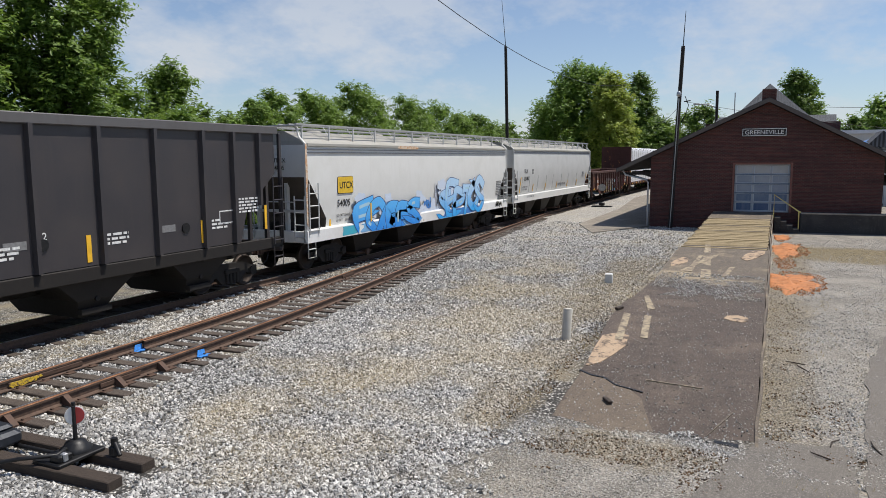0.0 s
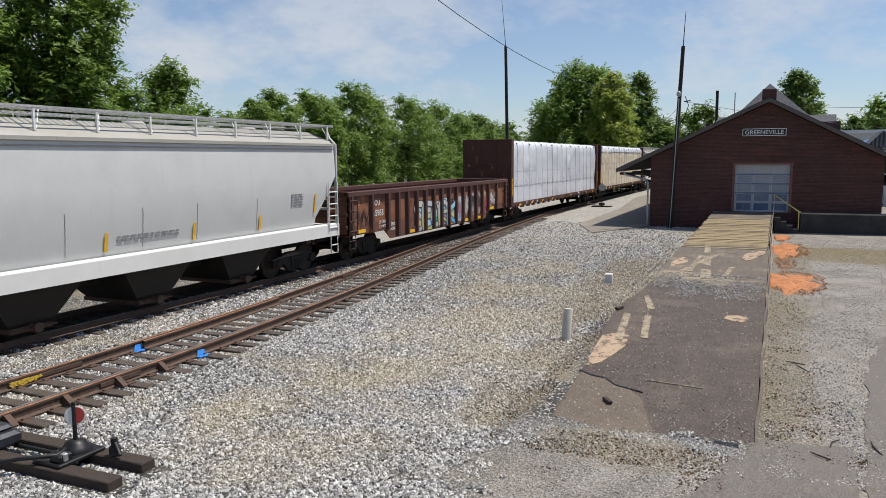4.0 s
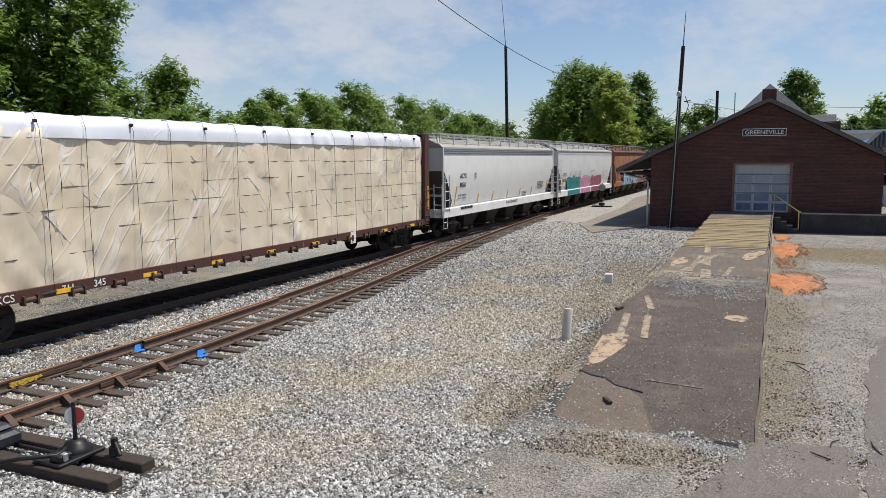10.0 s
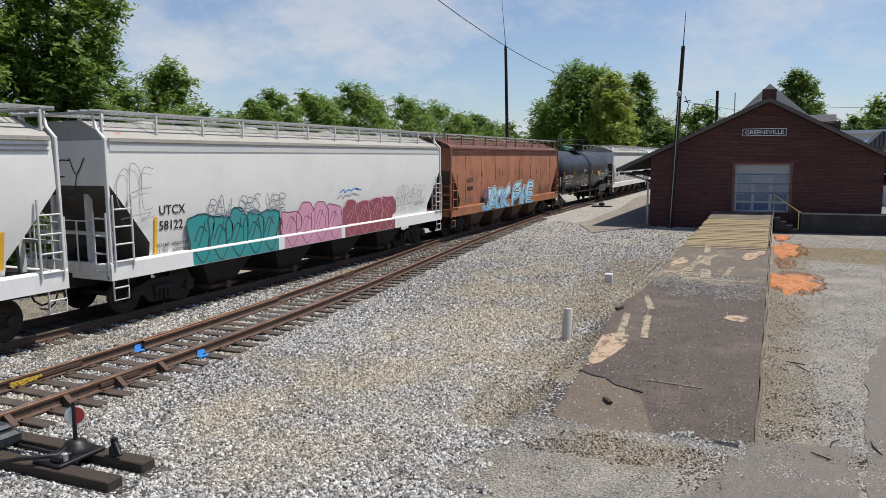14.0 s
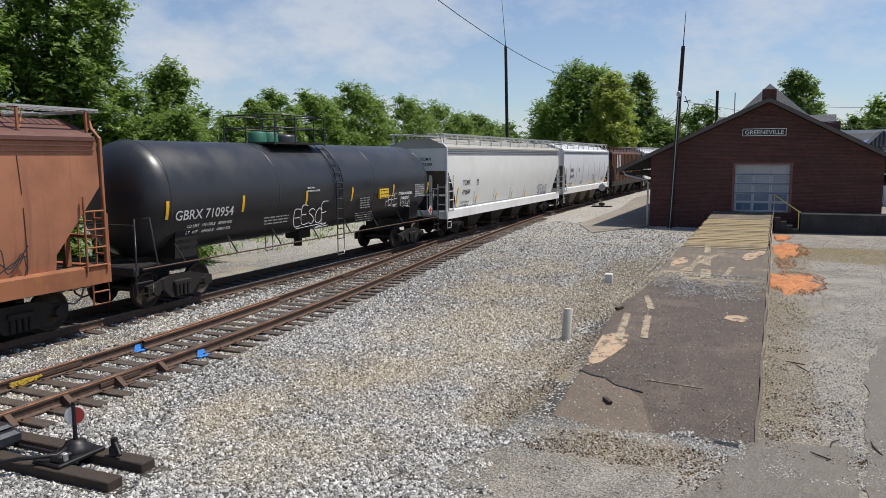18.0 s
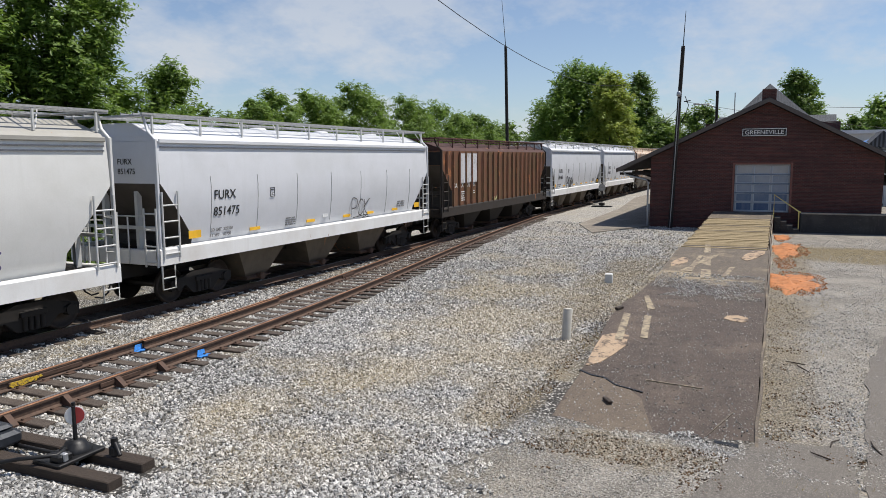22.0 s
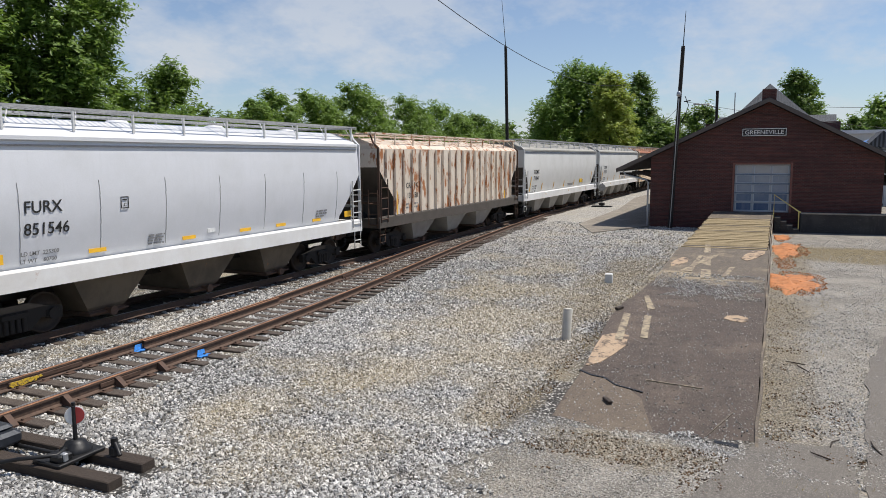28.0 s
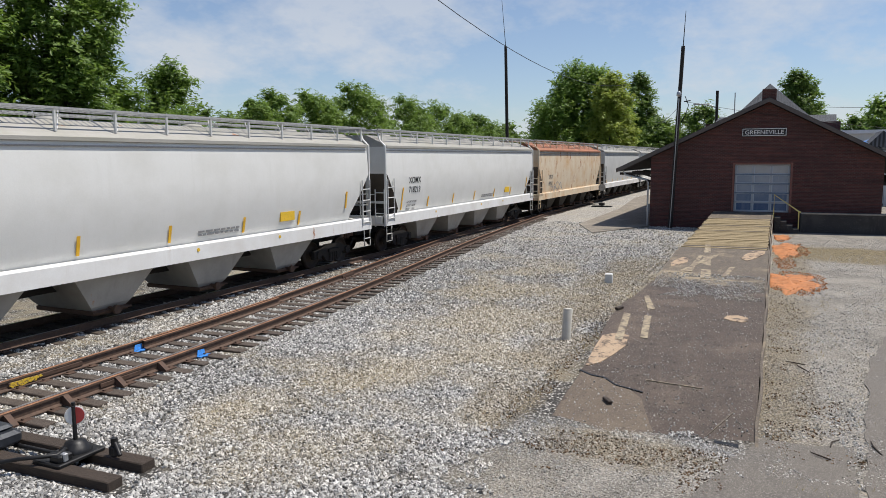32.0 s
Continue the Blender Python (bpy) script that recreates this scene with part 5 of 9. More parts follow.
for x, s in ((10.7, 1), (10.9, -1)):
    y = near_track(x) + s * 0.7525
    part("blue_mark", Geo().add([(x - 0.12, y - 0.078, -0.165), (x + 0.10, y - 0.078, -0.165), (x + 0.12, y - 0.040, -0.07), (x - 0.06, y - 0.040, -0.06)], [(0, 1, 2, 3)]).prism([(x - 0.14, y - 0.2), (x - 0.05, y - 0.16), (x + 0.02, y - 0.22), (x + 0.1, y - 0.15), (x + 0.16, y - 0.17), (x + 0.14, y - 0.08), (x - 0.14, y - 0.08)], -0.185, -0.168, "z"), BLUEPAINT, siding, "bright blue sprayed mark")
for k, (x, y, a, L_) in enumerate(((10.7, 3.9, 40, 0.22), (11.6, 4.3, -10, 0.30), (11.0, -1.4, 10, 0.5), (10.95, -0.9, -20, 0.35), (14.8, -0.6, 25, 0.5), (15.1, -0.5, 70, 0.35), (26.0, 4.2, 15, 0.8), (30.5, 4.4, 5, 0.9), (20.6, 4.6, -15, 0.6), (10.4, -0.7, 55, 0.3))):
    thing("stick", "small dark stick lying on the gravel", "stick", pose(x, y, ground_z(x, y) + 0.02, 0, 0, a), g=Geo().tube([(-L_ / 2, 0, 0), (0, 0.03, 0.012), (L_ / 2, -0.01, 0)], [0.009, 0.013, 0.006], 5), mat=BEAM)

# ---------------------------------------------------------------- buildings beyond
shed = thing("garden_shed", "small pale shed with a gambrel roof beyond the line", "shed", (0, 0, 0))
part("wall", Geo().box(19.5, 21.3, 25.9, 28.3, -1.2, 1.86), WHITE_C, shed)
part("roof", Geo().prism([(19.42, 1.84), (19.75, 2.28), (20.2, 2.46), (20.6, 2.46), (21.05, 2.28), (21.38, 1.84)], 25.8, 28.4, "y"), GALV, shed, "pale metal gambrel roof")
house = thing("white_house", "white-sided house behind the hedge trees", "house", (0, 0, 0))
part("wall", Geo().box(48.0, 56.0, 45, 52, -1.2, 4.9), WHITE_B, house)
part("roof", Geo().prism([(44.6, 4.85), (52.4, 4.85), (48.5, 6.4)], 47.5, 56.5, "x"), GREYSHINGLE, house)
for x in (49.0, 51.0, 53.0):
    part("window", Geo().box(x, x + 0.9, 44.96, 44.99, 3.2, 4.4), DARKCONC, house)
barn = thing("roadside_house", "white house with a blue metal roof beyond the depot", "house", (0, 0, 0))
BLUEROOF = paint("blue_metal_roof", (0.07, 0.19, 0.48), (0.20, 0.32, 0.50), 0.5, 0, 0.45)
part("wall", Geo().box(70.0, 84.0, -14.0, -6.2, -0.3, 4.6), WHITE_B, barn)
part("roof", Geo().prism([(-6.0, 4.55), (-16.0, 4.55), (-11.0, 6.3)], 69.6, 84.4, "x"), BLUEROOF, barn, "blue metal roof")
part("porch", Geo().box(66.5, 70.0, -12.0, -5.6, 3.9, 4.1).box(66.6, 66.75, -6.0, -5.8, -0.3, 3.9).box(66.6, 66.75, -8.0, -7.8, -0.3, 3.9), WHITE_B, barn)
part("gable", Geo().prism([(-6.4, 4.4), (-9.0, 4.4), (-7.6, 5.7)], 67.5, 72.0, "x"), GREYSHINGLE, barn)
for y in (-6.9, -8.3):
    part("window", Geo().box(69.95, 69.99, y - 0.6, y, 2.6, 4.0), DARKCONC, barn)
flat_house = thing("far_flat_roof", "long pale roof beyond the depot", "building", (0, 0, 0))
part("wall", Geo().box(95, 110, -16, -5.2, -0.3, 6.2), WHITE_C, flat_house)
part("roof", Geo().box(94.6, 110.4, -16.4, -5.0, 6.2, 6.6), WHITE_B, flat_house)

# ---------------------------------------------------------------- trees
def leaf_crown(blobs, count, size, seed, droop=0.0, gaps=0.5):
    """Leaves set in sprays on an uneven crown of overlapping clumps, with sparse inner foliage."""
    rng = np.random.RandomState(seed)
    per = 9
    m = count // per
    vol = np.array([b[3] * b[4] * b[5] for b in blobs]) ** 0.72
    pick = rng.choice(len(blobs), m, p=vol / vol.sum())
    B = np.array(blobs, float)[pick]
    d = rng.normal(size=(m, 3))
    d /= np.linalg.norm(d, axis=1, keepdims=True)
    rad = rng.rand(m) ** 0.24
    lump = np.array([noise.noise((d[i, 0] * 2.2 + B[i, 0], d[i, 1] * 2.2 + B[i, 1], d[i, 2] * 2.2 + B[i, 2])) for i in range(m)])
    keep = (lump + rng.normal(size=m) * 0.18) > -0.42 * (1.2 - gaps)
    pos = (B[:, :3] + d * B[:, 3:6] * (rad * (0.88 + 0.55 * lump))[:, None])[keep]
    d = d[keep]
    m = len(pos)
    axis = d * 0.9 + rng.normal(size=(m, 3)) * 0.45 + np.array([0, 0, 0.25 - 0.9 * droop])
    axis /= np.linalg.norm(axis, axis=1, keepdims=True)
    flat = np.cross(axis, np.array([0, 0, 1.0]) + rng.normal(size=(m, 3)) * 0.35)
    flat /= np.linalg.norm(flat, axis=1, keepdims=True)
    j = np.arange(per) / (per - 1)
    sgn = np.where(np.arange(per) % 2, 1.0, -1.0)
    length = size * (3.4 + 3.2 * rng.rand(m, 1, 1))
    P = pos[:, None] + axis[:, None] * ((j - 0.35)[None, :, None] * length) + flat[:, None] * (sgn * (0.34 - 0.26 * j))[None, :, None] * length * 0.6
    P[:, :, 2] -= (j[None] ** 2) * length[:, :, 0] * (0.12 + 0.5 * droop)
    P = (P + rng.normal(size=P.shape) * size * 0.28).reshape(-1, 3)
    ax = np.repeat(axis, per, 0) * 0.7 + np.repeat(flat, per, 0) * np.tile(sgn, m)[:, None] * 0.7
    n = len(P)
    nrm = np.array([0, 0, 0.9]) + rng.normal(size=(n, 3)) * 0.42 + np.repeat(d, per, 0) * 0.45
    nrm /= np.linalg.norm(nrm, axis=1, keepdims=True)
    u = np.cross(nrm, ax)
    u /= np.linalg.norm(u, axis=1, keepdims=True)
    t = np.cross(u, nrm)
    s = size * (0.55 + 0.8 * rng.rand(n, 1))
    # inner foliage, larger and sparser
    k = max(60, count // 8)
    B2 = np.array(blobs, float)[rng.choice(len(blobs), k, p=vol / vol.sum())]
    d2 = rng.normal(size=(k, 3))
    d2 /= np.linalg.norm(d2, axis=1, keepdims=True)
    P2 = B2[:, :3] * np.array([0.86, 0.86, 0.98]) + d2 * B2[:, 3:6] * 0.55 * rng.rand(k, 1)
    n2 = rng.normal(size=(k, 3)) + np.array([0, 0, 0.5])
    n2 /= np.linalg.norm(n2, axis=1, keepdims=True)
    t2 = np.cross(n2, rng.normal(size=(k, 3)))
    t2 /= np.linalg.norm(t2, axis=1, keepdims=True)
    P, nrm, t, u, s = np.vstack([P, P2]), np.vstack([nrm, n2]), np.vstack([t, t2]), np.vstack([u, np.cross(n2, t2)]), np.vstack([s, np.full((k, 1), size * 2.5)])
    n = len(P)
    v = np.stack([P - t * s, P - u * s * 0.42 + nrm * s * 0.1, P + t * s, P + u * s * 0.42 + nrm * s * 0.1], 1)
    me = bpy.data.meshes.new("crown")
    me.from_pydata(v.reshape(-1, 3).tolist(), [], (np.array([[0, 1, 2], [0, 2, 3]])[None] + 4 * np.arange(n)[:, None, None]).reshape(-1, 3).tolist())
    return me


def tree(label, x, y, height, width, seed, mat, leaves=7000, size=0.17, base=-1.15, clumps=11, low=0.18, trunk=True, droop=0.0, gaps=0.5, depth=None):
    rng = random.Random(seed)
    t = thing("tree", label, "tree", (x, y, base))
    h = height - base
    blobs = []
    depth = depth or width
    n = clumps * 3
    for k in range(n):
        a = 2.39996 * k + rng.uniform(-0.3, 0.3)
        f = low + 0.06 + (0.90 - low) * ((k + 0.5) / n)
        ring = max(0.05, sin(pi * min(1, max(0, (f - low + 0.10) / (1.10 - low)))) ** 0.7)
        out = ring * rng.uniform(0.28, 0.44)
        r = rng.uniform(0.085, 0.150)
        blobs.append((width * out * cos(a), depth * out * sin(a), h * f, width * r, depth * r, min(h * r, width * r) * 0.8))
    blobs.append((0, 0, h * 0.90, width * 0.13, depth * 0.13, h * 0.09))
    blobs.append((0, 0, h * (0.5 + low / 2), width * 0.30, depth * 0.30, h * (0.36 - low / 3)))
    if trunk:
        part("trunk", Geo().tube([(0, 0, 0), (0.08, 0.05, h * 0.3), (0.0, 0.1, h * 0.7)], [0.032 * h, 0.024 * h, 0.010 * h], 9), BARK, t)
        for k, b in enumerate(blobs[2:23:3]):
            z0 = h * (0.22 + 0.05 * k)
            part("limb", Geo().tube([(0.03, 0.03, z0), (b[0] * 0.5, b[1] * 0.5, (z0 + b[2]) / 2 + 0.1 * h * 0.3), (b[0], b[1], b[2])], [0.012 * h, 0.008 * h, 0.003 * h], 6), BARK, t)
    me = leaf_crown(blobs, leaves, size, seed, droop, gaps)
    me.materials.append(mat)
    ob = new("crown", me)
    ob.parent = t
    return t


BIG = "large dense broadleaf tree beyond the line"
tree(BIG, 19.4, 30.4, 13.6, 6.6, 1, LEAF_D, 40000, 0.14, clumps=18, low=0.03, gaps=0.55)
tree(BIG, 22.7, 28.6, 13.8, 6.6, 2, LEAF_B, 60000, 0.135, clumps=22, low=0.03, gaps=0.55)
tree(BIG, 11.0, 30.0, 14.0, 9.0, 3, LEAF_A, 5000, 0.22, clumps=12, low=0.05)
tree("broadleaf tree with an open, airy crown", 27.5, 27.4, 8.5, 4.9, 4, LEAF_B, 22000, 0.11, clumps=14, low=0.15, gaps=0.65)
tree("bushy young tree with fresh feathery leaves", 25.6, 25.0, 6.1, 4.9, 5, LEAF_D, 30000, 0.10, clumps=14, low=0.0, droop=0.5, gaps=0.4)
tree("bushy young tree with fresh green leaves", 23.4, 26.6, 3.2, 3.6, 6, LEAF_A, 16000, 0.12, clumps=12, low=0.0, gaps=0.35)
tree("bushy young tree with fresh green leaves", 18.4, 25.0, 2.6, 3.6, 7, LEAF_B, 14000, 0.12, clumps=12, low=0.0, gaps=0.35)
tree("small leafy tree reaching past the shade of the big ones", 30.3, 28.0, 6.7, 2.6, 8, LEAF_A, 5000, 0.11, clumps=8, low=0.3, gaps=0.7)
HEDGE = "feathery green tree in the row beyond the line"
for k, (x, y, hgt, w) in enumerate(((35.6, 30.5, 6.6, 4.6), (38.0, 30.4, 7.8, 4.8), (40.8, 31.0, 8.6, 4.8), (44.2, 30.6, 8.8, 5.2), (47.0, 31.2, 8.4, 5.0), (50.0, 30.6, 9.9, 6.2), (53.4, 31.0, 9.3, 5.4), (59.2, 30.4, 9.6, 7.0), (63.2, 31.2, 8.4, 6.0), (67.2, 31.0, 9.3, 7.0), (72.0, 31.0, 8.5, 6.5), (77.7, 31.0, 8.9, 6.5), (82.0, 32.0, 7.4, 6.5))):
    tree(HEDGE, x, y, hgt, w * 1.12, 20 + k, LEAF_B, 19000, 0.125, clumps=12, low=0.0, droop=0.45, gaps=0.35)
tree("great rounded shade tree, green with a yellowing side", 107.0, 26.0, 16.8, 17.0, 40, LEAF_D, 60000, 0.25, clumps=26, low=0.0, gaps=0.2)
tree("shade tree with yellow-green leaves", 101.0, 20.9, 15.4, 7.4, 41, LEAF_C, 22000, 0.24, clumps=16, low=0.0, gaps=0.25)
tree("dark tree standing behind the shade tree", 121.0, 20.4, 17.4, 7.0, 42, LEAF_A, 16000, 0.26, clumps=12, low=0.02)
for k, (x, y, hgt, w) in enumerate(((92, 40, 8.0, 9), (100, 38, 8.5, 9), (112, 40, 9.0, 10), (118, 36, 8.5, 10))):
    tree("distant bushy green tree", x, y, hgt, w, 50 + k, LEAF_A, 4500, 0.34, clumps=9, low=0.0)
for k, (x, y, hgt, w) in enumerate(((112, 16.0, 9.4, 9.0), (116, 12.6, 10.6, 8.0), (112, 9.6, 11.2, 8.0), (120, 18.5, 9.0, 8.0))):
    tree("distant green tree behind the depot", x, y, hgt, w, 60 + k, LEAF_B if k % 2 else LEAF_A, 5000, 0.32, clumps=10, low=0.0)
tree("dark round-headed tree behind the depot roof", 96.0, -1.9, 13.7, 6.4, 70, LEAF_A, 20000, 0.22, clumps=12, low=0.2, gaps=0.5)
for k, (x, y, hgt, w) in enumerate(((112, -9.5, 9.2, 6.0), (100, -10.8, 10.6, 6.0), (108, -14.0, 12.2, 8.0), (116, -6.5, 8.6, 6.0), (118, -12, 9.2, 7.0))):
    tree("distant tree by the road", x, y, hgt, w, 80 + k, LEAF_B if k % 2 else LEAF_A, 4500, 0.3, clumps=10, low=0.0)


def weeds(n, zone, seed, size=0.16):
    rng = np.random.RandomState(seed)
    v, f = [], []
    for i in range(n):
        x, y = rng.uniform(zone[0], zone[1]), rng.uniform(zone[2], zone[3])
        if noise.noise((x * 0.5, y * 0.9, seed)) < 0.05:
            continue
        z = ground_z(x, y)
        for b in range(4):
            a, L_ = rng.rand() * 6.28, size * (0.4 + rng.rand())
            dx, dy = cos(a) * L_ * 0.5, sin(a) * L_ * 0.5
            o = len(v)
            v += [(x - dy * 0.06, y + dx * 0.06, z - 0.01), (x + dy * 0.06, y - dx * 0.06, z - 0.01), (x + dx, y + dy, z + L_ * 0.7)]
            f.append((o, o + 1, o + 2))
    me = bpy.data.meshes.new("weeds")
    me.from_pydata(v, [], f)
    return me


DRYGRASS = leaf_mat("dry_grass", (0.16, 0.12, 0.05), (0.36, 0.29, 0.14))
me = weeds(2600, (9, 40, 3.3, 6.2), 5, 0.10)
me.materials.append(DRYGRASS)
tagged(new("dry_grass", me), "sparse dry grass in the gravel beside the ramp", "grass", "", "stuff")
me = weeds(1200, (9, 42, -1.6, -0.02), 6, 0.09)
me.materials.append(DRYGRASS)
tagged(new("dry_grass", me), "sparse dry weeds along the ramp edge", "grass", "", "stuff")
me = weeds(6000, (0, 100, 23.8, 34), 8, 0.5)
me.materials.append(LEAF_B)
tagged(new("undergrowth", me), "green undergrowth at the foot of the trees", "undergrowth", "", "stuff")

# ---------------------------------------------------------------- train
SPEED = 9.27
GROOVESHADE = plain("grey_groove_shade", (0.12, 0.125, 0.14), 0.6)
WHEEL_R = 0.46
SHAPE = dict(curve=0.25, eave=4.02)      # side of the hopper being lettered
CARS = []        # (empty, x of its middle at t = 0)
WHEELSETS = {-0.89: [], 0.89: []}


def wheelset_geo():
    g = Geo().tube([(0, -1.05, 0), (0, 1.05, 0)], 0.08, 8)
    for s in (-1, 1):
        g.lathe([(0.12, s * 0.80), (0.13, s * 0.68), (0.36, s * 0.70), (0.42, s * 0.69), (0.46, s * 0.69), (0.46, s * 0.80), (0.41, s * 0.82), (0.40, s * 0.765), (0.18, s * 0.775), (0.12, s * 0.80)], (0, 0, 0), "y", 28)
        g.lathe([(0.10, s * 1.02), (0.10, s * 1.12)], (0, 0, 0), "y", 10)
    return g


def side_frame_geo():
    g = Geo()
    arch = [(-1.12, 0.34), (-1.12, 0.60), (-0.75, 0.66), (-0.36, 0.78), (0.36, 0.78), (0.75, 0.66), (1.12, 0.60), (1.12, 0.34), (0.80, 0.40), (0.62, 0.44), (0.36, 0.20), (-0.36, 0.20), (-0.62, 0.44), (-0.80, 0.40)]
    g.prism(arch, -0.07, 0.07, "y")
    for x in (-0.2, -0.07, 0.07, 0.2):
        g.lathe([(0.055, 0.22), (0.055, 0.50)], (x, -0.09, 0), "z", 8)
    g.box(-0.3, 0.3, -0.14, 0.05, 0.5, 0.62, 0.015)
    for x in (-0.89, 0.89):
        g.lathe([(0.13, -0.13), (0.14, -0.02), (0.14, 0.06)], (x, 0, 0.47), "y", 12)
        g.box(x - 0.16, x + 0.16, -0.10, 0.09, 0.40, 0.56, 0.02)
    return g


def bogie(car, x):
    b = part("bogie", lambda: Geo().box(-0.22, 0.22, -1.1, 1.1, 0.44, 0.66, 0.03).box(-0.3, 0.3, -0.35, 0.35, 0.6, 0.78, 0.03), UNDER, car, at=(x, 0, 0), key="bolster")
    for s in (-1, 1):
        part("side_frame", side_frame_geo, UNDER, b, at=pose(0, s * 1.02, 0, 0, 0, 0 if s < 0 else 180), key="side_frame")
    for dx in (-0.89, 0.89):
        w = part("wheelset", wheelset_geo, WHEEL, b, at=(dx, 0, WHEEL_R), key="wheelset")
        WHEELSETS[dx].append(w)
    part("brake_beam", lambda: Geo().box(-0.40, -0.34, -0.9, 0.9, 0.3, 0.38).box(0.34, 0.40, -0.9, 0.9, 0.3, 0.38), UNDER, b, key="brake_beam")


def coupler(car, x, s):
    part("coupler", lambda: Geo().box(-0.35, 0.12, -0.09, 0.09, 0.72, 0.92, 0.02).prism([(0.1, -0.16), (0.34, -0.17), (0.40, -0.05), (0.26, -0.02), (0.26, 0.06), (0.36, 0.10), (0.34, 0.19), (0.1, 0.14)], 0.68, 0.96, "z"), STEEL, car, at=pose(x, 0, 0, 0, 0, 0 if s > 0 else 180), key="coupler")
    part("brake_hose", lambda: Geo().tube([(0.1, 0.3, 0.7), (0.2, 0.32, 0.5), (0.35, 0.28, 0.38), (0.5, 0.2, 0.42)], 0.022, 6), BLACKIRON, car, at=pose(x, 0, 0, 0, 0, 0 if s > 0 else 180), key="hose")


def ladder_geo(w, z0, z1, step=0.40, r=0.022, along="x"):
    g = Geo()
    p = (lambda a, z: (a, 0, z)) if along == "x" else (lambda a, z: (0, a, z))
    for a in (0, w):
        g.tube([p(a, z0), p(a, z1)], r * 1.2, 6)
    z = z0 + 0.12
    while z < z1:
        g.tube([p(0, z), p(w, z)], r, 6)
        z += step
    return g


def stirrup_geo(w=0.42):
    return Geo().tube([(0, 0, 1.12), (0, 0, 0.54), (w, 0, 0.54), (w, 0, 1.12)], 0.022, 6).tube([(0, 0, 0.82), (w, 0, 0.82)], 0.02, 6)


def new_car(name, label, category, front, rear):
    car = thing(name, label, category, ((front + rear) / 2, TRACK_Y, 0), "train of freight cars")
    CARS.append((car, (front + rear) / 2))
    return car, (rear - front) / 2


def running_gear(car, h, inset=1.9, sill=True):
    for s in (-1, 1):
        bogie(car, s * (h - inset))
        coupler(car, s * (h + 0.33), s)
    if sill:
        part("centre_sill", Geo().box(-h - 0.05, h + 0.05, -0.28, 0.28, 0.74, 1.12, 0.02), UNDER, car)


def strip(name, car, x, y, z0, z1, w=0.1, mat=None, label="", lean=0.0, dip=0.0):
    part(name, Geo().add([(x - w / 2, y, z0), (x + w / 2, y, z0), (x + w / 2 + lean, y - dip, z1), (x - w / 2 + lean, y - dip, z1), (x - w / 2, y + 0.012, z0), (x + w / 2, y + 0.012, z0), (x + w / 2 + lean, y - dip + 0.012, z1), (x - w / 2 + lean, y - dip + 0.012, z1)], [(0, 1, 2, 3), (7, 6, 5, 4), (0, 4, 5, 1), (1, 5, 6, 2), (2, 6, 7, 3), (3, 7, 4, 0)]), mat or REFLECT, car, label)


def on_side(z):
    return -side_y(z, SHAPE["curve"], SHAPE["eave"]) - 0.008


def lean(z):
    """Tilt of the side at a height, in degrees."""
    return -math.degrees(math.atan((on_side(z + 0.2) - on_side(z - 0.2)) / 0.4))


def text_bars(car, x, y, z, w, rows, mat, h=0.045, gap=0.075):
    """Small print too fine to read: broken lines."""
    g = Geo()
    hull = y is None
    for k in range(rows):
        if hull:
            y = on_side(z - k * gap + h) - 0.004
        a = 0.0
        while a < w * (1 - 0.18 * (k % 3 == 2)):
            b = min(w, a + random.uniform(0.08, 0.26))
            g.box(x + a, x + b, y - 0.003, y + 0.004, z - k * gap, z - k * gap + h)
            a = b + 0.05
    tagged(part("stencil_line", g, mat, car), kind="stuff")


def hatches(car, h, z, mat, n, round_hatch=False):
    for k in range(n):
        x = -h + (k + 0.5) * 2 * h / n
        if round_hatch:
            part("hatch", lambda: Geo().lathe([(0.30, 0), (0.30, 0.10), (0.24, 0.16), (0.05, 0.18)], (0, 0, 0), "z", 16), mat, car, at=(x, 0, z), key="round_hatch")
        else:
            part("hatch", lambda: Geo().box(-0.42, 0.42, -0.32, 0.32, 0, 0.13, 0.03), mat, car, at=(x, 0, z), key="box_hatch")


def side_y(z, curve, eave=4.02):
    """Half width of a hopper's side at a height: flat, or bellied with a tucked-in foot."""
    return float(np.interp(z, (1.0, 1.2, 1.5, 1.8, 2.1, 2.5, 3.0, 3.5, 3.8, eave), [1.49 + curve * q for q in (-0.30, -0.22, -0.13, -0.065, -0.02, 0.03, 0.055, 0.04, 0.02, -0.01)]))


def smooth_sides(g):
    """Soft shading on the long sides, split from the flat ends."""
    twin = {}
    for i, f in enumerate(g.f):
        y = [g.v[q][1] for q in f]
        if len(f) == 4 and (min(y) > 0.5 or max(y) < -0.5):
            g.s[i] = True
            for q in f:
                if q not in twin:
                    twin[q] = len(g.v)
                    g.v.append(g.v[q])
            g.f[i] = tuple(twin[q] for q in f)


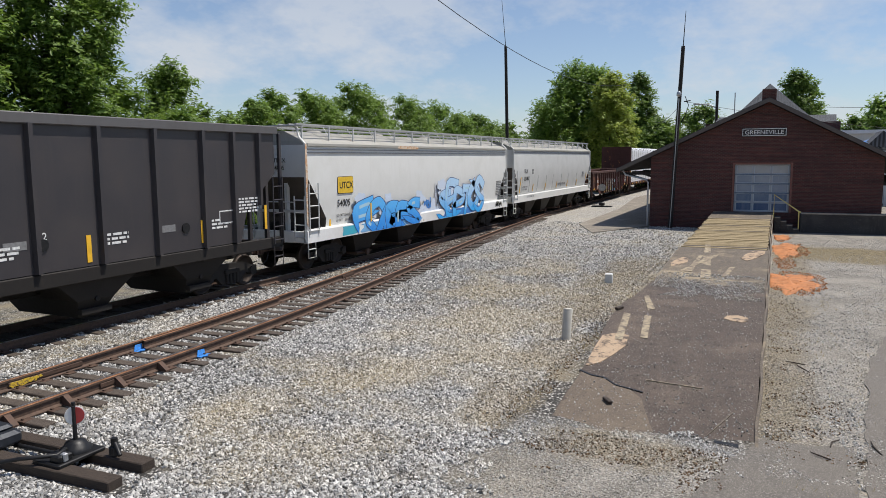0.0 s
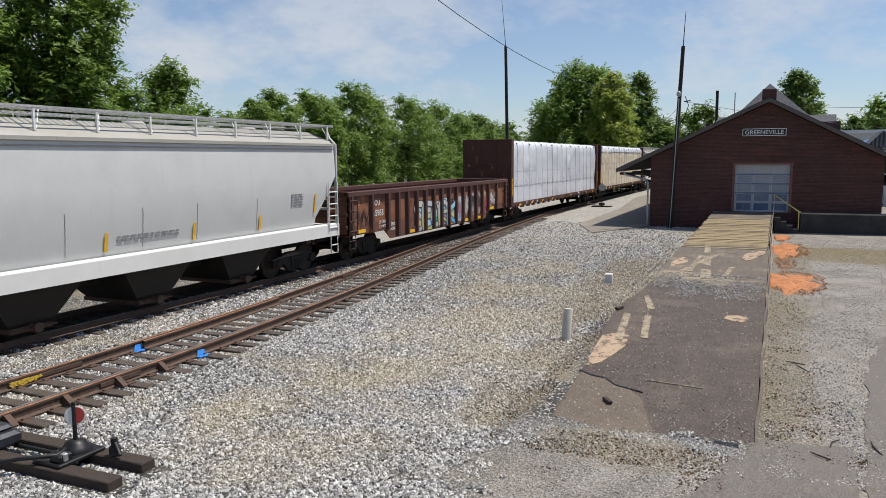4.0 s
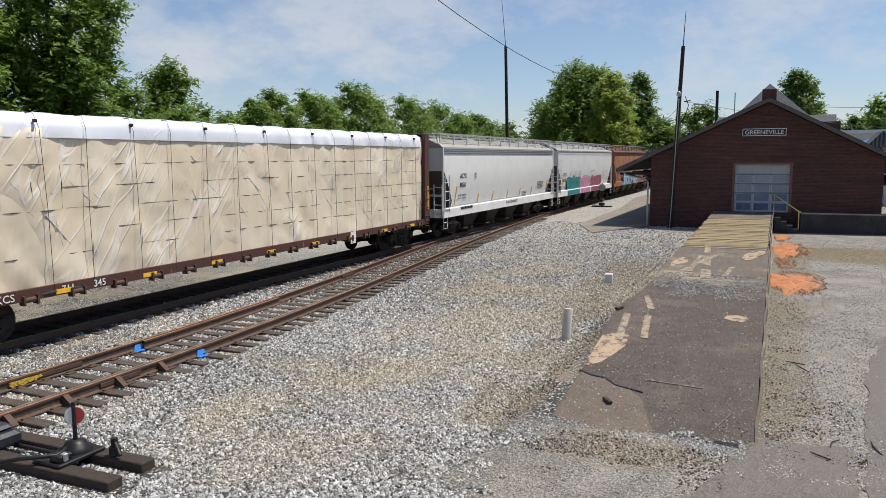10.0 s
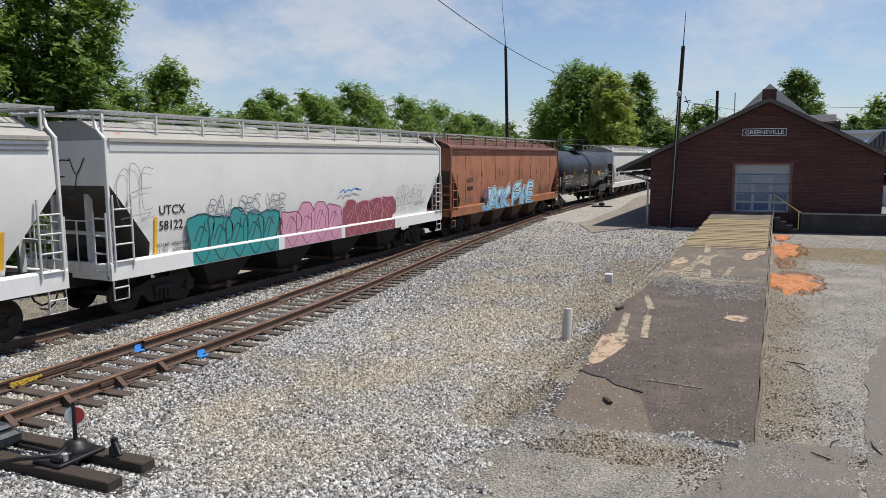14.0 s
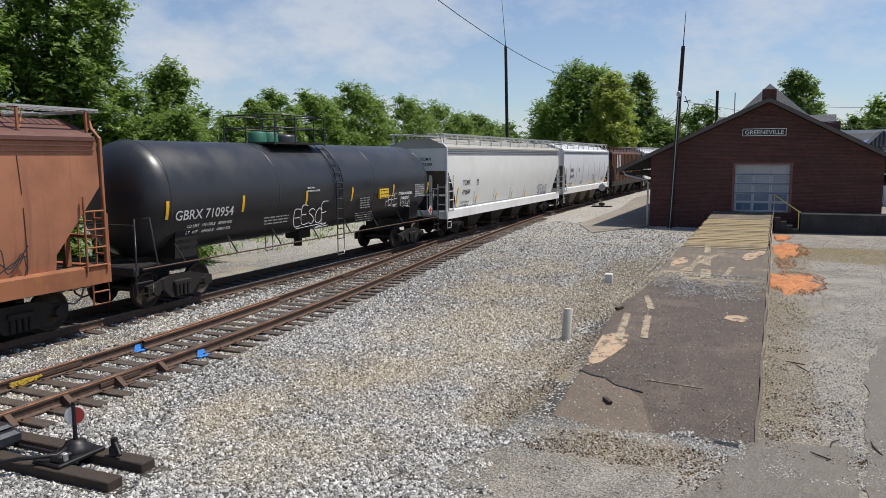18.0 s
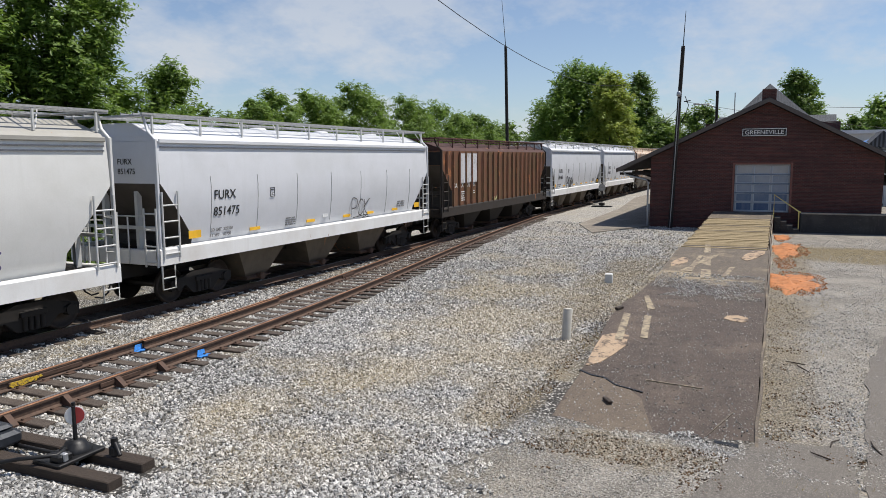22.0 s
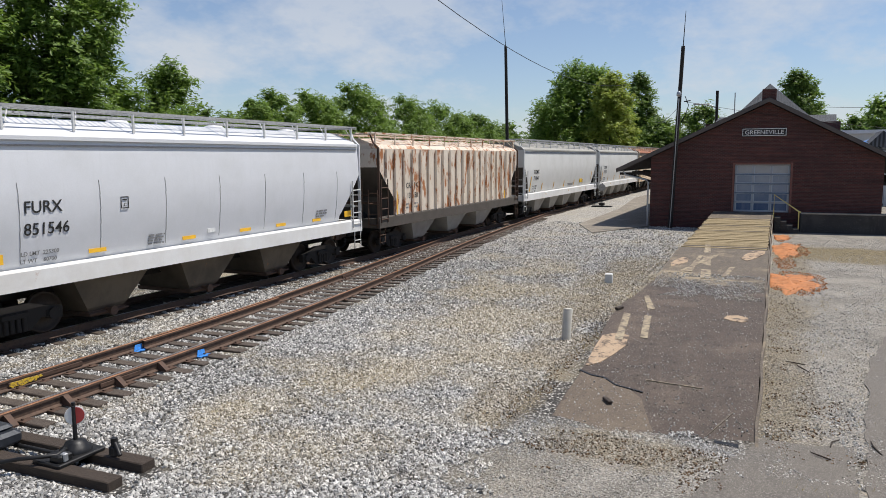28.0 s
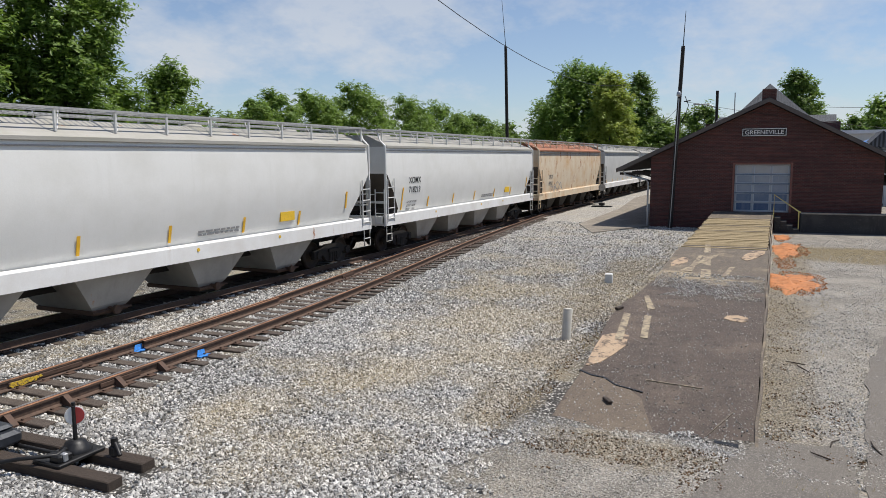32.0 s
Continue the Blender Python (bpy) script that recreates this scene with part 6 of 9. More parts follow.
def covered_hopper(name, label, front, rear, side, sill=None, roof=None, top=4.64, chutes=3, ribs=0, band=True, chute_mat=None, cage=None, board=True, curve=0.5, eave=4.18, low=1.36, cut=(1.75, 1.25, 3.15, 0.13), seams=2):
    """Closed hopper car: lofted body with sloping ends, roof walk, ladders, sills and outlets."""
    sill, roof, cage = sill or side, roof or side, cage or (WHITE_C if sill is SILLWHITE else sill)
    car, h = new_car(name, label, "hopper car", front, rear)
    W = 1.50
    levels = []
    for z in sorted({low, 1.6, 1.9, cut[0], cut[2], 2.1, 2.35, 2.6, 2.85, 3.1, 3.35, 3.6, 3.85, eave}):
        levels.append((z, h - float(np.interp(z, (cut[0], cut[2], cut[2] + 0.4, 4.1), (cut[1], cut[3], min(cut[3], 0.18), min(cut[3], 0.16)))), side_y(z, curve, eave)))
    levels.sort()
    whole = Geo().loft(levels)
    body, slopes = Geo(), {-1: Geo(), 1: Geo()}
    body.v = list(whole.v)
    for f in whole.f:
        xs, zs = [whole.v[q][0] for q in f], [whole.v[q][2] for q in f]
        under = len(f) == 4 and (min(xs) > 0 or max(xs) < 0) and min(zs) < cut[2] - 0.01
        if under and max(zs) > low + 0.001:
            slopes[1 if xs[0] > 0 else -1].add([whole.v[q] for q in f], [tuple(range(len(f)))])
        else:
            body.f.append(f)
    body.s = [False] * len(body.f)
    smooth_sides(body)
    SHAPE["curve"], SHAPE["eave"] = curve, eave
    part("body", body, side, car)
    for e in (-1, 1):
        part("slope_sheet", slopes[e], GRIMESHADE, car, "sloping end sheet darkened by grime and painted shade")
    part("roof", Geo().loft([(eave + 0.004, h - 0.15, W - 0.02), (eave + 0.13, h - 0.15, W - 0.14), (top - 0.02, h - 0.22, 0.62), (top, h - 0.25, 0.55)]), roof, car)
    if band:
        for s in (-1, 1):
            part("top_chord", Geo().box(-h + 0.17, h - 0.17, s * (W - 0.01), s * (W + 0.045), eave - 0.05, eave + 0.06, 0.015), roof, car)
            # dark strips draw the shade inside the grooves below the chord
            for dz in (0.155, 0.26)[:seams]:
                part("seam", Geo().box(-h + 0.22, h - 0.22, s * (W - 0.02), s * (W + 0.032), eave - dz, eave - dz + 0.03), GROOVESHADE if side is not ORANGECAR else roof, car, "dark strip drawing the shade in a horizontal seam")
    if ribs:
        for s in (-1, 1):
            for k in range(ribs):
                x = -h + 1.32 + k * (2 * h - 2.64) / (ribs - 1)
                part("rib", lambda: Geo().prism([(-0.05, 0), (-0.035, -0.06), (0.035, -0.06), (0.05, 0)], low + 0.09, eave - 0.03, "z"), side, car, at=pose(x, s * (W + 0.03), 0, 0, 0, 0 if s < 0 else 180), key=("rib", eave, low))
            for e in (-1, 1):
                part("rib", lambda: Geo().prism([(-0.05, 0), (-0.035, -0.06), (0.035, -0.06), (0.05, 0)], 3.0, eave - 0.03, "z"), side, car, at=pose(e * (h - 0.62), s * (W + 0.03), 0, 0, 0, 0 if s < 0 else 180), key=("rib_short", eave))
    for s in (-1, 1):
        part("side_sill", Geo().prism([(s * 1.42, low - 0.33), (s * 1.57, low - 0.33), (s * 1.57, low + 0.05), (s * 1.54, low + 0.10), (s * 1.42, low + 0.10)], -h, h), sill, car)
    for e in (-1, 1):
        part("end_sill", Geo().box(e * h, e * (h - 0.14), -1.5, 1.5, low - 0.33, low + 0.05, 0.02), sill, car)
        part("platform", Geo().box(e * (h - 0.1), e * (h - 1.5), -1.4, 1.4, low - 0.05, low - 0.01), UNDER, car)
        part("slope_brace", Geo().box(e * (h - 0.25), e * (h - 0.40), -0.62, -0.52, low, 2.95).box(e * (h - 0.25), e * (h - 0.40), 0.52, 0.62, low, 2.95).box(e * (h - 0.2), e * (h - 0.3), -1.4, 1.4, 2.0, 2.08), cage, car)
        for s in (-1, 1):
            x = e * (h - 0.06)
            part("corner_post", Geo().box(x - 0.035, x + 0.035, s * 1.47, s * 1.56, low, eave + 0.05, 0.01).tube([(x, s * 1.515, eave + 0.03), (x, s * 1.30, eave + 0.24), (x, s * 1.16, top + 0.17)], 0.035, 6), side if not ribs else cage, car)
            part("side_ladder", lambda: ladder_geo(0.52, 1.3, 2.95), cage, car, at=pose(x - (0.0 if e < 0 else 0.52) + (0.05 if e < 0 else -0.05), s * 1.59, 0), key="side_ladder")
            part("end_ladder", lambda: ladder_geo(0.40, 1.1, 2.55, along="y"), cage, car, at=pose(e * (h + 0.02), s * 1.5 - (0.44 if s > 0 else 0), 0), key="end_ladder")
            part("step", stirrup_geo, cage, car, at=(x - (0.0 if e < 0 else 0.42), s * 1.54, 0), key="stirrup")
        part("handrail", Geo().tube([(e * (h + 0.02), -1.06, 2.35), (e * (h + 0.02), 1.06, 2.35)], 0.02, 6).tube([(e * (h + 0.02), -0.55, 1.15), (e * (h + 0.02), -0.55, 2.35)], 0.02, 6).tube([(e * (h + 0.02), 0.55, 1.15), (e * (h + 0.02), 0.55, 2.35)], 0.02, 6), cage, car)
    part("brake_wheel", lambda: Geo().tube([(0, 0.26 * cos(a), 0.26 * sin(a)) for a in [pi / 8 * i for i in range(17)]], 0.02, 6).tube([(0, -0.26, 0), (0, 0.26, 0)], 0.015, 5).tube([(0, 0, -0.26), (0, 0, 0.26)], 0.015, 5), STEEL, car, at=(h + 0.05, 0.3, 2.2), key="brake_wheel")
    part("air_tank", lambda: Geo().lathe([(0.02, -0.5), (0.2, -0.42), (0.2, 0.42), (0.02, 0.5)], (0, 0, 0), "y", 12), UNDER, car, at=(-h + 0.8, 0, 1.45), key="air_tank")
    # outlets under the car
    cm = chute_mat or UNDER
    span = (2 * h - 5.4) / chutes
    for k in range(chutes):
        x = -h + 2.7 + (k + 0.5) * span
        part("chute", Geo().loft([(0.25, 0.46, 0.90), (0.36, 0.56, 0.98), (low - 0.25, span * 0.36, 1.26), (low + 0.02, span * 0.43, 1.36)]), cm, car, at=(x, 0, 0))
        part("outlet_gate", lambda: Geo().box(-0.5, 0.5, -0.98, 0.98, 0.15, 0.26, 0.02).tube([(0, -1.15, 0.24), (0, 1.15, 0.24)], 0.06, 8).lathe([(0.11, -1.20), (0.11, -1.12)], (0, 0, 0.24), "y", 10).tube([(-0.55, -1.02, 0.22), (0.55, -1.02, 0.22)], 0.025, 6), STEEL, car, at=(x, 0, 0), key="gate")
    # roof walk on both sides
    if board:
        for s in (-1, 1):
            g = Geo().box(-h - 0.12, h + 0.12, s * 1.02, s * 1.06, top + 0.16, top + 0.21)
            g.box(-h - 0.12, h + 0.12, s * 0.62, s * 0.66, top + 0.16, top + 0.21)
            n = int((2 * h) / 0.16)
            for k in range(n):
                x = -h + 0.12 + k * (2 * h - 0.3) / n
                g.box(x, x + 0.03, s * 0.62, s * 1.06, top + 0.175, top + 0.20)
            part("roof_walk", g, WALKGREY if not ribs else roof, car)
            n = max(8, int(2 * h / 1.55))
            for k in range(n + 1):
                x = -h + 0.2 + k * (2 * h - 0.4) / n
                part("walk_bracket", lambda: Geo().box(-0.022, 0.022, -1.33, -1.28, 4.16, 4.66).tube([(0.05, -1.30, 4.20), (0.55, -0.72, 4.62)], 0.016, 5).box(-0.02, 0.02, -1.33, -0.62, 4.60, 4.635), cage if not ribs else roof, car, at=pose(x, 0, top - 4.45, 0, 0, 0 if s < 0 else 180), key="walk_bracket")
            for e in (-1, 1):
                part("end_walk", Geo().box(e * (h - 0.30), e * (h + 0.14), s * 0.05, s * 1.30, top + 0.13, top + 0.165), WALKGREY if not ribs else roof, car)
            part("roof_rail", Geo().box(-h - 0.12, h + 0.12, s * 1.27, s * 1.34, top + 0.17, top + 0.215), WALKGREY if not ribs else roof, car)
    hatches(car, h - 0.5, top - 0.09, roof, 5 if ribs else 4, not ribs)
    running_gear(car, h)
    return car, h


def reporting_marks(car, x, mark, number, mat, z=2.35, size=0.36, nz=None, data=(), box=None):
    """Owner's mark and number, the load lines under them and the small plate box beside them."""
    nz = z - size * 1.25 if nz is None else nz
    words("reporting_mark", mark, size, mat, car, x, on_side(z) - 0.004, z, tilt=lean(z + size * 0.4))
    words("car_number", number, size, mat, car, x, on_side(nz) - 0.004, nz, tilt=lean(nz + size * 0.4))
    for k, q in enumerate(data):
        zk = nz - 0.42 - 0.155 * k
        words("load_data", q, 0.125, LETTER_GREY, car, x - 0.06, on_side(zk) - 0.004, zk, tilt=lean(zk + 0.05))
    if box:
        g = Geo()
        x0, x1, z0, z1 = box, box + 0.22, z - 0.05, z + 0.22
        ys = on_side((z0 + z1) / 2) - 0.004
        for q in ((x0, x1, z0, z0 + 0.018), (x0, x1, z1 - 0.018, z1), (x0, x0 + 0.018, z0, z1), (x1 - 0.018, x1, z0, z1), (x0 + 0.05, x1 - 0.05, z1 - 0.085, z1 - 0.055)):
            g.box(q[0], q[1], ys - 0.003, ys + 0.004, q[2], q[3])
        part("plate_box", g, LETTER_BLACK, car, "small black-lined plate box")
        words("plate_letter", "C", 0.11, LETTER_BLACK, car, x0 + 0.075, ys - 0.002, z0 + 0.045)


def strip_at(car, h, xs, z0, z1, first=None, mat=None):
    """Upright reflective strips at distances from the head end; the first one may be taller."""
    for k, d in enumerate(xs):
        hi = first if first and k == 0 else z1
        strip("reflective_strip", car, -h + d, on_side(z0) - 0.024, z0, hi, 0.085, mat, dip=on_side(z0) - on_side(hi))


def weld_lines(car, h, xs, lo, mat, hi=3.5):
    for d in xs:
        x = -h + d
        zs = [lo + (hi - lo) * i / 5 for i in range(6)]
        for z0, z1 in zip(zs, zs[1:]):
            strip("weld_line", car, x - 0.05 * max(0.0, z1 - lo) ** 0.5, on_side(z0) - 0.003, z0, z1, 0.010, mat, dip=on_side(z0) - on_side(z1), lean=-0.02)


def stripes(car, h, n, y=-1.53, z0=1.3, z1=1.75, mat=None, flat=False, curve=1.0):
    for k in range(n):
        x = -h + 1.5 + k * (2 * h - 3.0) / (n - 1)
        if flat:
            strip("reflective_strip", car, x, on_side(z0 + 0.1) - 0.018, z0, z0 + 0.1, 0.46, mat)
        else:
            strip("reflective_strip", car, x, on_side(z0) - 0.024, z0, z1, 0.085, mat, dip=on_side(z0) - on_side(z1))

# ---- sprayed paint on the cars
def blob_geo(x0, x1, z0, z1, y, seed, wob=0.12, power=0.45):
    """A flat patch of paint with an uneven rim."""
    rng = random.Random(seed)
    g = Geo()
    n = 26
    cx, cz, a, b = (x0 + x1) / 2, (z0 + z1) / 2, (x1 - x0) / 2, (z1 - z0) / 2
    rim = []
    ph = [rng.uniform(0, 6.28) for _ in range(4)]
    for i in range(n):
        t = 2 * pi * i / n
        c, s = cos(t), sin(t)
        k = 1 - wob * (0.5 + 0.2 * sin(2 * t + ph[0]) + 0.2 * sin(3 * t + ph[1]) + 0.15 * sin(5 * t + ph[2]) + 0.12 * sin(9 * t + ph[3]))
        rim.append((cx + a * k * math.copysign(abs(c) ** power, c), cz + b * k * math.copysign(abs(s) ** power, s)))
    return g.prism(rim, y, y + 0.003, "y")


def ribbon(g, pts, w, y):
    """A sprayed line of even width through points of the side."""
    n = len(pts)
    top, bot = [], []
    for k in range(n):
        a, b = pts[max(0, k - 1)], pts[min(n - 1, k + 1)]
        dx, dz = b[0] - a[0], b[1] - a[1]
        L = math.hypot(dx, dz) or 1
        top.append((pts[k][0] - dz / L * w / 2, y, pts[k][1] + dx / L * w / 2))
        bot.append((pts[k][0] + dz / L * w / 2, y, pts[k][1] - dx / L * w / 2))
    g.add(top + bot, [(k, k + 1, n + k + 1, n + k) for k in range(n - 1)])


def smooth_line(pts, sub=5):
    out = []
    for k in range(len(pts) - 1):
        p0, p1, p2, p3 = pts[max(0, k - 1)], pts[k], pts[k + 1], pts[min(len(pts) - 1, k + 2)]
        for i in range(sub):
            t = i / sub
            out.append(tuple(0.5 * (2 * p1[j] + (p2[j] - p0[j]) * t + (2 * p0[j] - 5 * p1[j] + 4 * p2[j] - p3[j]) * t * t + (3 * p1[j] - p0[j] - 3 * p2[j] + p3[j]) * t ** 3) for j in (0, 1)))
    return out + [pts[-1]]


def scrawl_geo(x0, x1, z0, z1, y, w, lines, seed):
    """Looping strokes that read as unreadable sprayed writing."""
    rng = random.Random(seed)
    g = Geo()
    for k in range(lines):
        n = rng.randint(6, 10)
        pts = []
        for i in range(n):
            u = i / (n - 1)
            pts.append((x0 + (x1 - x0) * min(1, max(0, u + rng.uniform(-0.14, 0.14))), z0 + (z1 - z0) * (rng.uniform(0.55, 1) if i % 2 else rng.uniform(0, 0.45))))
        ribbon(g, smooth_line(pts), w, y - 0.0015 * k)
    return g


def letter_blob(x0, x1, z0, z1, seed):
    rng = random.Random(seed)
    cx, cz, a, b = (x0 + x1) / 2, (z0 + z1) / 2, (x1 - x0) / 2, (z1 - z0) / 2
    kind = rng.randint(0, 3)
    rim = []
    n = 30
    for i in range(n):
        t = 2 * pi * i / n
        c, s = cos(t), sin(t)
        k = 1 + 0.10 * sin(3 * t + kind) + 0.07 * sin(5 * t + 2 * kind)
        rim.append((cx + a * k * math.copysign(abs(c) ** 0.6, c) + 0.12 * b * s, cz + b * k * math.copysign(abs(s) ** 0.6, s)))
    return rim


def mural(car, x0, x1, z0, z1, y, count, fill, line, seed, shade=None, sill_y=None, sill=(0.95, 1.2), lw=0.05):
    """Row of sprayed bubble letters: filled forms, outlines, inner strokes, drips."""
    rng = random.Random(seed)
    step = (x1 - x0) / count
    if shade:
        part("spray_fill", blob_geo(x0 - 0.2, x1 + 0.15, z0 - 0.0, z0 + 0.8 * (z1 - z0), y - 0.002, seed, 0.2), shade, car, "sprayed background colour")
    for k in range(count):
        a, b = x0 + k * step - 0.12, x0 + (k + 1) * step + 0.08
        top = z1 - rng.uniform(0, 0.18) * (z1 - z0)
        dy = y - 0.005 - 0.0012 * (k % 3)
        rim = letter_blob(a, b, z0, top, seed * 31 + k)
        f = fill[k % len(fill)]
        g = Geo()
        g.v = [(x, dy, z) for x, z in rim]
        g.f, g.s = [tuple(range(len(rim)))], [False]
        part("spray_letter", g, f, car, "sprayed bubble letter")
        g = Geo()
        ribbon(g, rim + rim[:2], lw, dy - 0.004)
        cx, cz = (a + b) / 2, (z0 + top) / 2
        q = rng.random()
        ribbon(g, smooth_line([(a + 0.25 * (b - a), z0 + 0.3 * (top - z0)), (cx, cz + (0.3 - 0.2 * q) * (top - z0)), (b - 0.25 * (b - a), cz)]), lw * 0.8, dy - 0.005)
        ribbon(g, smooth_line([(cx - 0.1, z0 + 0.15 * (top - z0)), (cx + 0.12 * q, cz), (cx + 0.18, top - 0.2 * (top - z0))]), lw * 0.7, dy - 0.006)
        part("spray_outline", g, line, car, "sprayed outline")
        if sill_y is not None:
            part("spray_drip", Geo().box(a + 0.12, b - 0.08, sill_y, sill_y + 0.003, sill[0], sill[1]), f, car)
            g = Geo()
            ribbon(g, smooth_line([(a + 0.2 * (b - a), sill[1]), (cx, sill[0] + 0.03), (b - 0.2 * (b - a), sill[1])]), lw * 0.7, sill_y - 0.004)
            part("spray_outline", g, line, car)




STROKES = dict(
    A=[[(0, 0), (0.38, 1), (0.62, 1), (1, 0)], [(0.22, 0.38), (0.78, 0.38)]],
    C=[[(1, 0.82), (0.6, 1), (0.15, 0.82), (0, 0.5), (0.15, 0.15), (0.6, 0), (1, 0.2)]],
    K=[[(0, 0), (0.05, 1)], [(1, 1.02), (0.12, 0.5), (1, -0.05)]],
    S=[[(1, 0.85), (0.5, 1), (0.05, 0.78), (0.5, 0.52), (0.95, 0.26), (0.5, 0), (0, 0.15)]],
    E=[[(1, 1), (0, 0.98), (0, 0.02), (1, 0)], [(0, 0.5), (0.8, 0.52)]],
    O=[[(0.5, 1), (0.08, 0.75), (0.05, 0.25), (0.5, 0), (0.92, 0.25), (0.95, 0.75), (0.5, 1)]],
    M=[[(0, 0), (0.1, 1), (0.5, 0.4), (0.9, 1), (1, 0)]],
    R=[[(0, 0), (0, 1), (0.75, 0.95), (0.8, 0.6), (0.12, 0.5), (1, 0)]],
    P=[[(0, 0), (0, 1), (0.8, 0.95), (0.85, 0.55), (0.05, 0.45)]],
    F=[[(1.05, 1.05), (0, 0.95), (0, 0)], [(0, 0.5), (0.8, 0.55)]],
    Y=[[(0, 1), (0.5, 0.5), (1, 1)], [(0.5, 0.5), (0.45, 0)]],
    T=[[(-0.05, 0.95), (1.05, 1.02)], [(0.5, 0.98), (0.45, 0)]],
    J=[[(0.8, 1.05), (0.8, 0.2), (0.4, 0), (0, 0.25)]],
)


def blade(g, pts, w0, w1, y, grow, floor, tip):
    """A brush-like stroke that narrows to a pointed end."""
    n = len(pts)
    (ax, az), (bx, bz) = pts[-2], pts[-1]
    L = math.hypot(bx - ax, bz - az) or 1
    pts = pts + [(bx + (bx - ax) / L * (tip + grow), bz + (bz - az) / L * (tip + grow))]
    (ax, az), (bx, bz) = pts[0], pts[1]
    L = math.hypot(bx - ax, bz - az) or 1
    pts = [(ax - (bx - ax) / L * (0.04 + grow), az - (bz - az) / L * (0.04 + grow))] + pts
    n = len(pts)
    top, bot = [], []
    for k in range(n):
        a, b = pts[max(0, k - 1)], pts[min(n - 1, k + 1)]
        dx, dz = b[0] - a[0], b[1] - a[1]
        L = math.hypot(dx, dz) or 1
        u = k / (n - 1)
        w = (w0 + (w1 - w0) * u) / 2 + grow
        if k == n - 1:
            w = grow * 0.3 + 0.004
        top.append((pts[k][0] - dz / L * w, y, max(floor, pts[k][1] + dx / L * w)))
        bot.append((pts[k][0] + dz / L * w, y, max(floor, pts[k][1] - dx / L * w)))
    g.add(top + bot, [(k, k + 1, n + k + 1, n + k) for k in range(n - 1)])


def piece(car, text, x0, x1, z0, z1, y, fills, line, seed, w=0.22, edge=0.05, glow=None, slant=0.06, floor=0.97, rim=None, wild=1.0, splash=None, back=None):
    """Sprayed word of interlocking, pointed strokes; its letters are shapes, not writing."""
    rng = random.Random(seed)
    step = (x1 - x0) / len(text)
    for k in range(len(text) * 3 if glow else 0):
        cx, r = rng.uniform(x0 - 0.2, x1 + 0.2), rng.uniform(0.12, 0.38)
        cz = rng.uniform(z0 + 0.3, z1 + 0.12)
        part("spray_cloud", blob_geo(cx - r * 1.3, cx + r * 1.3, max(floor + 0.3, cz - r), cz + r * 0.8, y + 0.012 - 0.0003 * k, seed + k, 0.55, 0.8), glow[k % len(glow)], car, "sprayed haze behind the letters")
    if back:
        part("spray_shadow", blob_geo(x0 - 0.1, x1 + 0.1, floor, z0 + 0.78 * (z1 - z0), y + 0.004, seed, 0.2, 0.4), back, car, "dark sprayed block behind the letters")
    for k, ch in enumerate(text):
        a, b = x0 + (k - 0.06 - 0.10 * wild) * step, x0 + (k + 0.92 + 0.12 * wild) * step
        lo, hi = z0 + rng.uniform(-0.10, 0.06) * wild, z1 + rng.uniform(-0.22, 0.12) * wild
        lean_ = slant + rng.uniform(-0.12, 0.14) * wild
        layers = [Geo(), Geo(), Geo(), Geo()]
        dy = y - 0.004 * k
        for q, st in enumerate(STROKES[ch]):
            pts = smooth_line([(a + (b - a) * u + lean_ * v + rng.uniform(-0.05, 0.05) * wild, lo + (hi - lo) * v + rng.uniform(-0.05, 0.05) * wild) for u, v in st], 4)
            w0, w1, tip = w * rng.uniform(0.9, 1.35), w * rng.uniform(0.45, 0.9), w * rng.uniform(0.2, 0.9) * wild
            if rim:
                blade(layers[0], pts, w0, w1, dy - 0.0003 * q, edge * 1.7, floor, tip)
            blade(layers[1], pts, w0, w1, dy - 0.001 - 0.0003 * q, edge, floor, tip)
            blade(layers[2], pts, w0, w1, dy - 0.002 - 0.0003 * q, 0.0, floor, tip)
            if splash:
                i = rng.randint(1, max(1, len(pts) - 5))
                ribbon(layers[3], [(px, max(floor + 0.03, pz)) for px, pz in pts[i:i + 3]], w * 0.28, dy - 0.0032)
        if rim:
            part("spray_rim", layers[0], rim, car, "thin sprayed outer rim")
        part("spray_outline", layers[1], line, car, "sprayed outline")
        part("spray_letter", layers[2], fills[k % len(fills)], car, "pointed sprayed letter")
        if splash:
            part("spray_highlight", layers[3], splash, car)


def smooth_tag(x0, x1, z0, z1, y, w, seed):
    """Quick hand-style tag: letter-like strokes that spell nothing."""
    rng = random.Random(seed)
    g = Geo()
    n = max(3, int((x1 - x0) / ((z1 - z0) * 0.55)))
    step = (x1 - x0) / n
    for k in range(n):
        strokes = STROKES[rng.choice("ACKSEMRPFJY")]
        a, lo, hi = x0 + k * step, z0 + rng.uniform(-0.1, 0.1) * (z1 - z0), z1 - rng.uniform(-0.08, 0.25) * (z1 - z0)
        for q, st in enumerate(strokes):
            pts = smooth_line([(a + step * (0.95 * u + 0.25 * v) + rng.uniform(-0.08, 0.08) * step, lo + (hi - lo) * v) for u, v in st], 4)
            ribbon(g, pts, w, y - 0.0005 * (k + q))
    ribbon(g, smooth_line([(x0 + 0.1, z0 - 0.12 * (z1 - z0)), (x1 - 0.3 * step, z0 - 0.02), (x0 + 0.6 * (x1 - x0), z0 - 0.2 * (z1 - z0)), (x1, z0 - 0.1)]), w * 0.8, y - 0.004)
    return g


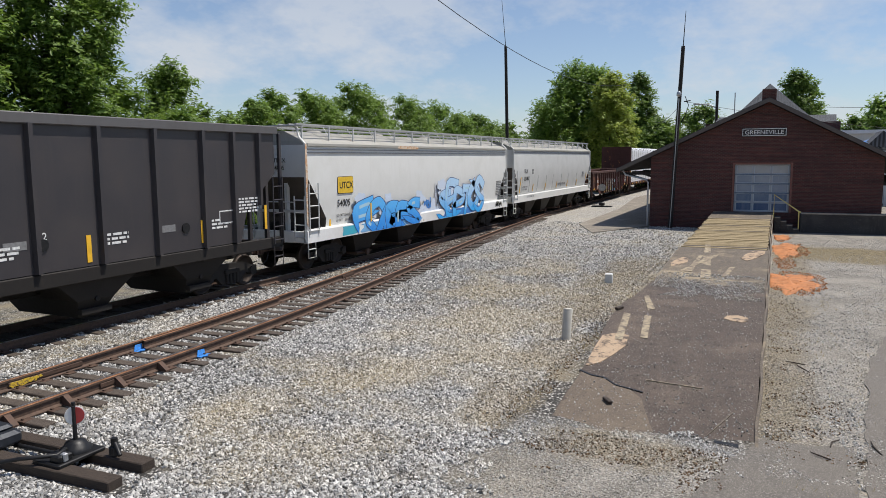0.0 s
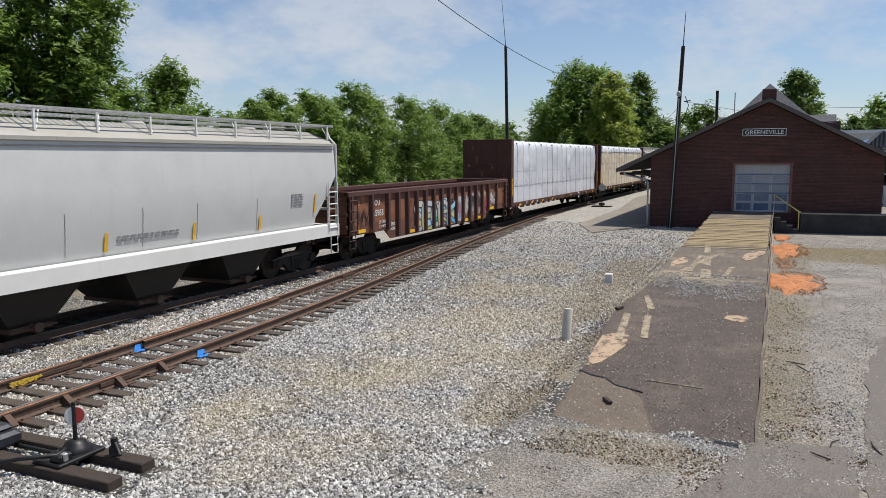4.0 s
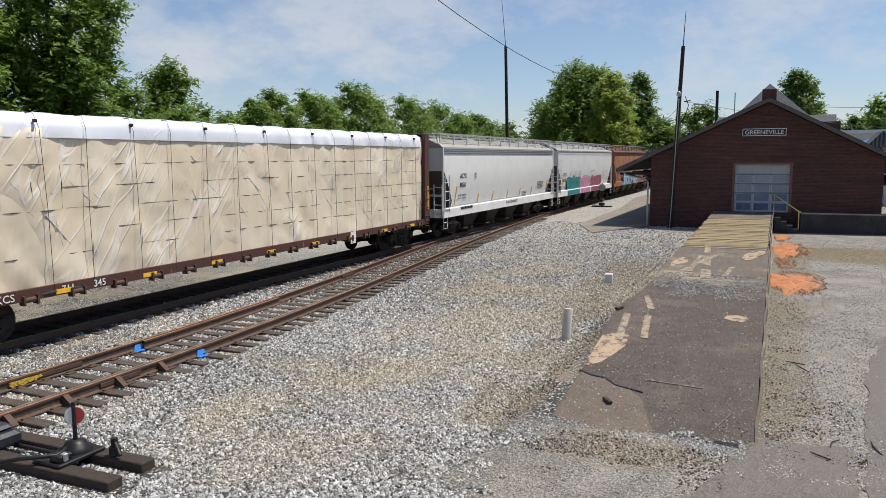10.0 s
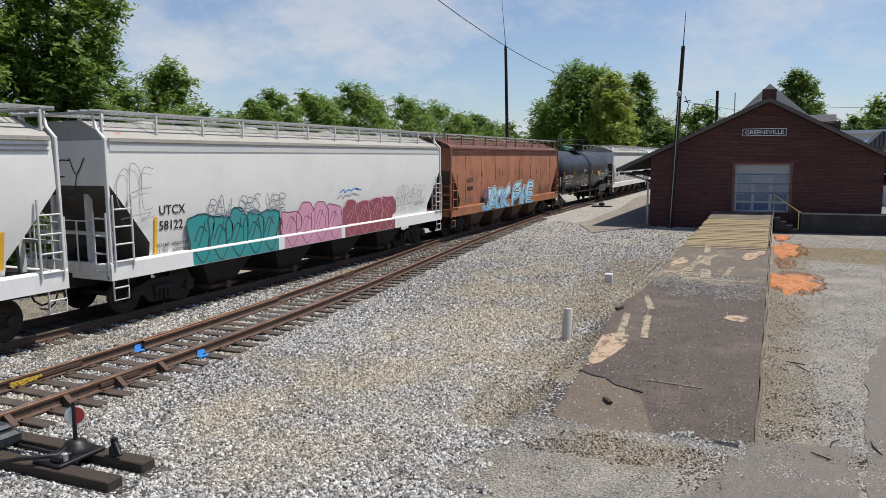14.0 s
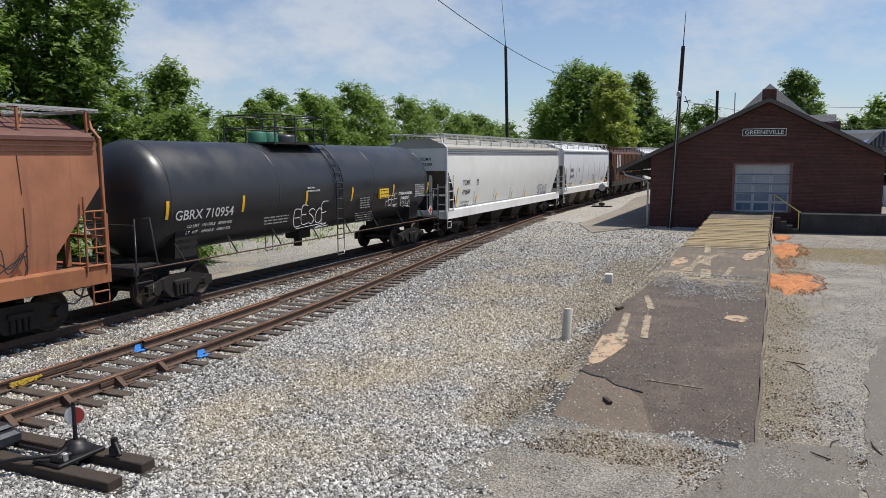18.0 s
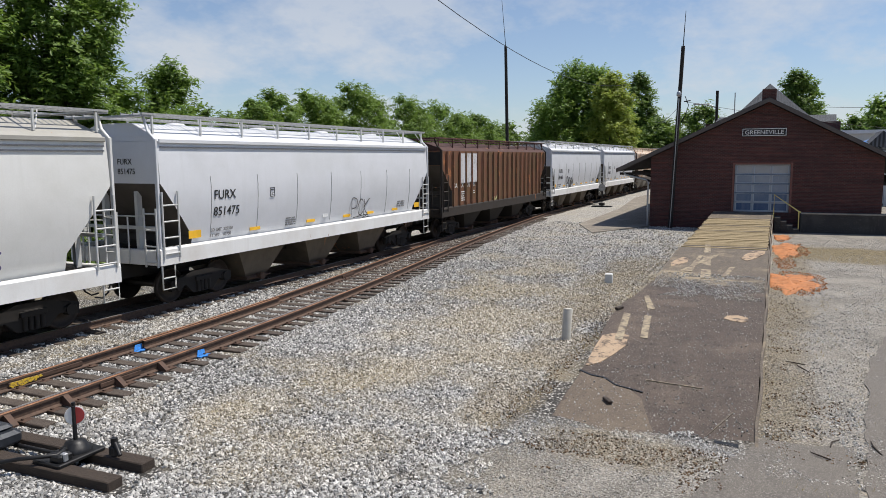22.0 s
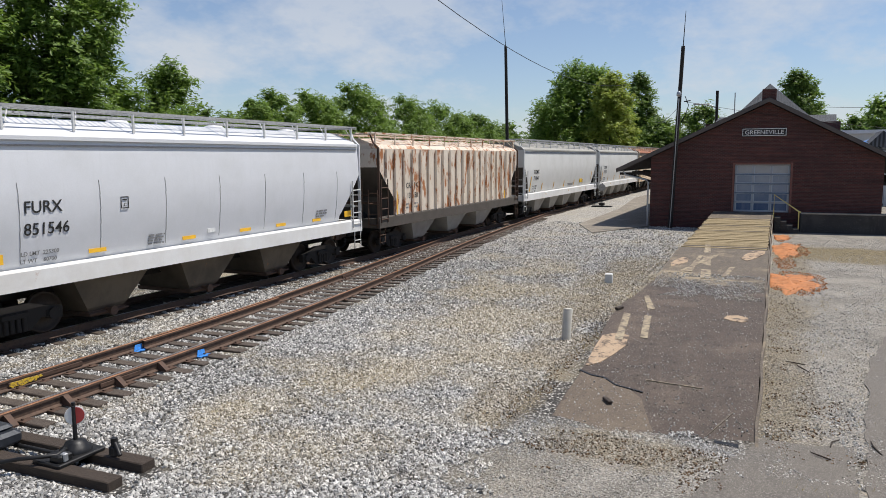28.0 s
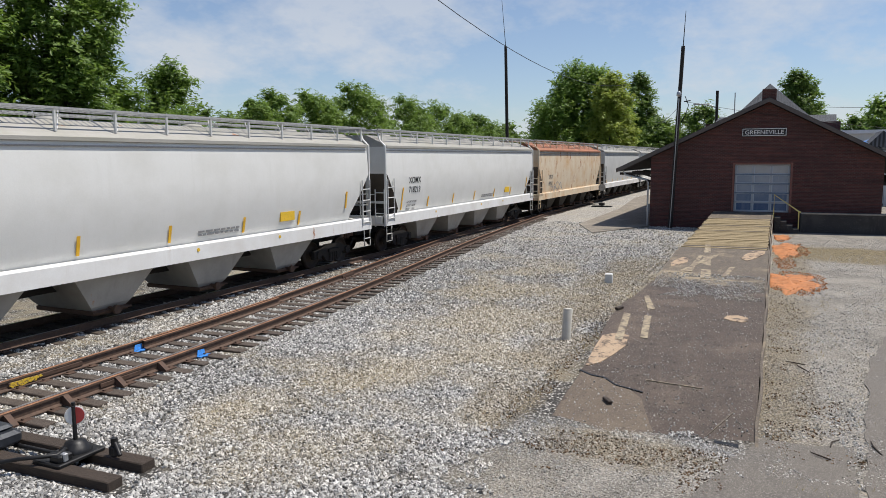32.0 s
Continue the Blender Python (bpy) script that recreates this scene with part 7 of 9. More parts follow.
def round_panel(x0, x1, z0, z1, y0, y1, r=0.07):
    """Upright plate with rounded corners."""
    rim = []
    for cx, cz, a0 in ((x1 - r, z1 - r, 0), (x0 + r, z1 - r, 90), (x0 + r, z0 + r, 180), (x1 - r, z0 + r, 270)):
        rim += [(cx + r * cos(radians(a0 + d)), cz + r * sin(radians(a0 + d))) for d in (0, 30, 60, 90)]
    return Geo().prism(rim, y0, y1, "y")


# ---- other kinds of car
def open_hopper(front, rear):
    car, h = new_car("open_hopper_car", "dark grey open-top coal hopper with outside ribs", "hopper car", front, rear)
    W, top = 1.50, 4.52
    g = Geo()
    lv = [(1.42, h - 1.9), (2.3, h - 1.6), (3.3, h - 0.3), (top, h - 0.3)]
    for s in (-1, 1):
        g.add([(-l, s * W, z) for z, l in lv] + [(l, s * W, z) for z, l in reversed(lv)], [tuple(range(8))])
        g.add([(-l, s * (W - 0.04), z) for z, l in lv] + [(l, s * (W - 0.04), z) for z, l in reversed(lv)], [tuple(range(8))])
    for e in (-1, 1):
        for (z0, l0), (z1, l1) in zip(lv, lv[1:]):
            g.add([(e * l0, -W, z0), (e * l0, W, z0), (e * l1, W, z1), (e * l1, -W, z1)], [(0, 1, 2, 3)])
    part("body", g, DARKCAR, car)
    for s in (-1, 1):
        part("top_chord", Geo().box(-h + 0.2, h - 0.2, s * (W - 0.06), s * (W + 0.09), top - 0.06, top + 0.17, 0.02), SUNLITTOP, car)
        part("side_sill", Geo().box(-h, h, s * (W - 0.10), s * (W + 0.02), 1.08, 1.40, 0.02), UNDER, car)
        for k in range(11):
            x = -7.98 + 1.66 * k * 0.97 if k < 9 else (5.78, 6.87)[k - 9] + 0.3
            z0 = 1.42 if abs(x) < h - 2.0 else 2.4
            part("rib", lambda z0=z0: Geo().prism([(-0.08, 0), (-0.05, -0.11), (0.05, -0.11), (0.08, 0)], z0, 4.48, "z"), DARKCAR, car, at=pose(x, s * W, 0, 0, 0, 0 if s < 0 else 180), key=("coal_rib", z0))
    for e in (-1, 1):
        part("end_chord", Geo().box(e * (h - 0.35), e * (h - 0.2), -W, W, top - 0.02, top + 0.13, 0.02), DARKCAR, car)
        part("end_sill", Geo().box(e * h, e * (h - 0.14), -1.5, 1.5, 0.95, 1.25, 0.02), DARKCAR, car)
        for y in (-1.0, -0.35, 0.35, 1.0):
            part("end_post", Geo().box(e * (h - 0.05), e * (h - 0.17), y - 0.05, y + 0.05, 1.2, 3.2), DARKCAR, car)
        for s in (-1, 1):
            x = e * (h - 0.06)
            part("corner_post", Geo().box(x - 0.05, x + 0.05, s * 1.46, s * 1.55, 1.2, 4.5, 0.01), DARKCAR, car)
            part("side_ladder", lambda: ladder_geo(0.44, 1.2, 3.2), DARKCAR, car, at=pose(x - (0.0 if e < 0 else 0.44), s * 1.58, 0), key="coal_ladder")
            part("step", stirrup_geo, DARKCAR, car, at=(x - (0.0 if e < 0 else 0.42), s * 1.54, 0), key="stirrup")
    for k in range(4):
        x = -h + 3.3 + k * (2 * h - 6.6) / 3
        part("chute", Geo().loft([(0.20, 0.30, 1.0), (0.62, 0.50, 1.25), (1.44, 1.50, 1.44)]), UNDER, car, at=(x, 0, 0))
        part("door_gear", lambda: Geo().tube([(0, -1.3, 0.62), (0, 1.3, 0.62)], 0.06, 8).box(-0.4, 0.4, -1.25, -1.1, 0.3, 0.42), UNDER, car, at=(x, 0, 0), key="door_gear")
    y = -1.506
    for x, z in ((h - 3.4, 1.9), (h - 6.9, 1.85), (h - 9.6, 1.8)):
        strip("reflective_strip", car, x, -1.515, z - 0.35, z + 0.25, 0.12)
        text_bars(car, x + 0.35, y, z + 0.18, 0.75, 3, LETTER_WHITE, 0.055, 0.1)
    strip("reflective_strip", car, h - 0.9, -1.6, 1.7, 2.4, 0.1)
    text_bars(car, h - 1.95, y, 2.6, 0.85, 5, LETTER_WHITE, 0.05, 0.09)
    words("car_number", "2", 0.22, LETTER_WHITE, car, h - 8.0, -1.506, 2.1)
    for x in (h - 4.0, h - 8.0):
        part("coupling_valve", Geo().lathe([(0.13, -1.53), (0.13, -1.50)], (x, 0, 2.0), "y", 12), BLACKIRON, car)
        strip("white_label", car, x - 0.6, -1.508, 1.95, 2.12, 0.5, LETTER_GREY)
    part("data_panel", Geo().box(h - 2.75, h - 2.15, -1.511, -1.505, 2.0, 2.35), LETTER_WHITE, car, "white-bordered data panel")
    part("data_panel_face", Geo().box(h - 2.72, h - 2.18, -1.516, -1.509, 2.03, 2.32), DARKCAR, car)
    running_gear(car, h)
    return car, h


POSTS = [-8.05, -6.62] + [-5.38 + 10.76 * k / 13 for k in range(14)] + [6.62, 8.05]


def gondola(front, rear):
    car, h = new_car("gondola_car", "rusty brown gondola covered in spray-painted lettering", "gondola car", front, rear)
    W, top = 1.50, 2.42
    low = [(-h + 0.1, 1.0), (-h + 2.7, 1.0), (-h + 3.2, 0.62), (h - 3.2, 0.62), (h - 2.7, 1.0), (h - 0.1, 1.0)]
    g = Geo()
    for s in (-1, 1):
        ring = low + [(h - 0.1, top), (-h + 0.1, top)]
        g.prism(ring, s * W, s * (W - 0.03), "y")
    g.box(-h + 0.1, h - 0.1, -W + 0.03, W - 0.03, 0.98, 1.06)
    for e in (-1, 1):
        g.box(e * (h - 0.1), e * (h - 0.16), -W, W, 1.0, top)
    part("body", g, BROWNCAR, car)
    for s in (-1, 1):
        part("top_chord", Geo().box(-h, h, s * (W - 0.08), s * (W + 0.11), top - 0.04, top + 0.15, 0.025), DARKBROWN, car)
        for x in POSTS:
            z0 = 0.66 if abs(x) < h - 3.2 else 1.0
            part("side_post", lambda z0=z0: Geo().prism([(-0.10, 0), (-0.07, -0.13), (0.07, -0.13), (0.10, 0)], z0, 2.40, "z"), DARKBROWN, car, at=pose(x, s * W, 0, 0, 0, 0 if s < 0 else 180), key=("gon_post", z0))
    for e in (-1, 1):
        part("end_chord", Geo().box(e * h, e * (h - 0.16), -W - 0.05, W + 0.05, top - 0.03, top + 0.16, 0.02), DARKBROWN, car)
        for z in (1.3, 1.75, 2.15):
            part("end_rib", Geo().box(e * (h - 0.02), e * (h - 0.11), -W, W, z - 0.07, z + 0.07, 0.02), DARKBROWN, car)
        for s in (-1, 1):
            part("side_ladder", lambda: ladder_geo(0.5, 1.05, 2.4, 0.36), DARKBROWN, car, at=pose(e * (h - 0.3) - 0.25, s * 1.63, 0), key="gon_ladder")
            part("step", stirrup_geo, DARKBROWN, car, at=(e * (h - 0.3) - 0.21, s * 1.56, 0), key="stirrup")
    # bays between the posts: rusted arches, some sprayed over
    for k, (a, b) in enumerate(zip(POSTS, POSTS[1:])):
        x0, x1 = a + 0.11, b - 0.11
        zb = 0.68 if abs((a + b) / 2) < h - 3.2 else 1.04
        part("rust_patch", blob_geo(x0, x1, 1.25, 2.14, -W - 0.004, 5 + k, 0.30, 0.45), RUSTPATCH, car, "bare orange-brown rusted bay")
        col = {5: "cream", 6: "silver", 7: "cream", 8: "silver", 9: "skyblue", 10: "plum", 12: "grey", 13: "white", 14: "cream"}.get(k)
        if col and k < 11:
            part("spray_fill", blob_geo(x0 - 0.02, x1 + 0.02, zb + 0.02, 1.95 - 0.1 * (k % 2), -W - 0.009, 40 + k, 0.12, 0.3), (CREAMFADE, SILVERFADE, ICEFADE)[k % 3], car, "sprayed colour field")
            part("spray_fill", blob_geo(x0, x1, zb + 0.06, 1.2, -W - 0.012, 140 + k, 0.3, 0.5), SPRAY[("pink", "cream", "ice", "teal")[k % 4]], car)
        elif col:
            part("spray_fill", blob_geo(x0, x1, zb + 0.15, 2.05, -W - 0.009, 40 + k, 0.2, 0.4), WORNFIELD[k % 4], car, "worn sprayed field")
        if k in (10, 11, 14, 15):
            part("spray_scrawl", scrawl_geo(x0, x1, zb + 0.1, 2.0, -W - 0.018, 0.022, 5, 100 + k), SPRAY[{10: "pink", 14: "crimson"}.get(k, "white")], car, "thin sprayed scrawl")
        if k in (12, 13, 0, 9):
            part("spray_scrawl", scrawl_geo(x0 + 0.05, x1 - 0.05, 1.25, 1.95, -W - 0.018, 0.025, 3, 120 + k), SPRAY["black"], car, "thin black scrawl")
        if k in (0, 4, 7, 9, 11, 13, 15):
            strip("reflective_strip", car, (x0 + x1) / 2, -W - 0.022, zb + 0.0, zb + 0.13, min(0.62, x1 - x0))
    piece(car, "SEORK", -2.9, 1.2, 0.80, 1.75, -W - 0.020, [SILVERFADE, CREAMFADE, SILVERFADE, CREAMFADE, ICEFADE], SPRAY["black"], 55, 0.22, 0.040, None, 0.05, 0.66, None, 0.8)
    words("reporting_mark", "SOU", 0.30, LETTER_WHITE, car, -6.48, -W - 0.02, 1.98, wide=0.9)
    words("car_number", "65963", 0.34, LETTER_WHITE, car, -6.48, -W - 0.02, 1.58, wide=0.95)
    words("load_data", "LD LMT", 0.16, LETTER_WHITE, car, -6.05, -W - 0.02, 1.28)
    words("load_data", "LT WT", 0.16, LETTER_WHITE, car, -6.0, -W - 0.02, 1.10)
    words("load_data", "L55500", 0.18, LETTER_WHITE, car, -5.24, -W - 0.02, 1.12, wide=0.85)
    words("load_data", "64500", 0.18, LETTER_WHITE, car, -5.15, -W - 0.02, 0.94, wide=0.85)
    running_gear(car, h, 2.0)
    return car, h


def wrap_out(x, y, z, z0, seed):
    """How far the slack plastic stands out at a point of the load."""
    low = max(0, 1 - (z - z0) / 0.8)
    slack = max(0.0, noise.noise((x * 0.22 + seed, 0.4 * y, 2.0)) + 0.15)
    pack = 0.018 * (abs(((x + 0.6 * seed) % 2.44) - 1.22) < 0.07)
    return 0.05 * noise.noise((x * 0.7 + seed, z * 0.6, y)) + (0.012 + 0.02 * low + 0.10 * slack) * noise.noise((x * 3.2 + z * 2.6, z * 0.7 - x * 0.5 + seed, 4 + y)) - pack


def wrap_geo(h, hw, z0, z1, seed, top_only=False, side_only=False, hem=True):
    """A wrapped load: slack plastic with folds, drawn over timber packs."""
    g = Geo()
    rng = random.Random(seed)
    ring = []
    if not side_only:
        ring += [(hw - 0.30, z1), (hw - 0.05, z1 - 0.12)]
    if not top_only:
        ring += [(hw, z1 - 0.30)] + [(hw + 0.01, z1 - 0.30 - (z1 - 0.30 - z0) * i / 12) for i in range(1, 13)]
    else:
        ring += [(hw + 0.012, z1 - 0.30), (hw + 0.014, z1 - 0.52)]
    prof = [(-y, z) for y, z in reversed(ring)] + ([] if side_only else [(0, z1 + 0.02)]) + ring
    n = int(2 * h / 0.14)
    m = len(prof)
    for i in range(n + 1):
        x = -h + 2 * h * i / n
        for y, z in prof:
            f, pack = wrap_out(x, y, z, z0, seed), 0.0
            zz = z
            if hem and z < z0 + 0.05 and not top_only:
                zz = z + 0.07 * noise.noise((x * 1.8, seed, 1.0))
            dz = 0.03 * noise.noise((x * 1.5, y * 2, seed)) if z >= z1 - 0.2 else 0
            g.v.append((x, (y + (1 if y > 0 else -1) * (f - pack)) if abs(y) > 0.1 else y, zz + dz))
    for i in range(n):
        for k in range(m - 1):
            g.f.append((i * m + k, (i + 1) * m + k, (i + 1) * m + k + 1, i * m + k + 1))
    g.s = [True] * len(g.f)
    for i in (0, n):
        g.f.append(tuple(i * m + k for k in range(m)))
        g.s.append(False)
    return g


def centerbeam(front, rear, tan=False):
    lab = "brown centerbeam flat car loaded with tan and white wrapped lumber" if tan else "brown centerbeam flat car loaded with white plastic-wrapped lumber"
    car, h = new_car("centerbeam_car", lab, "flat car", front, rear)
    top = 4.72
    part("deck", Geo().box(-h, h, -1.45, 1.45, 0.98, 1.12, 0.02), OXIDE, car)
    for s in (-1, 1):
        part("side_sill", Geo().prism([(-h, 0.90), (h, 0.90), (h, 1.14), (-h, 1.14)], s * 1.38, s * 1.47, "y"), OXIDE, car)
        for k in range(19):
            x = -h + 0.9 + k * (2 * h - 1.8) / 18
            part("winch", lambda: Geo().lathe([(0.06, -0.14), (0.06, 0.14)], (0, 0, 0), "x", 8).box(-0.17, -0.13, -0.08, 0.08, -0.1, 0.1).box(0.13, 0.17, -0.08, 0.08, -0.1, 0.1), STEEL, car, at=(x, s * 1.46, 0.92), key="winch")
    for e in (-1, 1):
        b = part("bulkhead", Geo().box(e * h, e * (h - 0.08), -1.44, 1.44, 1.1, top, 0.01), OXIDE, car)
        for y in (-1.42, 1.42):
            part("bulkhead_post", Geo().box(e * (h + 0.05), e * (h - 0.36), y - 0.08, y + 0.08, 1.0, top + 0.02, 0.02), OXIDE, b)
        for y in (-0.5, 0.5):
            part("bulkhead_rib", Geo().box(e * (h + 0.04), e * (h - 0.02), y - 0.07, y + 0.07, 1.1, top, 0.01), OXIDE, b)
        for z in (1.9, 2.6, 3.3, 4.0):
            part("bulkhead_beam", Geo().box(e * (h + 0.03), e * (h - 0.02), -1.4, 1.4, z - 0.06, z + 0.06, 0.01), OXIDE, b)
        part("top_cap", Geo().box(e * (h + 0.05), e * (h - 0.3), -1.5, 1.5, top + 0.0, top + 0.06, 0.01), OXIDE, b)
        for s in (-1, 1):
            strip("reflective_strip", car, e * (h - 0.1), s * 1.505 - 0.006, 1.55, 2.55, 0.09)
            part("end_ladder", lambda: ladder_geo(0.42, 1.15, 2.5, 0.36), OXIDE, car, at=(e * (h - 0.12) - 0.3, s * 1.51, 0), key="cb_ladder")
            part("step", stirrup_geo, OXIDE, car, at=(e * (h - 0.1) - 0.2, s * 1.44, 0), key="stirrup")
    part("centre_beam_top", Geo().box(-h + 0.3, h - 0.3, -0.35, 0.35, top - 0.16, top - 0.02, 0.02), OXIDE, car)
    z0 = 1.10
    load = h - 0.34
    if tan:
        part("wrapped_load", wrap_geo(load, 1.34, z0, top - 0.02, 7, side_only=True), TANWRAP, car, "tan paper and cloudy plastic wrapped lumber packs")
        part("top_cover", wrap_geo(load + 0.03, 1.37, z0, top + 0.0, 9, top_only=True), WHITEWRAP, car, "white plastic top sheet")
        part("loose_hem", wrap_geo(load - 0.05, 1.42, 0.98, 1.32, 12, side_only=True), DARKSHEET, car, "crumpled dark plastic sheet along the bottom")
    else:
        part("wrapped_load", wrap_geo(load, 1.36, z0, top, 3), WHITEWRAP, car, "white plastic wrapped lumber packs")
    # straps with corner protectors
    n = 17
    for k in range(n):
        x = -load + 0.8 + k * (2 * load - 1.6) / (n - 1)
        for s in (-1, 1):
            j = random.uniform(-0.12, 0.12)
            part("strap", Geo().tube([(x, s * 0.35, top + 0.05), (x + j * 0.3, s * 1.30, top - 0.03), (x + j * 0.5, s * 1.43, top - 0.32), (x + j, s * 1.455, 2.6), (x + j, s * 1.47, 1.0)], 0.0075, 4), BLACKIRON, car, "dark steel hold-down cable")
            if k % 2 == 0:
                part("corner_guard", Geo().box(x - 0.025, x + 0.035, s * 1.34, s * 1.43, top - 0.22, top - 0.15, 0.008), BLACKIRON, car)
    skin = lambda x, z: -((1.34 if tan else 1.36) + 0.01 + wrap_out(x, -((1.34 if tan else 1.36) + 0.01), z, z0, 7 if tan else 3))
    rng = random.Random(77)

    def along(name, mat, a, b, lift, r, label=""):
        """A thin line that lies on the slack plastic."""
        m = max(2, int(math.hypot(b[0] - a[0], b[1] - a[1]) / 0.14))
        pts = [(a[0] + (b[0] - a[0]) * i / m, a[1] + (b[1] - a[1]) * i / m) for i in range(m + 1)]
        part(name, Geo().tube([(x, skin(x, z) - lift, z) for x, z in pts], [0.35 * r] + [r] * (m - 1) + [0.35 * r], 4), mat, car, label)

    if not tan:
        for k in range(8):
            a = -load + 0.4 + k * load / 4
            along("seam", LETTER_GREY, (a, 2.92), (a + load / 4 - 0.8 * (k % 2) - 0.1, 2.95), 0.0, 0.006, "crease between two tiers of packs")
        for k in range(22):
            x, z = -load + 0.5 + k * (2 * load - 1.3) / 21, 2.02
            y = min(skin(x + 0.1 * i, z + q) for i in range(8) for q in (0, 0.2)) - 0.006
            g = Geo()
            q = 0.0
            while q < 0.72:
                tall = q == 0.0 or rng.random() < 0.25
                ribbon(g, [(x + q, z), (x + q + 0.01, z + (0.15 if tall else 0.09))], 0.022, y)
                ribbon(g, [(x + q + 0.01, z + 0.085), (x + q + 0.045, z + 0.07)], 0.014, y)
                q += 0.075
            ribbon(g, smooth_line([(x + 0.30, z + 0.20), (x + 0.25, z + 0.29), (x + 0.36, z + 0.40), (x + 0.47, z + 0.29), (x + 0.42, z + 0.20), (x + 0.30, z + 0.20)]), 0.016, y)
            tagged(part("printed_mark", g, LETTER_GREY, car, "grey printed mark on the wrapping"), kind="stuff")
    else:
        for k in range(30):
            x = -load + 0.3 + k * (2 * load - 1.0) / 29
            for z in (1.75, 2.22, 2.70, 3.18, 3.66):
                if rng.random() < 0.72:
                    zz = z + rng.uniform(-0.015, 0.015)
                    along("pack_gap", CHUTETAN, (x, zz), (x + rng.uniform(0.5, 1.0), zz), -0.005, 0.011, "dark gap between lumber packs")
            if rng.random() < 0.5:
                z = rng.uniform(1.4, 2.9)
                along("pack_gap", DARKEND, (x, z), (x, z + rng.uniform(0.5, 1.2)), -0.004, 0.009, "dark gap between lumber packs")
        for k in range(90):
            x, z = rng.uniform(-load + 0.4, load - 1.4), rng.uniform(1.5, 4.3)
            dx, dz = rng.uniform(0.25, 0.8), rng.uniform(-1.1, -0.3)
            if z + dz < 1.3:
                dx, dz = 0.5 * dx, 0.4
            along("plastic_fold", WHITEWRAP, (x, z), (x + dx, z + dz), -0.004, rng.uniform(0.005, 0.010), "raised fold of clouded plastic")
    for k in range(9):
        x = -h + 1.6 + k * (2 * h - 3.2) / 8
        strip("reflective_strip", car, x, -1.485, 0.93, 1.03, 0.42)
    for q, d, w in ((("NS", 2.75, 1), ("120", 3.9, 1), ("342", 4.85, 1)) if not tan else (("KCS", 2.4, 1), ("711", 3.85, 1), ("345", 4.65, 1))):
        words("reporting_mark" if q.isalpha() else "car_number", q, 0.22, LETTER_WHITE, car, -h + d, -1.478, 0.94)
    part("data_plate", Geo().box(-h + 15.4, -h + 15.74, -1.495, -1.47, 0.72, 1.14), LETTER_WHITE, car, "white data plate")
    running_gear(car, h, 1.9)
    return car, h


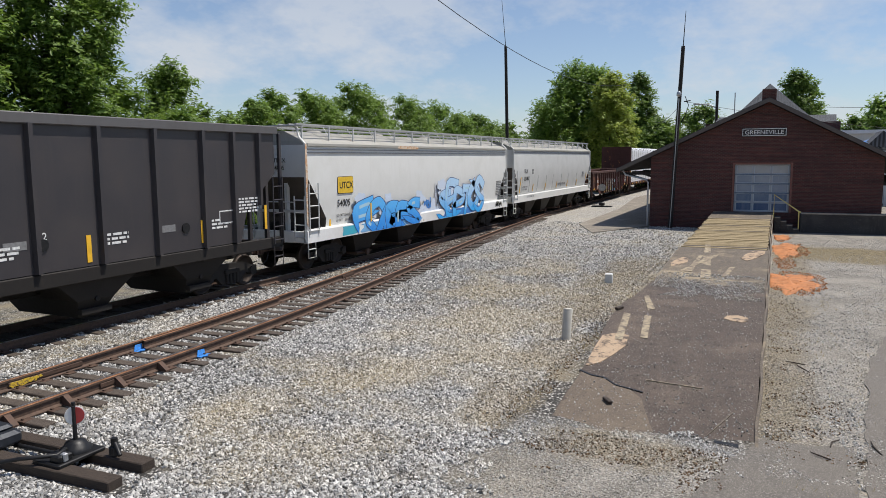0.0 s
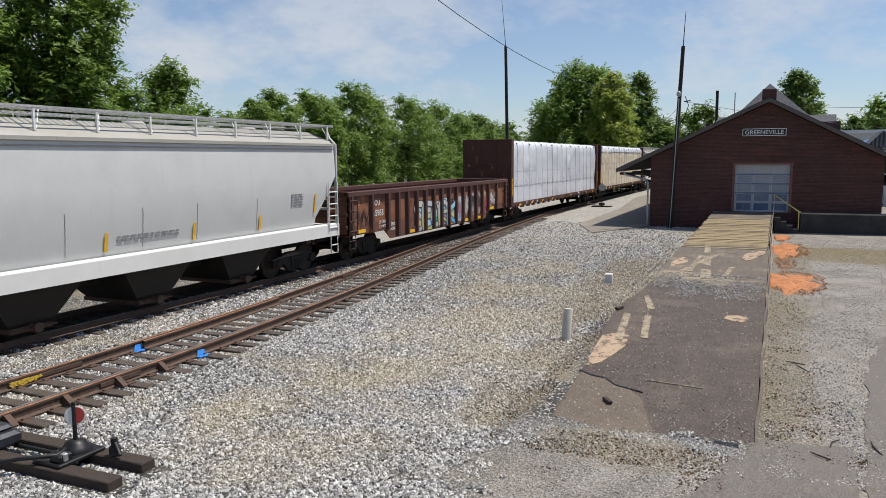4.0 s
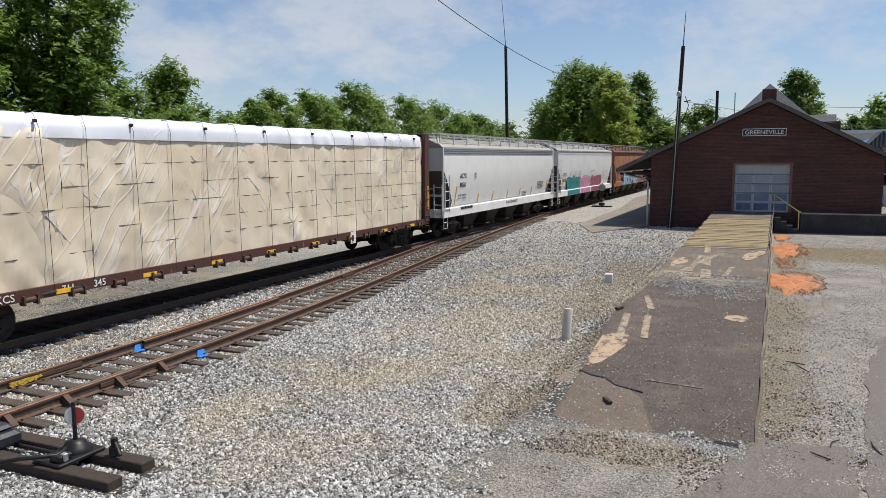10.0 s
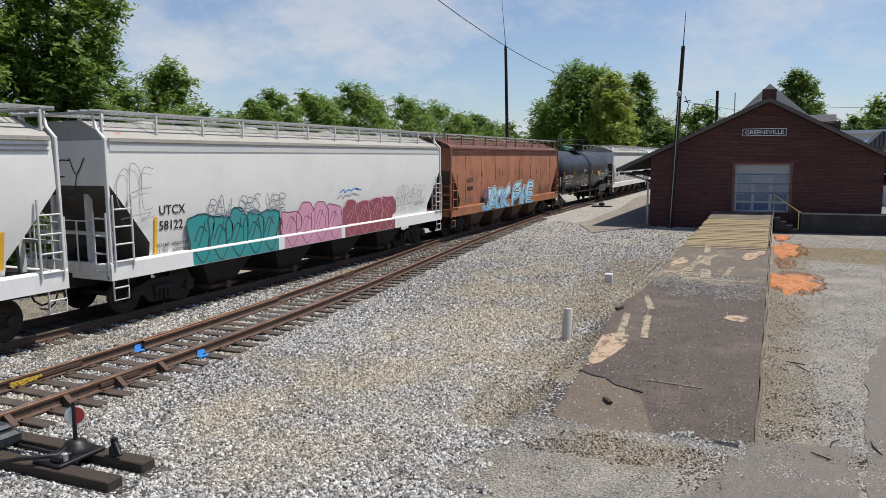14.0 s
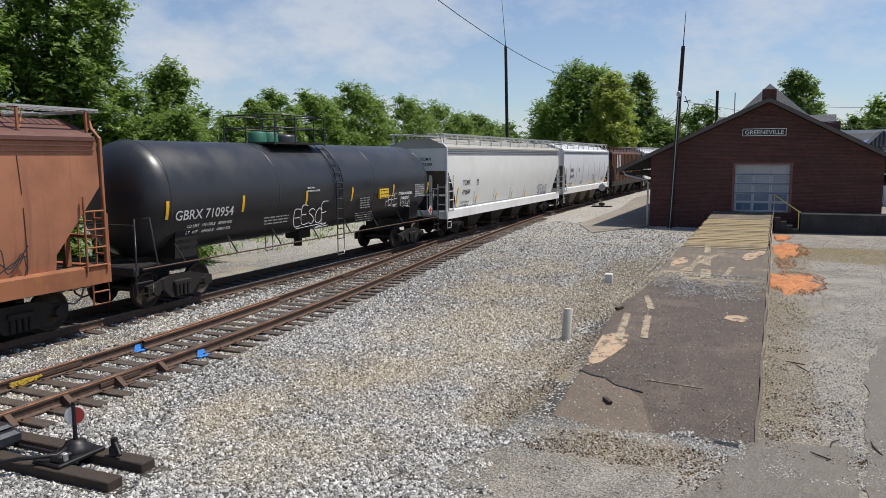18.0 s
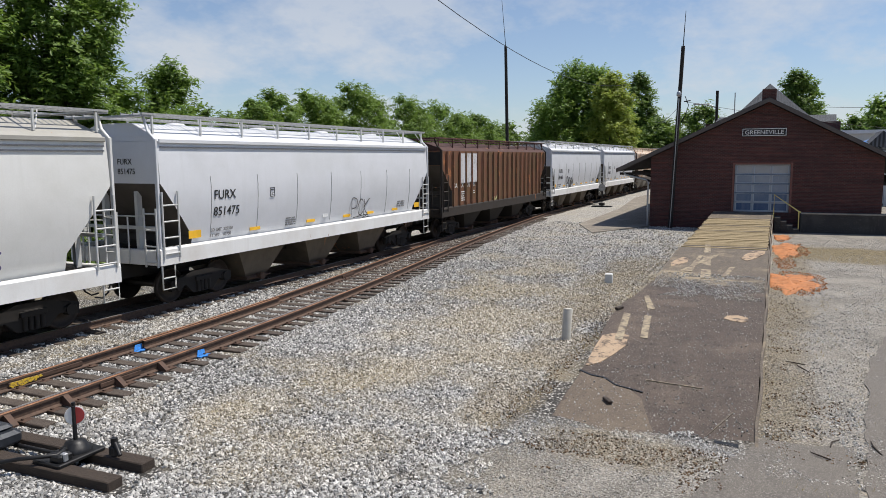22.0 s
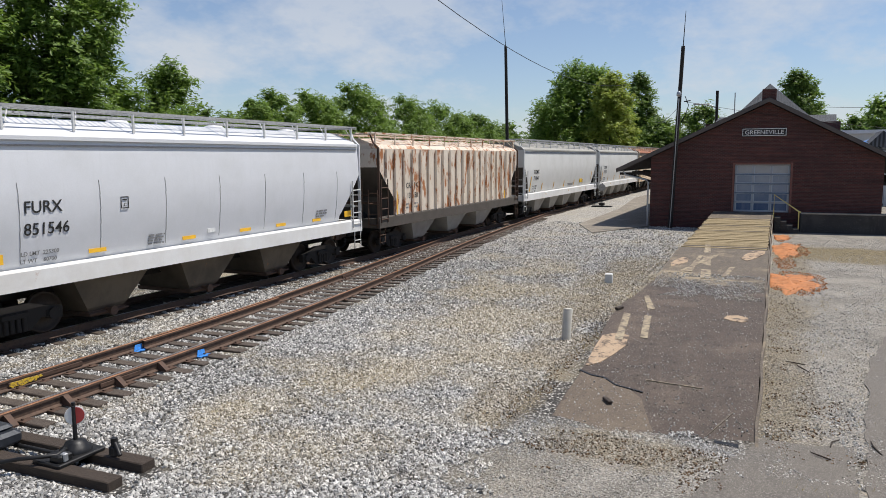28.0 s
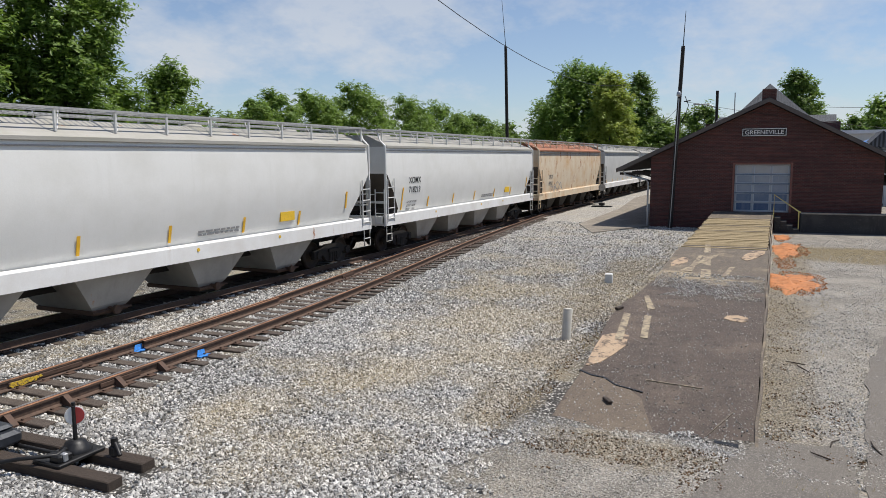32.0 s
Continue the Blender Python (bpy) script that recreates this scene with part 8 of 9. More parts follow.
def tank_car(front, rear):
    car, h = new_car("tank_car", "black tank car with top platform, ladders and white scrawls", "tank car", front, rear)
    R, zc, n = 1.50, 2.74, 40
    L = h - 0.50
    prof = [(0.03, -L - 0.02)] + [(R * sin(a), -L + 0.78 - 0.80 * cos(a)) for a in [pi / 2 * i / 8 for i in range(1, 9)]]
    prof += [(R, -L * 0.5), (R, 0), (R, L * 0.5)] + [(r, -x) for r, x in reversed(prof)]
    part("tank", Geo().lathe(prof, (0, 0, zc), "x", n), TANKBLACK, car)
    for x in (-L * 0.36, L * 0.36, -L + 0.8, L - 0.8):
        part("band", Geo().lathe([(R + 0.001, x - 0.03), (R + 0.008, x - 0.025), (R + 0.008, x + 0.025), (R + 0.001, x + 0.03)], (0, 0, zc), "x", n), TANKBLACK, car)
    for e in (-1, 1):
        part("stub_sill", Geo().box(e * (h - 0.02), e * (h - 3.4), -0.3, 0.3, 0.74, 1.25, 0.02), UNDER, car)
        part("saddle", Geo().prism([(-1.2, 1.2), (1.2, 1.2), (1.25, 2.0), (0.8, 1.6), (0, 1.35), (-0.8, 1.6), (-1.25, 2.0)], e * (h - 2.4), e * (h - 1.6), "x"), UNDER, car)
        part("end_sill", Geo().box(e * h, e * (h - 0.16), -1.5, 1.5, 0.98, 1.2, 0.02), TANKBLACK, car)
        part("platform", Geo().box(e * (h - 0.1), e * (h - 0.9), -1.45, 1.45, 1.16, 1.2), UNDER, car)
        for s in (-1, 1):
            part("hand_rail", Geo().tube([(e * (h - 0.08), s * 1.5, 1.1), (e * (h - 0.08), s * 1.5, 2.35), (e * (h - 0.55), s * 1.5, 2.35), (e * (h - 0.75), s * 1.5, 1.1)], 0.022, 6), TANKBLACK, car)
            part("step", lambda: stirrup_geo(0.5), TANKBLACK, car, at=(e * (h - 0.3) - 0.25, s * 1.5, 0), key="tank_step")
        part("end_rail", Geo().tube([(e * (h - 0.04), -1.5, 2.2), (e * (h - 0.04), 1.5, 2.2)], 0.02, 6), TANKBLACK, car)
    for s in (-1, 1):
        part("side_rail", Geo().tube([(-h + 0.2, s * 1.55, 1.14), (h - 0.2, s * 1.55, 1.14)], 0.022, 6), STEEL, car)
        for k in range(8):
            x = -h + 1.6 + k * (2 * h - 3.2) / 7
            part("rail_bracket", Geo().tube([(x, s * 1.55, 1.14), (x - 0.16, s * 1.36, 1.62)], 0.022, 5), TANKBLACK, car)
        # ladder bent over the shell
        pts = [(s * 1.54, 0.98), (s * 1.54, 2.6)] + [(s * 1.56 * cos(a), zc + 1.56 * sin(a)) for a in [radians(d) for d in (8, 22, 36, 50, 62)]]
        g = Geo()
        for dx in (-0.2, 0.2):
            g.tube([(dx, y, z) for y, z in pts], 0.024, 6)
        for q in range(11):
            if q < 6:
                y, z = s * 1.54, 1.0 + 0.34 * q
            else:
                a = radians(6 + 13 * (q - 6))
                y, z = s * 1.56 * cos(a), zc + 1.56 * sin(a)
            g.tube([(-0.2, y, z), (0.2, y, z)], 0.018, 5)
        part("ladder", g, TANKBLACK, car, at=(0.37, 0, 0))
        part("ladder_foot", Geo().tube([(0.17, s * 1.54, 0.98), (0.17, s * 1.54, 0.45), (0.57, s * 1.54, 0.45), (0.57, s * 1.54, 0.98)], 0.022, 6), GALV, car)
    deck = zc + R - 0.08
    top = part("top_platform", Geo().box(-1.35, 1.35, -1.0, 1.0, deck + 0.04, deck + 0.10), UNDER, car, at=(-1.05, 0, 0))
    g = Geo()
    for z in (deck + 0.55, deck + 0.95):
        g.tube([(0.75, -1.0, z), (-1.35, -1.0, z), (-1.35, 1.0, z), (1.35, 1.0, z), (1.35, -1.0, z)], 0.022, 6)
    for x, y in ((-1.35, -1), (-1.35, 1), (1.35, 1), (1.35, -1), (0.75, -1), (-0.3, -1), (-0.3, 1), (0.6, 1)):
        g.tube([(x, y, deck), (x, y, deck + 0.95)], 0.024, 6)
    part("platform_railing", g, TANKBLACK, top)
    part("manway", Geo().lathe([(0.42, 0), (0.42, 0.30), (0.36, 0.38), (0.05, 0.40)], (0.45, 0, deck), "z", 20), TANKBLACK, top)
    for x in (-0.95, -0.35):
        part("valve_cover", Geo().lathe([(0.30, 0.06), (0.28, 0.40), (0.24, 0.44), (0.05, 0.45)], (x, 0, deck), "z", 16), GREENTARP, top, "dull green valve cover")
    for k, a in enumerate((-7.4, -4.56, -1.5, 1.27, 4.33, 7.42)):
        a0, a1 = radians(186), radians(206)
        g = Geo()
        pts = [(zc, 0)]
        ang = [radians(d) for d in (181, 187, 193, 199)]
        for a_, b_ in zip(ang, ang[1:]):
            g.add([(a - 0.05, 1.512 * cos(a_), zc - 1.512 * sin(a_) * -1 + 0), (a + 0.05, 1.512 * cos(a_), zc + 1.512 * sin(a_)), (a + 0.05, 1.512 * cos(b_), zc + 1.512 * sin(b_)), (a - 0.05, 1.512 * cos(b_), zc + 1.512 * sin(b_))], [(0, 1, 2, 3)])
        part("reflective_strip", g, REFLECT, car)
    words("reporting_mark", "GBRX 710954", 0.37, LETTER_WHITE, car, -7.15, -1.445, 2.20, tilt=15)
    for k, q in enumerate(("LD LMT  195100LB   88900 KG", "LT  WT    69900LB   40800 KG")):
        words("load_data", q, 0.13, LETTER_WHITE, car, -6.7, -1.40 + 0.07 * k, 1.98 - 0.17 * k, tilt=30)
    words("cargo_name", "STYRENE MONOMER", 0.15, LETTER_WHITE, car, 4.75, -1.490, 2.28, wide=0.85)
    words("cargo_name", "STABILIZED", 0.15, LETTER_WHITE, car, 4.98, -1.455, 2.10, wide=0.85)
    words("notice", "VENT TANK", 0.075, LETTER_WHITE, car, -1.5, -1.52, 2.78)
    words("notice", "WHEN UNLOADING", 0.075, LETTER_WHITE, car, -1.5, -1.52, 2.68)
    part("warning_panel", Geo().box(3.17, 3.87, -1.525, -1.44, 2.22, 2.58), YELLOW, car, "yellow warning panel")
    text_bars(car, 3.24, -1.529, 2.50, 0.6, 3, LETTER_BLACK, 0.03, 0.13)
    g = Geo()
    for k in range(6):
        g.box(6.12, 7.05, -1.512, -1.45, 2.16 + 0.095 * k, 2.168 + 0.095 * k)
    part("data_panel", g, LETTER_WHITE, car, "white-lined test data panel")
    text_bars(car, 6.16, -1.513, 2.56, 0.85, 5, LETTER_GREY, 0.05, 0.095)
    text_bars(car, 1.80, -1.47, 2.28, 0.7, 5, LETTER_GREY, 0.035, 0.085)
    text_bars(car, 1.55, -1.40, 1.75, 1.2, 5, LETTER_GREY, 0.02, 0.08)
    text_bars(car, -3.6, -1.42, 1.98, 1.2, 3, LETTER_GREY, 0.035, 0.09)
    for k, (x0, x1, z0, z1, w) in enumerate(((-2.2, -0.3, 1.62, 2.25, 0.028), (3.7, 4.6, 1.95, 2.35, 0.022), (5.0, 5.8, 1.85, 2.2, 0.018))):
        y = -sqrt(max(0.1, 1.5 ** 2 - (zc - z1) ** 2)) - 0.03
        g = smooth_tag(x0, x1, z0, z1, y, w * 0.8, 400 + k)
        part("white_scrawl", g, SPRAY["white"], car, "white looping spray tag")
    pl = part("placard", Geo().prism([(0, -0.2), (0.2, 0), (0, 0.2), (-0.2, 0)], -1.60, -1.585, "y"), LETTER_WHITE, car, "red and white hazard diamond", at=(h - 1.1, 0, 1.5))
    part("placard_face", Geo().prism([(0, -0.15), (0.15, 0), (0, 0.15), (-0.15, 0)], -1.606, -1.60, "y"), REDP, pl)
    part("bottom_outlet", Geo().box(-0.35, 0.35, -0.3, 0.3, 1.0, 1.3, 0.03).lathe([(0.14, 0.72), (0.14, 1.05)], (0, 0, 0), "z", 12), UNDER, car)
    running_gear(car, h, 1.9, sill=False)
    return car, h


# ---- the train, from its head
def make_train():
    open_hopper(1.6, 18.05)

    car, h = covered_hopper("covered_hopper_car", "off-white covered hopper with blue sprayed lettering", 19.26, 38.35, WHITE_A, SILLWHITE, ROOFGREY, chutes=4)
    part("logo_panel", round_panel(-h + 1.90, -h + 2.88, 2.55, 3.11, -1.532, -1.51), YELLOW, car, "yellow owner panel with black letters")
    part("logo_border", round_panel(-h + 1.885, -h + 2.895, 2.535, 3.125, -1.528, -1.51), LETTER_BLACK, car, "thin black border")
    part("rust_streak", Geo().prism([(-h - 0.01, 1.7), (-h + 0.05, 1.55), (-h + 0.09, 1.9), (-h + 0.07, 2.6), (-h + 0.11, 3.2), (-h + 0.08, 4.2), (-h - 0.01, 4.22)], -1.566, -1.562, "y"), RUSTFLECK, car, "orange rust down the corner post")
    words("owner_mark", "UTCX", 0.32, LETTER_BLACK, car, -h + 1.99, -1.536, 2.72)
    words("car_number", "54005", 0.34, LETTER_BLACK, car, -h + 1.88, on_side(2.1) - 0.004, 2.1, tilt=lean(2.25))
    end_marks(car, h, "UTCX", "54005")
    for k, q in enumerate(("LD LMT 220400", "LT WT    65600")):
        words("load_data", q, 0.13, LETTER_GREY, car, -h + 1.88, on_side(1.75 - 0.18 * k) - 0.004, 1.75 - 0.18 * k, tilt=lean(1.8 - 0.18 * k))
    blues = [SPRAY["paleblue"], SPRAY["skyblue"], SPRAY["blue"]]
    piece(car, "FCARPS", -h + 3.25, -h + 7.9, 1.14, 2.2, -1.582, [BLUEFADE], SPRAY["navy"], 11, 0.42, 0.030, [HAZE], 0.14, 1.045, None, 2.0, SPRAY["ice"])
    for x in (-h + 1.5, -h + 4.0):
        strip("reflective_strip", car, x, -1.60 if x > -h + 3 else on_side(1.45) - 0.02, 1.42, 2.1, 0.09)
    part("small_tag", scrawl_geo(-h + 8.6, -h + 9.3, 1.55, 2.05, -1.522, 0.07, 3, 14), SPRAY["blue"], car, "small blue tag")
    part("figure_scrawl", scrawl_geo(-h + 9.7, -h + 10.2, 1.5, 2.7, -1.522, 0.03, 3, 15), SPRAY["silver"], car, "faint pale blue scrawl")
    piece(car, "SEPTOS", -h + 10.2, -h + 15.2, 1.22, 2.5, -1.582, [PALEFADE], SPRAY["navy"], 12, 0.38, 0.026, [HAZE], 0.14, 1.045, None, 2.0, SPRAY["ice"])
    for k in range(9):
        x = -h + 8.2 + 0.28 * k
        part("spray_cloud", blob_geo(x, x + 0.5, 1.30, 1.9 + 0.25 * sin(2.1 * k), -1.518 - 0.0004 * k, 300 + k, 0.5, 0.7), HAZE, car, "sprayed haze beside the letters")
    for a, b, c in ((-h + 2.0, -h + 3.2, "cyan"), (-h + 3.0, -h + 8.3, "paleblue"), (-h + 10.2, -h + 14.9, "blue")):
        part("sill_paint", blob_geo(a, b, 1.05, 1.42, -1.576, 5, 0.25, 0.3), SPRAY[c], car, "blue sprayed sill")
        part("sill_scrawl", scrawl_geo(h - 1.9, h - 1.0, 1.08, 1.4, -1.580, 0.04, 3, 17), SPRAY["black"], car)
    text_bars(car, h - 1.6, None, 2.45, 0.75, 9, LETTER_GREY, 0.05, 0.09)
    part("rust_stain", blob_geo(-3.3, -1.4, 4.09, 4.22, -1.549, 77), RUSTFLECK, car, "orange rust stain along the top chord")

    car, h = covered_hopper("covered_hopper_car", "light grey covered hopper, plain and dusty", 39.43, 58.2, WHITE_C, WHITE_A, ROOFGREY, chutes=4, curve=0.95, low=1.46, seams=1)
    reporting_marks(car, -h + 2.0, "TILX", "621887", LETTER_BLACK, 2.81, 0.33, 2.37, ("LD LMT  220100", "LT  WT   65900"), -h + 3.56)
    strip_at(car, h, (1.42, 3.92, 6.61, 9.29, 12.04, 14.7), 1.66, 2.1, 2.58)
    strip_at(car, h, (17.45,), 2.0, 2.59)
    weld_lines(car, h, (1.8, 3.2, 4.9, 6.75, 8.3, 10.4, 12.2, 14.6), 1.66, FAINT, 2.6)
    text_bars(car, h - 2.6, None, 2.6, 0.6, 5, LETTER_GREY, 0.04, 0.08)
    text_bars(car, -h + 9.6, None, 1.95, 1.9, 2, LETTER_GREY, 0.04, 0.08)
    text_bars(car, -h + 2.4, -1.576, 1.42, 1.4, 2, LETTER_GREY, 0.03, 0.06)
    end_marks(car, h, "TILX", "621887")

    gondola(58.77, 75.4)
    centerbeam(76.35, 98.15)
    centerbeam(99.28, 121.1, True)

    car, h = covered_hopper("covered_hopper_car", "off-white covered hopper with yellow strips", 122.48, 140.33, WHITE_A, SILLWHITE, ROOFGREY, chutes=4, curve=0.95)
    reporting_marks(car, -h + 1.97, "ACFX", "38561", LETTER_BLACK, 2.78, 0.32, 2.35, ("LD LMT 200600 LB", "LT WT    67400 LB"), -h + 3.79)
    strip_at(car, h, (1.62, 4.50, 6.61, 8.95, 11.15, 13.38), 1.51, 1.97, 2.43)
    strip_at(car, h, (16.5,), 1.59, 2.35)
    end_marks(car, h, "ACFX", "38561")
    text_bars(car, h - 3.4, None, 2.2, 1.2, 5, LETTER_GREY, 0.05, 0.09)
    text_bars(car, h - 6.2, None, 1.7, 0.8, 4, LETTER_GREY, 0.05, 0.09)
    text_bars(car, -h + 1.95, -1.583, 1.3, 1.5, 1, LETTER_BLACK, 0.13, 0.2)
    text_bars(car, -h + 8.4, -1.583, 1.3, 1.9, 2, LETTER_GREY, 0.04, 0.07)

    car, h = covered_hopper("covered_hopper_car", "off-white covered hopper with teal, pink and maroon sprayed letters", 141.43, 159.35, WHITE_A, SILLWHITE, ROOFGREY, chutes=4, seams=0, low=1.33)
    for s in (-1, 1):
        part("roof_band", Geo().box(-h + 0.2, h - 0.2, s * 1.475, s * 1.515, 3.93, 4.10), WHITE_C, car, "wide grey band under the roof")
    reporting_marks(car, -h + 1.53, "UTCX", "58122", LETTER_BLACK, 2.40, 0.32, 2.02, ("LD LMT 195800 LB", "LT WT    66800 LB"))
    strip_at(car, h, (1.42,), 1.44, 1.9, 2.36)
    mural(car, -h + 2.55, -h + 6.1, 1.34, 2.36, -1.532, 5, [SPRAY["teal"]], SPRAY["darkteal"], 21, None, -1.578, (1.02, 1.36), 0.045)
    mural(car, -h + 6.4, -h + 9.6, 1.36, 2.30, -1.532, 4, [SPRAY["pink"]], SPRAY["plum"], 22, SPRAY["pink"], -1.578, (1.02, 1.36), 0.028)
    mural(car, -h + 9.85, -h + 13.5, 1.38, 2.40, -1.532, 4, [MAROON], SPRAY["pink"], 23, None, -1.578, (1.02, 1.36), 0.03)
    part("blue_scrawl", scrawl_geo(-h + 9.4, -h + 11.0, 2.55, 2.72, -1.57, 0.05, 1, 24), SPRAY["blue"], car)
    for k, x in enumerate((-h + 3.2, -h + 4.4, -h + 5.6)):
        part("black_scrawl", smooth_tag(x, x + 0.9, 2.3, 2.75, -1.556, 0.03, 25 + k), SPRAY["grey"], car)
    part("black_scrawl", smooth_tag(-h + 13.6, -h + 16.2, 1.95, 2.6, -1.562, 0.022, 31), SPRAY["grey"], car, "thin grey sprayed scrawl")
    part("grey_scrawl", smooth_tag(-h + 0.25, -h + 1.35, 2.5, 3.5, -1.562, 0.016, 32), SPRAY["grey"], car, "faint line drawing in spray")
    part("end_scrawl", smooth_tag(-0.9, 0.7, 3.0, 3.8, -0.004, 0.035, 33), SPRAY["black"], car, "black scrawl on the end sheet", at=pose(-h + 0.124, 0, 0, 0, 0, -90))

    car, h = covered_hopper("covered_hopper_car", "rust-orange covered hopper with blue and white scrawl", 160.45, 178.5, ORANGECAR, ORANGESILL, ORANGEROOF, chutes=4, chute_mat=BROWNCHUTE, low=1.33)
    reporting_marks(car, -h + 2.0, "ACFX", "38030", LETTER_BLACK, 2.55, 0.31, 2.15, ("LD LMT 198600 LB", "LT WT    64400 LB"))
    pale = [ICEFADE]
    piece(car, "JACK", -h + 4.0, -h + 7.8, 1.05, 2.0, -1.592, pale, SPRAY["black"], 41, 0.36, 0.060, [VIOLET], 0.2, 1.02, SPRAY["white"], 1.0, SPRAY["blue"], SPRAY["black"])
    piece(car, "FYME", -h + 8.6, -h + 12.0, 1.05, 2.1, -1.592, pale, SPRAY["black"], 42, 0.36, 0.060, [VIOLET], 0.25, 1.02, SPRAY["white"], 1.0, SPRAY["blue"], SPRAY["black"])
    part("black_scrawl", scrawl_geo(h - 4.0, h - 1.9, 1.35, 2.1, -1.53, 0.03, 3, 44), SPRAY["black"], car)
    for k in range(8):
        x = -h + 1.9 + k * (2 * h - 3.8) / 7
        for j in range(9):
            z0, z1 = 1.5 + 0.26 * j, 1.5 + 0.26 * (j + 1)
            if (k + j) % 7 != 5:
                strip("weld_line", car, x - 0.012 * j, on_side(z0) - 0.006, z0, z1, 0.012, RUNBROWN, dip=on_side(z0) - on_side(z1), lean=-0.012)
    for k, d in enumerate((3.2, 3.9, 6.4, 6.95, 9.1, 9.7, 10.4, 13.2)):
        x = -h + d
        part("run_stain", blob_geo(x, x + 0.10 + 0.07 * (k % 3), 2.70, 3.05 + 0.08 * (k % 3), on_side(2.95) - 0.004, 45 + k, 0.5, 0.9), FADESTAIN, car, "dark run-off stain")

    tank_car(179.2, 196.3)

    car, h = covered_hopper("covered_hopper_car", "white covered hopper with grey ends and small purple scrawl", 197.06, 215.85, WHITE_A, SILLWHITE, ROOFGREY, chutes=4, curve=0.95, cage=WHITE_C, low=1.28)
    reporting_marks(car, -h + 1.94, "TCMX", "472509", LETTER_BLACK, 2.45, 0.33, 1.98, ("LD LMT  218200  LBS", "LT  WT   66800  LBS"), -h + 3.71)
    strip_at(car, h, (3.86, 6.71, 9.29, 11.75), 1.44, 1.84)
    weld_lines(car, h, (3.6, 6.4, 9.0, 11.5), 1.45, FAINT, 2.1)
    strip("reflective_strip", car, -h + 1.37, on_side(1.39) - 0.03, 1.39, 2.34, 0.09, dip=on_side(1.39) - on_side(2.34))
    part("purple_scrawl", smooth_tag(-h + 14.0, -h + 16.0, 1.48, 2.02, on_side(2.05) - 0.004, 0.05, 51), SPRAY["violet"], car, "dark purple scrawl")
    end_marks(car, h, "TCMX", "472509")

    for front, rear, num, lab in ((217.05, 232.2, "851475", "scrawl"), (251.05, 266.05, "851485", "tag"), (267.25, 282.2, "851546", "clean")):
        car, h = covered_hopper("covered_hopper_car", {"scrawl": "white covered hopper with a small black scrawl", "tag": "white covered hopper with a dense black tag", "clean": "clean white covered hopper with yellow strips"}[lab], front, rear, WHITE_B, SILLWHITE, WHITE_B, chutes=3, chute_mat=CHUTETAN, curve=1.1, low=1.47, seams=1)
        reporting_marks(car, -h + 1.97, "FURX", num, LETTER_BLACK, 2.68, 0.35, 2.23, ("LD LMT  225300", "LT WT    60700"), -h + 4.35)
        for d in (3.75, 6.55, 8.75, 10.4, 12.3):
            strip("reflective_strip", car, -h + d, on_side(1.72) - 0.018, 1.69, 1.78, 0.46)
        for d in (1.32, 14.2):
            strip("reflective_strip", car, -h + d, on_side(1.8) - 0.018, 1.70, 1.90, 0.44)
        end_marks(car, h, "FURX", num)
        text_bars(car, h - 2.7, None, 2.0, 0.6, 3, LETTER_GREY, 0.05, 0.09)
        text_bars(car, -h + 5.2, None, 1.9, 0.5, 4, LETTER_GREY, 0.04, 0.07)
        part("white_plate", Geo().box(-h + 7.2, -h + 7.5, on_side(1.85) - 0.01, on_side(1.85) + 0.02, 1.80, 1.90), LETTER_WHITE, car)
        weld_lines(car, h, [1.95 + 1.92 * k for k in range(7)], 1.68, FAINT, 3.3)
        if lab != "clean":
            part("black_scrawl", smooth_tag(-h + (8.9 if lab == "scrawl" else 4.0), -h + (10.1 if lab == "scrawl" else 5.8), 1.72 if lab == "scrawl" else 1.56, 2.3, on_side(2.35) - 0.004, 0.035 if lab == "scrawl" else 0.09, 61), SPRAY["black"], car, "black sprayed tag")

    # the sill's brown-black paint stands in for the shaded underside
    car, h = covered_hopper("covered_hopper_car", "weathered brown ribbed covered hopper with pale panels", 233.56, 249.8, BROWNHOP, DARKEND, DARKBROWN, chutes=3, ribs=19, band=False, curve=0.0, cage=DARKEND, chute_mat=UNDER, cut=(2.2, 1.26, 3.4, 0.06), top=4.45, eave=4.06, low=1.40)
    gap = (2 * h - 2.64) / 18
    for k in (1, 2, 3):
        x = -h + 1.32 + gap * (k + 0)
        part("repaint_panel", Geo().box(x + 0.07, x + gap - 0.07, -1.535, -1.48, 2.55, 3.95), CHALKY, car, "faded white repaint panel")
    words("reporting_mark", "GA", 0.30, LETTER_WHITE, car, -h + 1.45, -1.502, 2.34)
    for k, q in enumerate(("CX", "470", "291")):
        words("car_number", q, 0.30, LETTER_WHITE, car, -h + 1.32 + gap * (k + 1) + 0.12, -1.502, 2.34)
    text_bars(car, -h + 1.32 + gap + 0.1, -1.50, 2.1, 0.6, 5, LETTER_WHITE, 0.05, 0.1)
    text_bars(car, -h + 1.32 + 3 * gap + 0.1, -1.50, 2.1, 0.4, 2, LETTER_WHITE, 0.05, 0.1)
    part("yellow_tag", scrawl_geo(-1.6, -0.9, 1.45, 1.75, -1.505, 0.03, 3, 91), SPRAY["cream"], car, "small yellow tag")
    # separate near-black sheet laid over the head end
    part("end_sheet", Geo().box(-h + 0.055, -h + 0.09, -1.47, 1.47, 3.42, 4.0), UNDER, car, "near-black end sheet")
    end_marks(car, h, "GACX", "470291", LETTER_WHITE, 0.050)

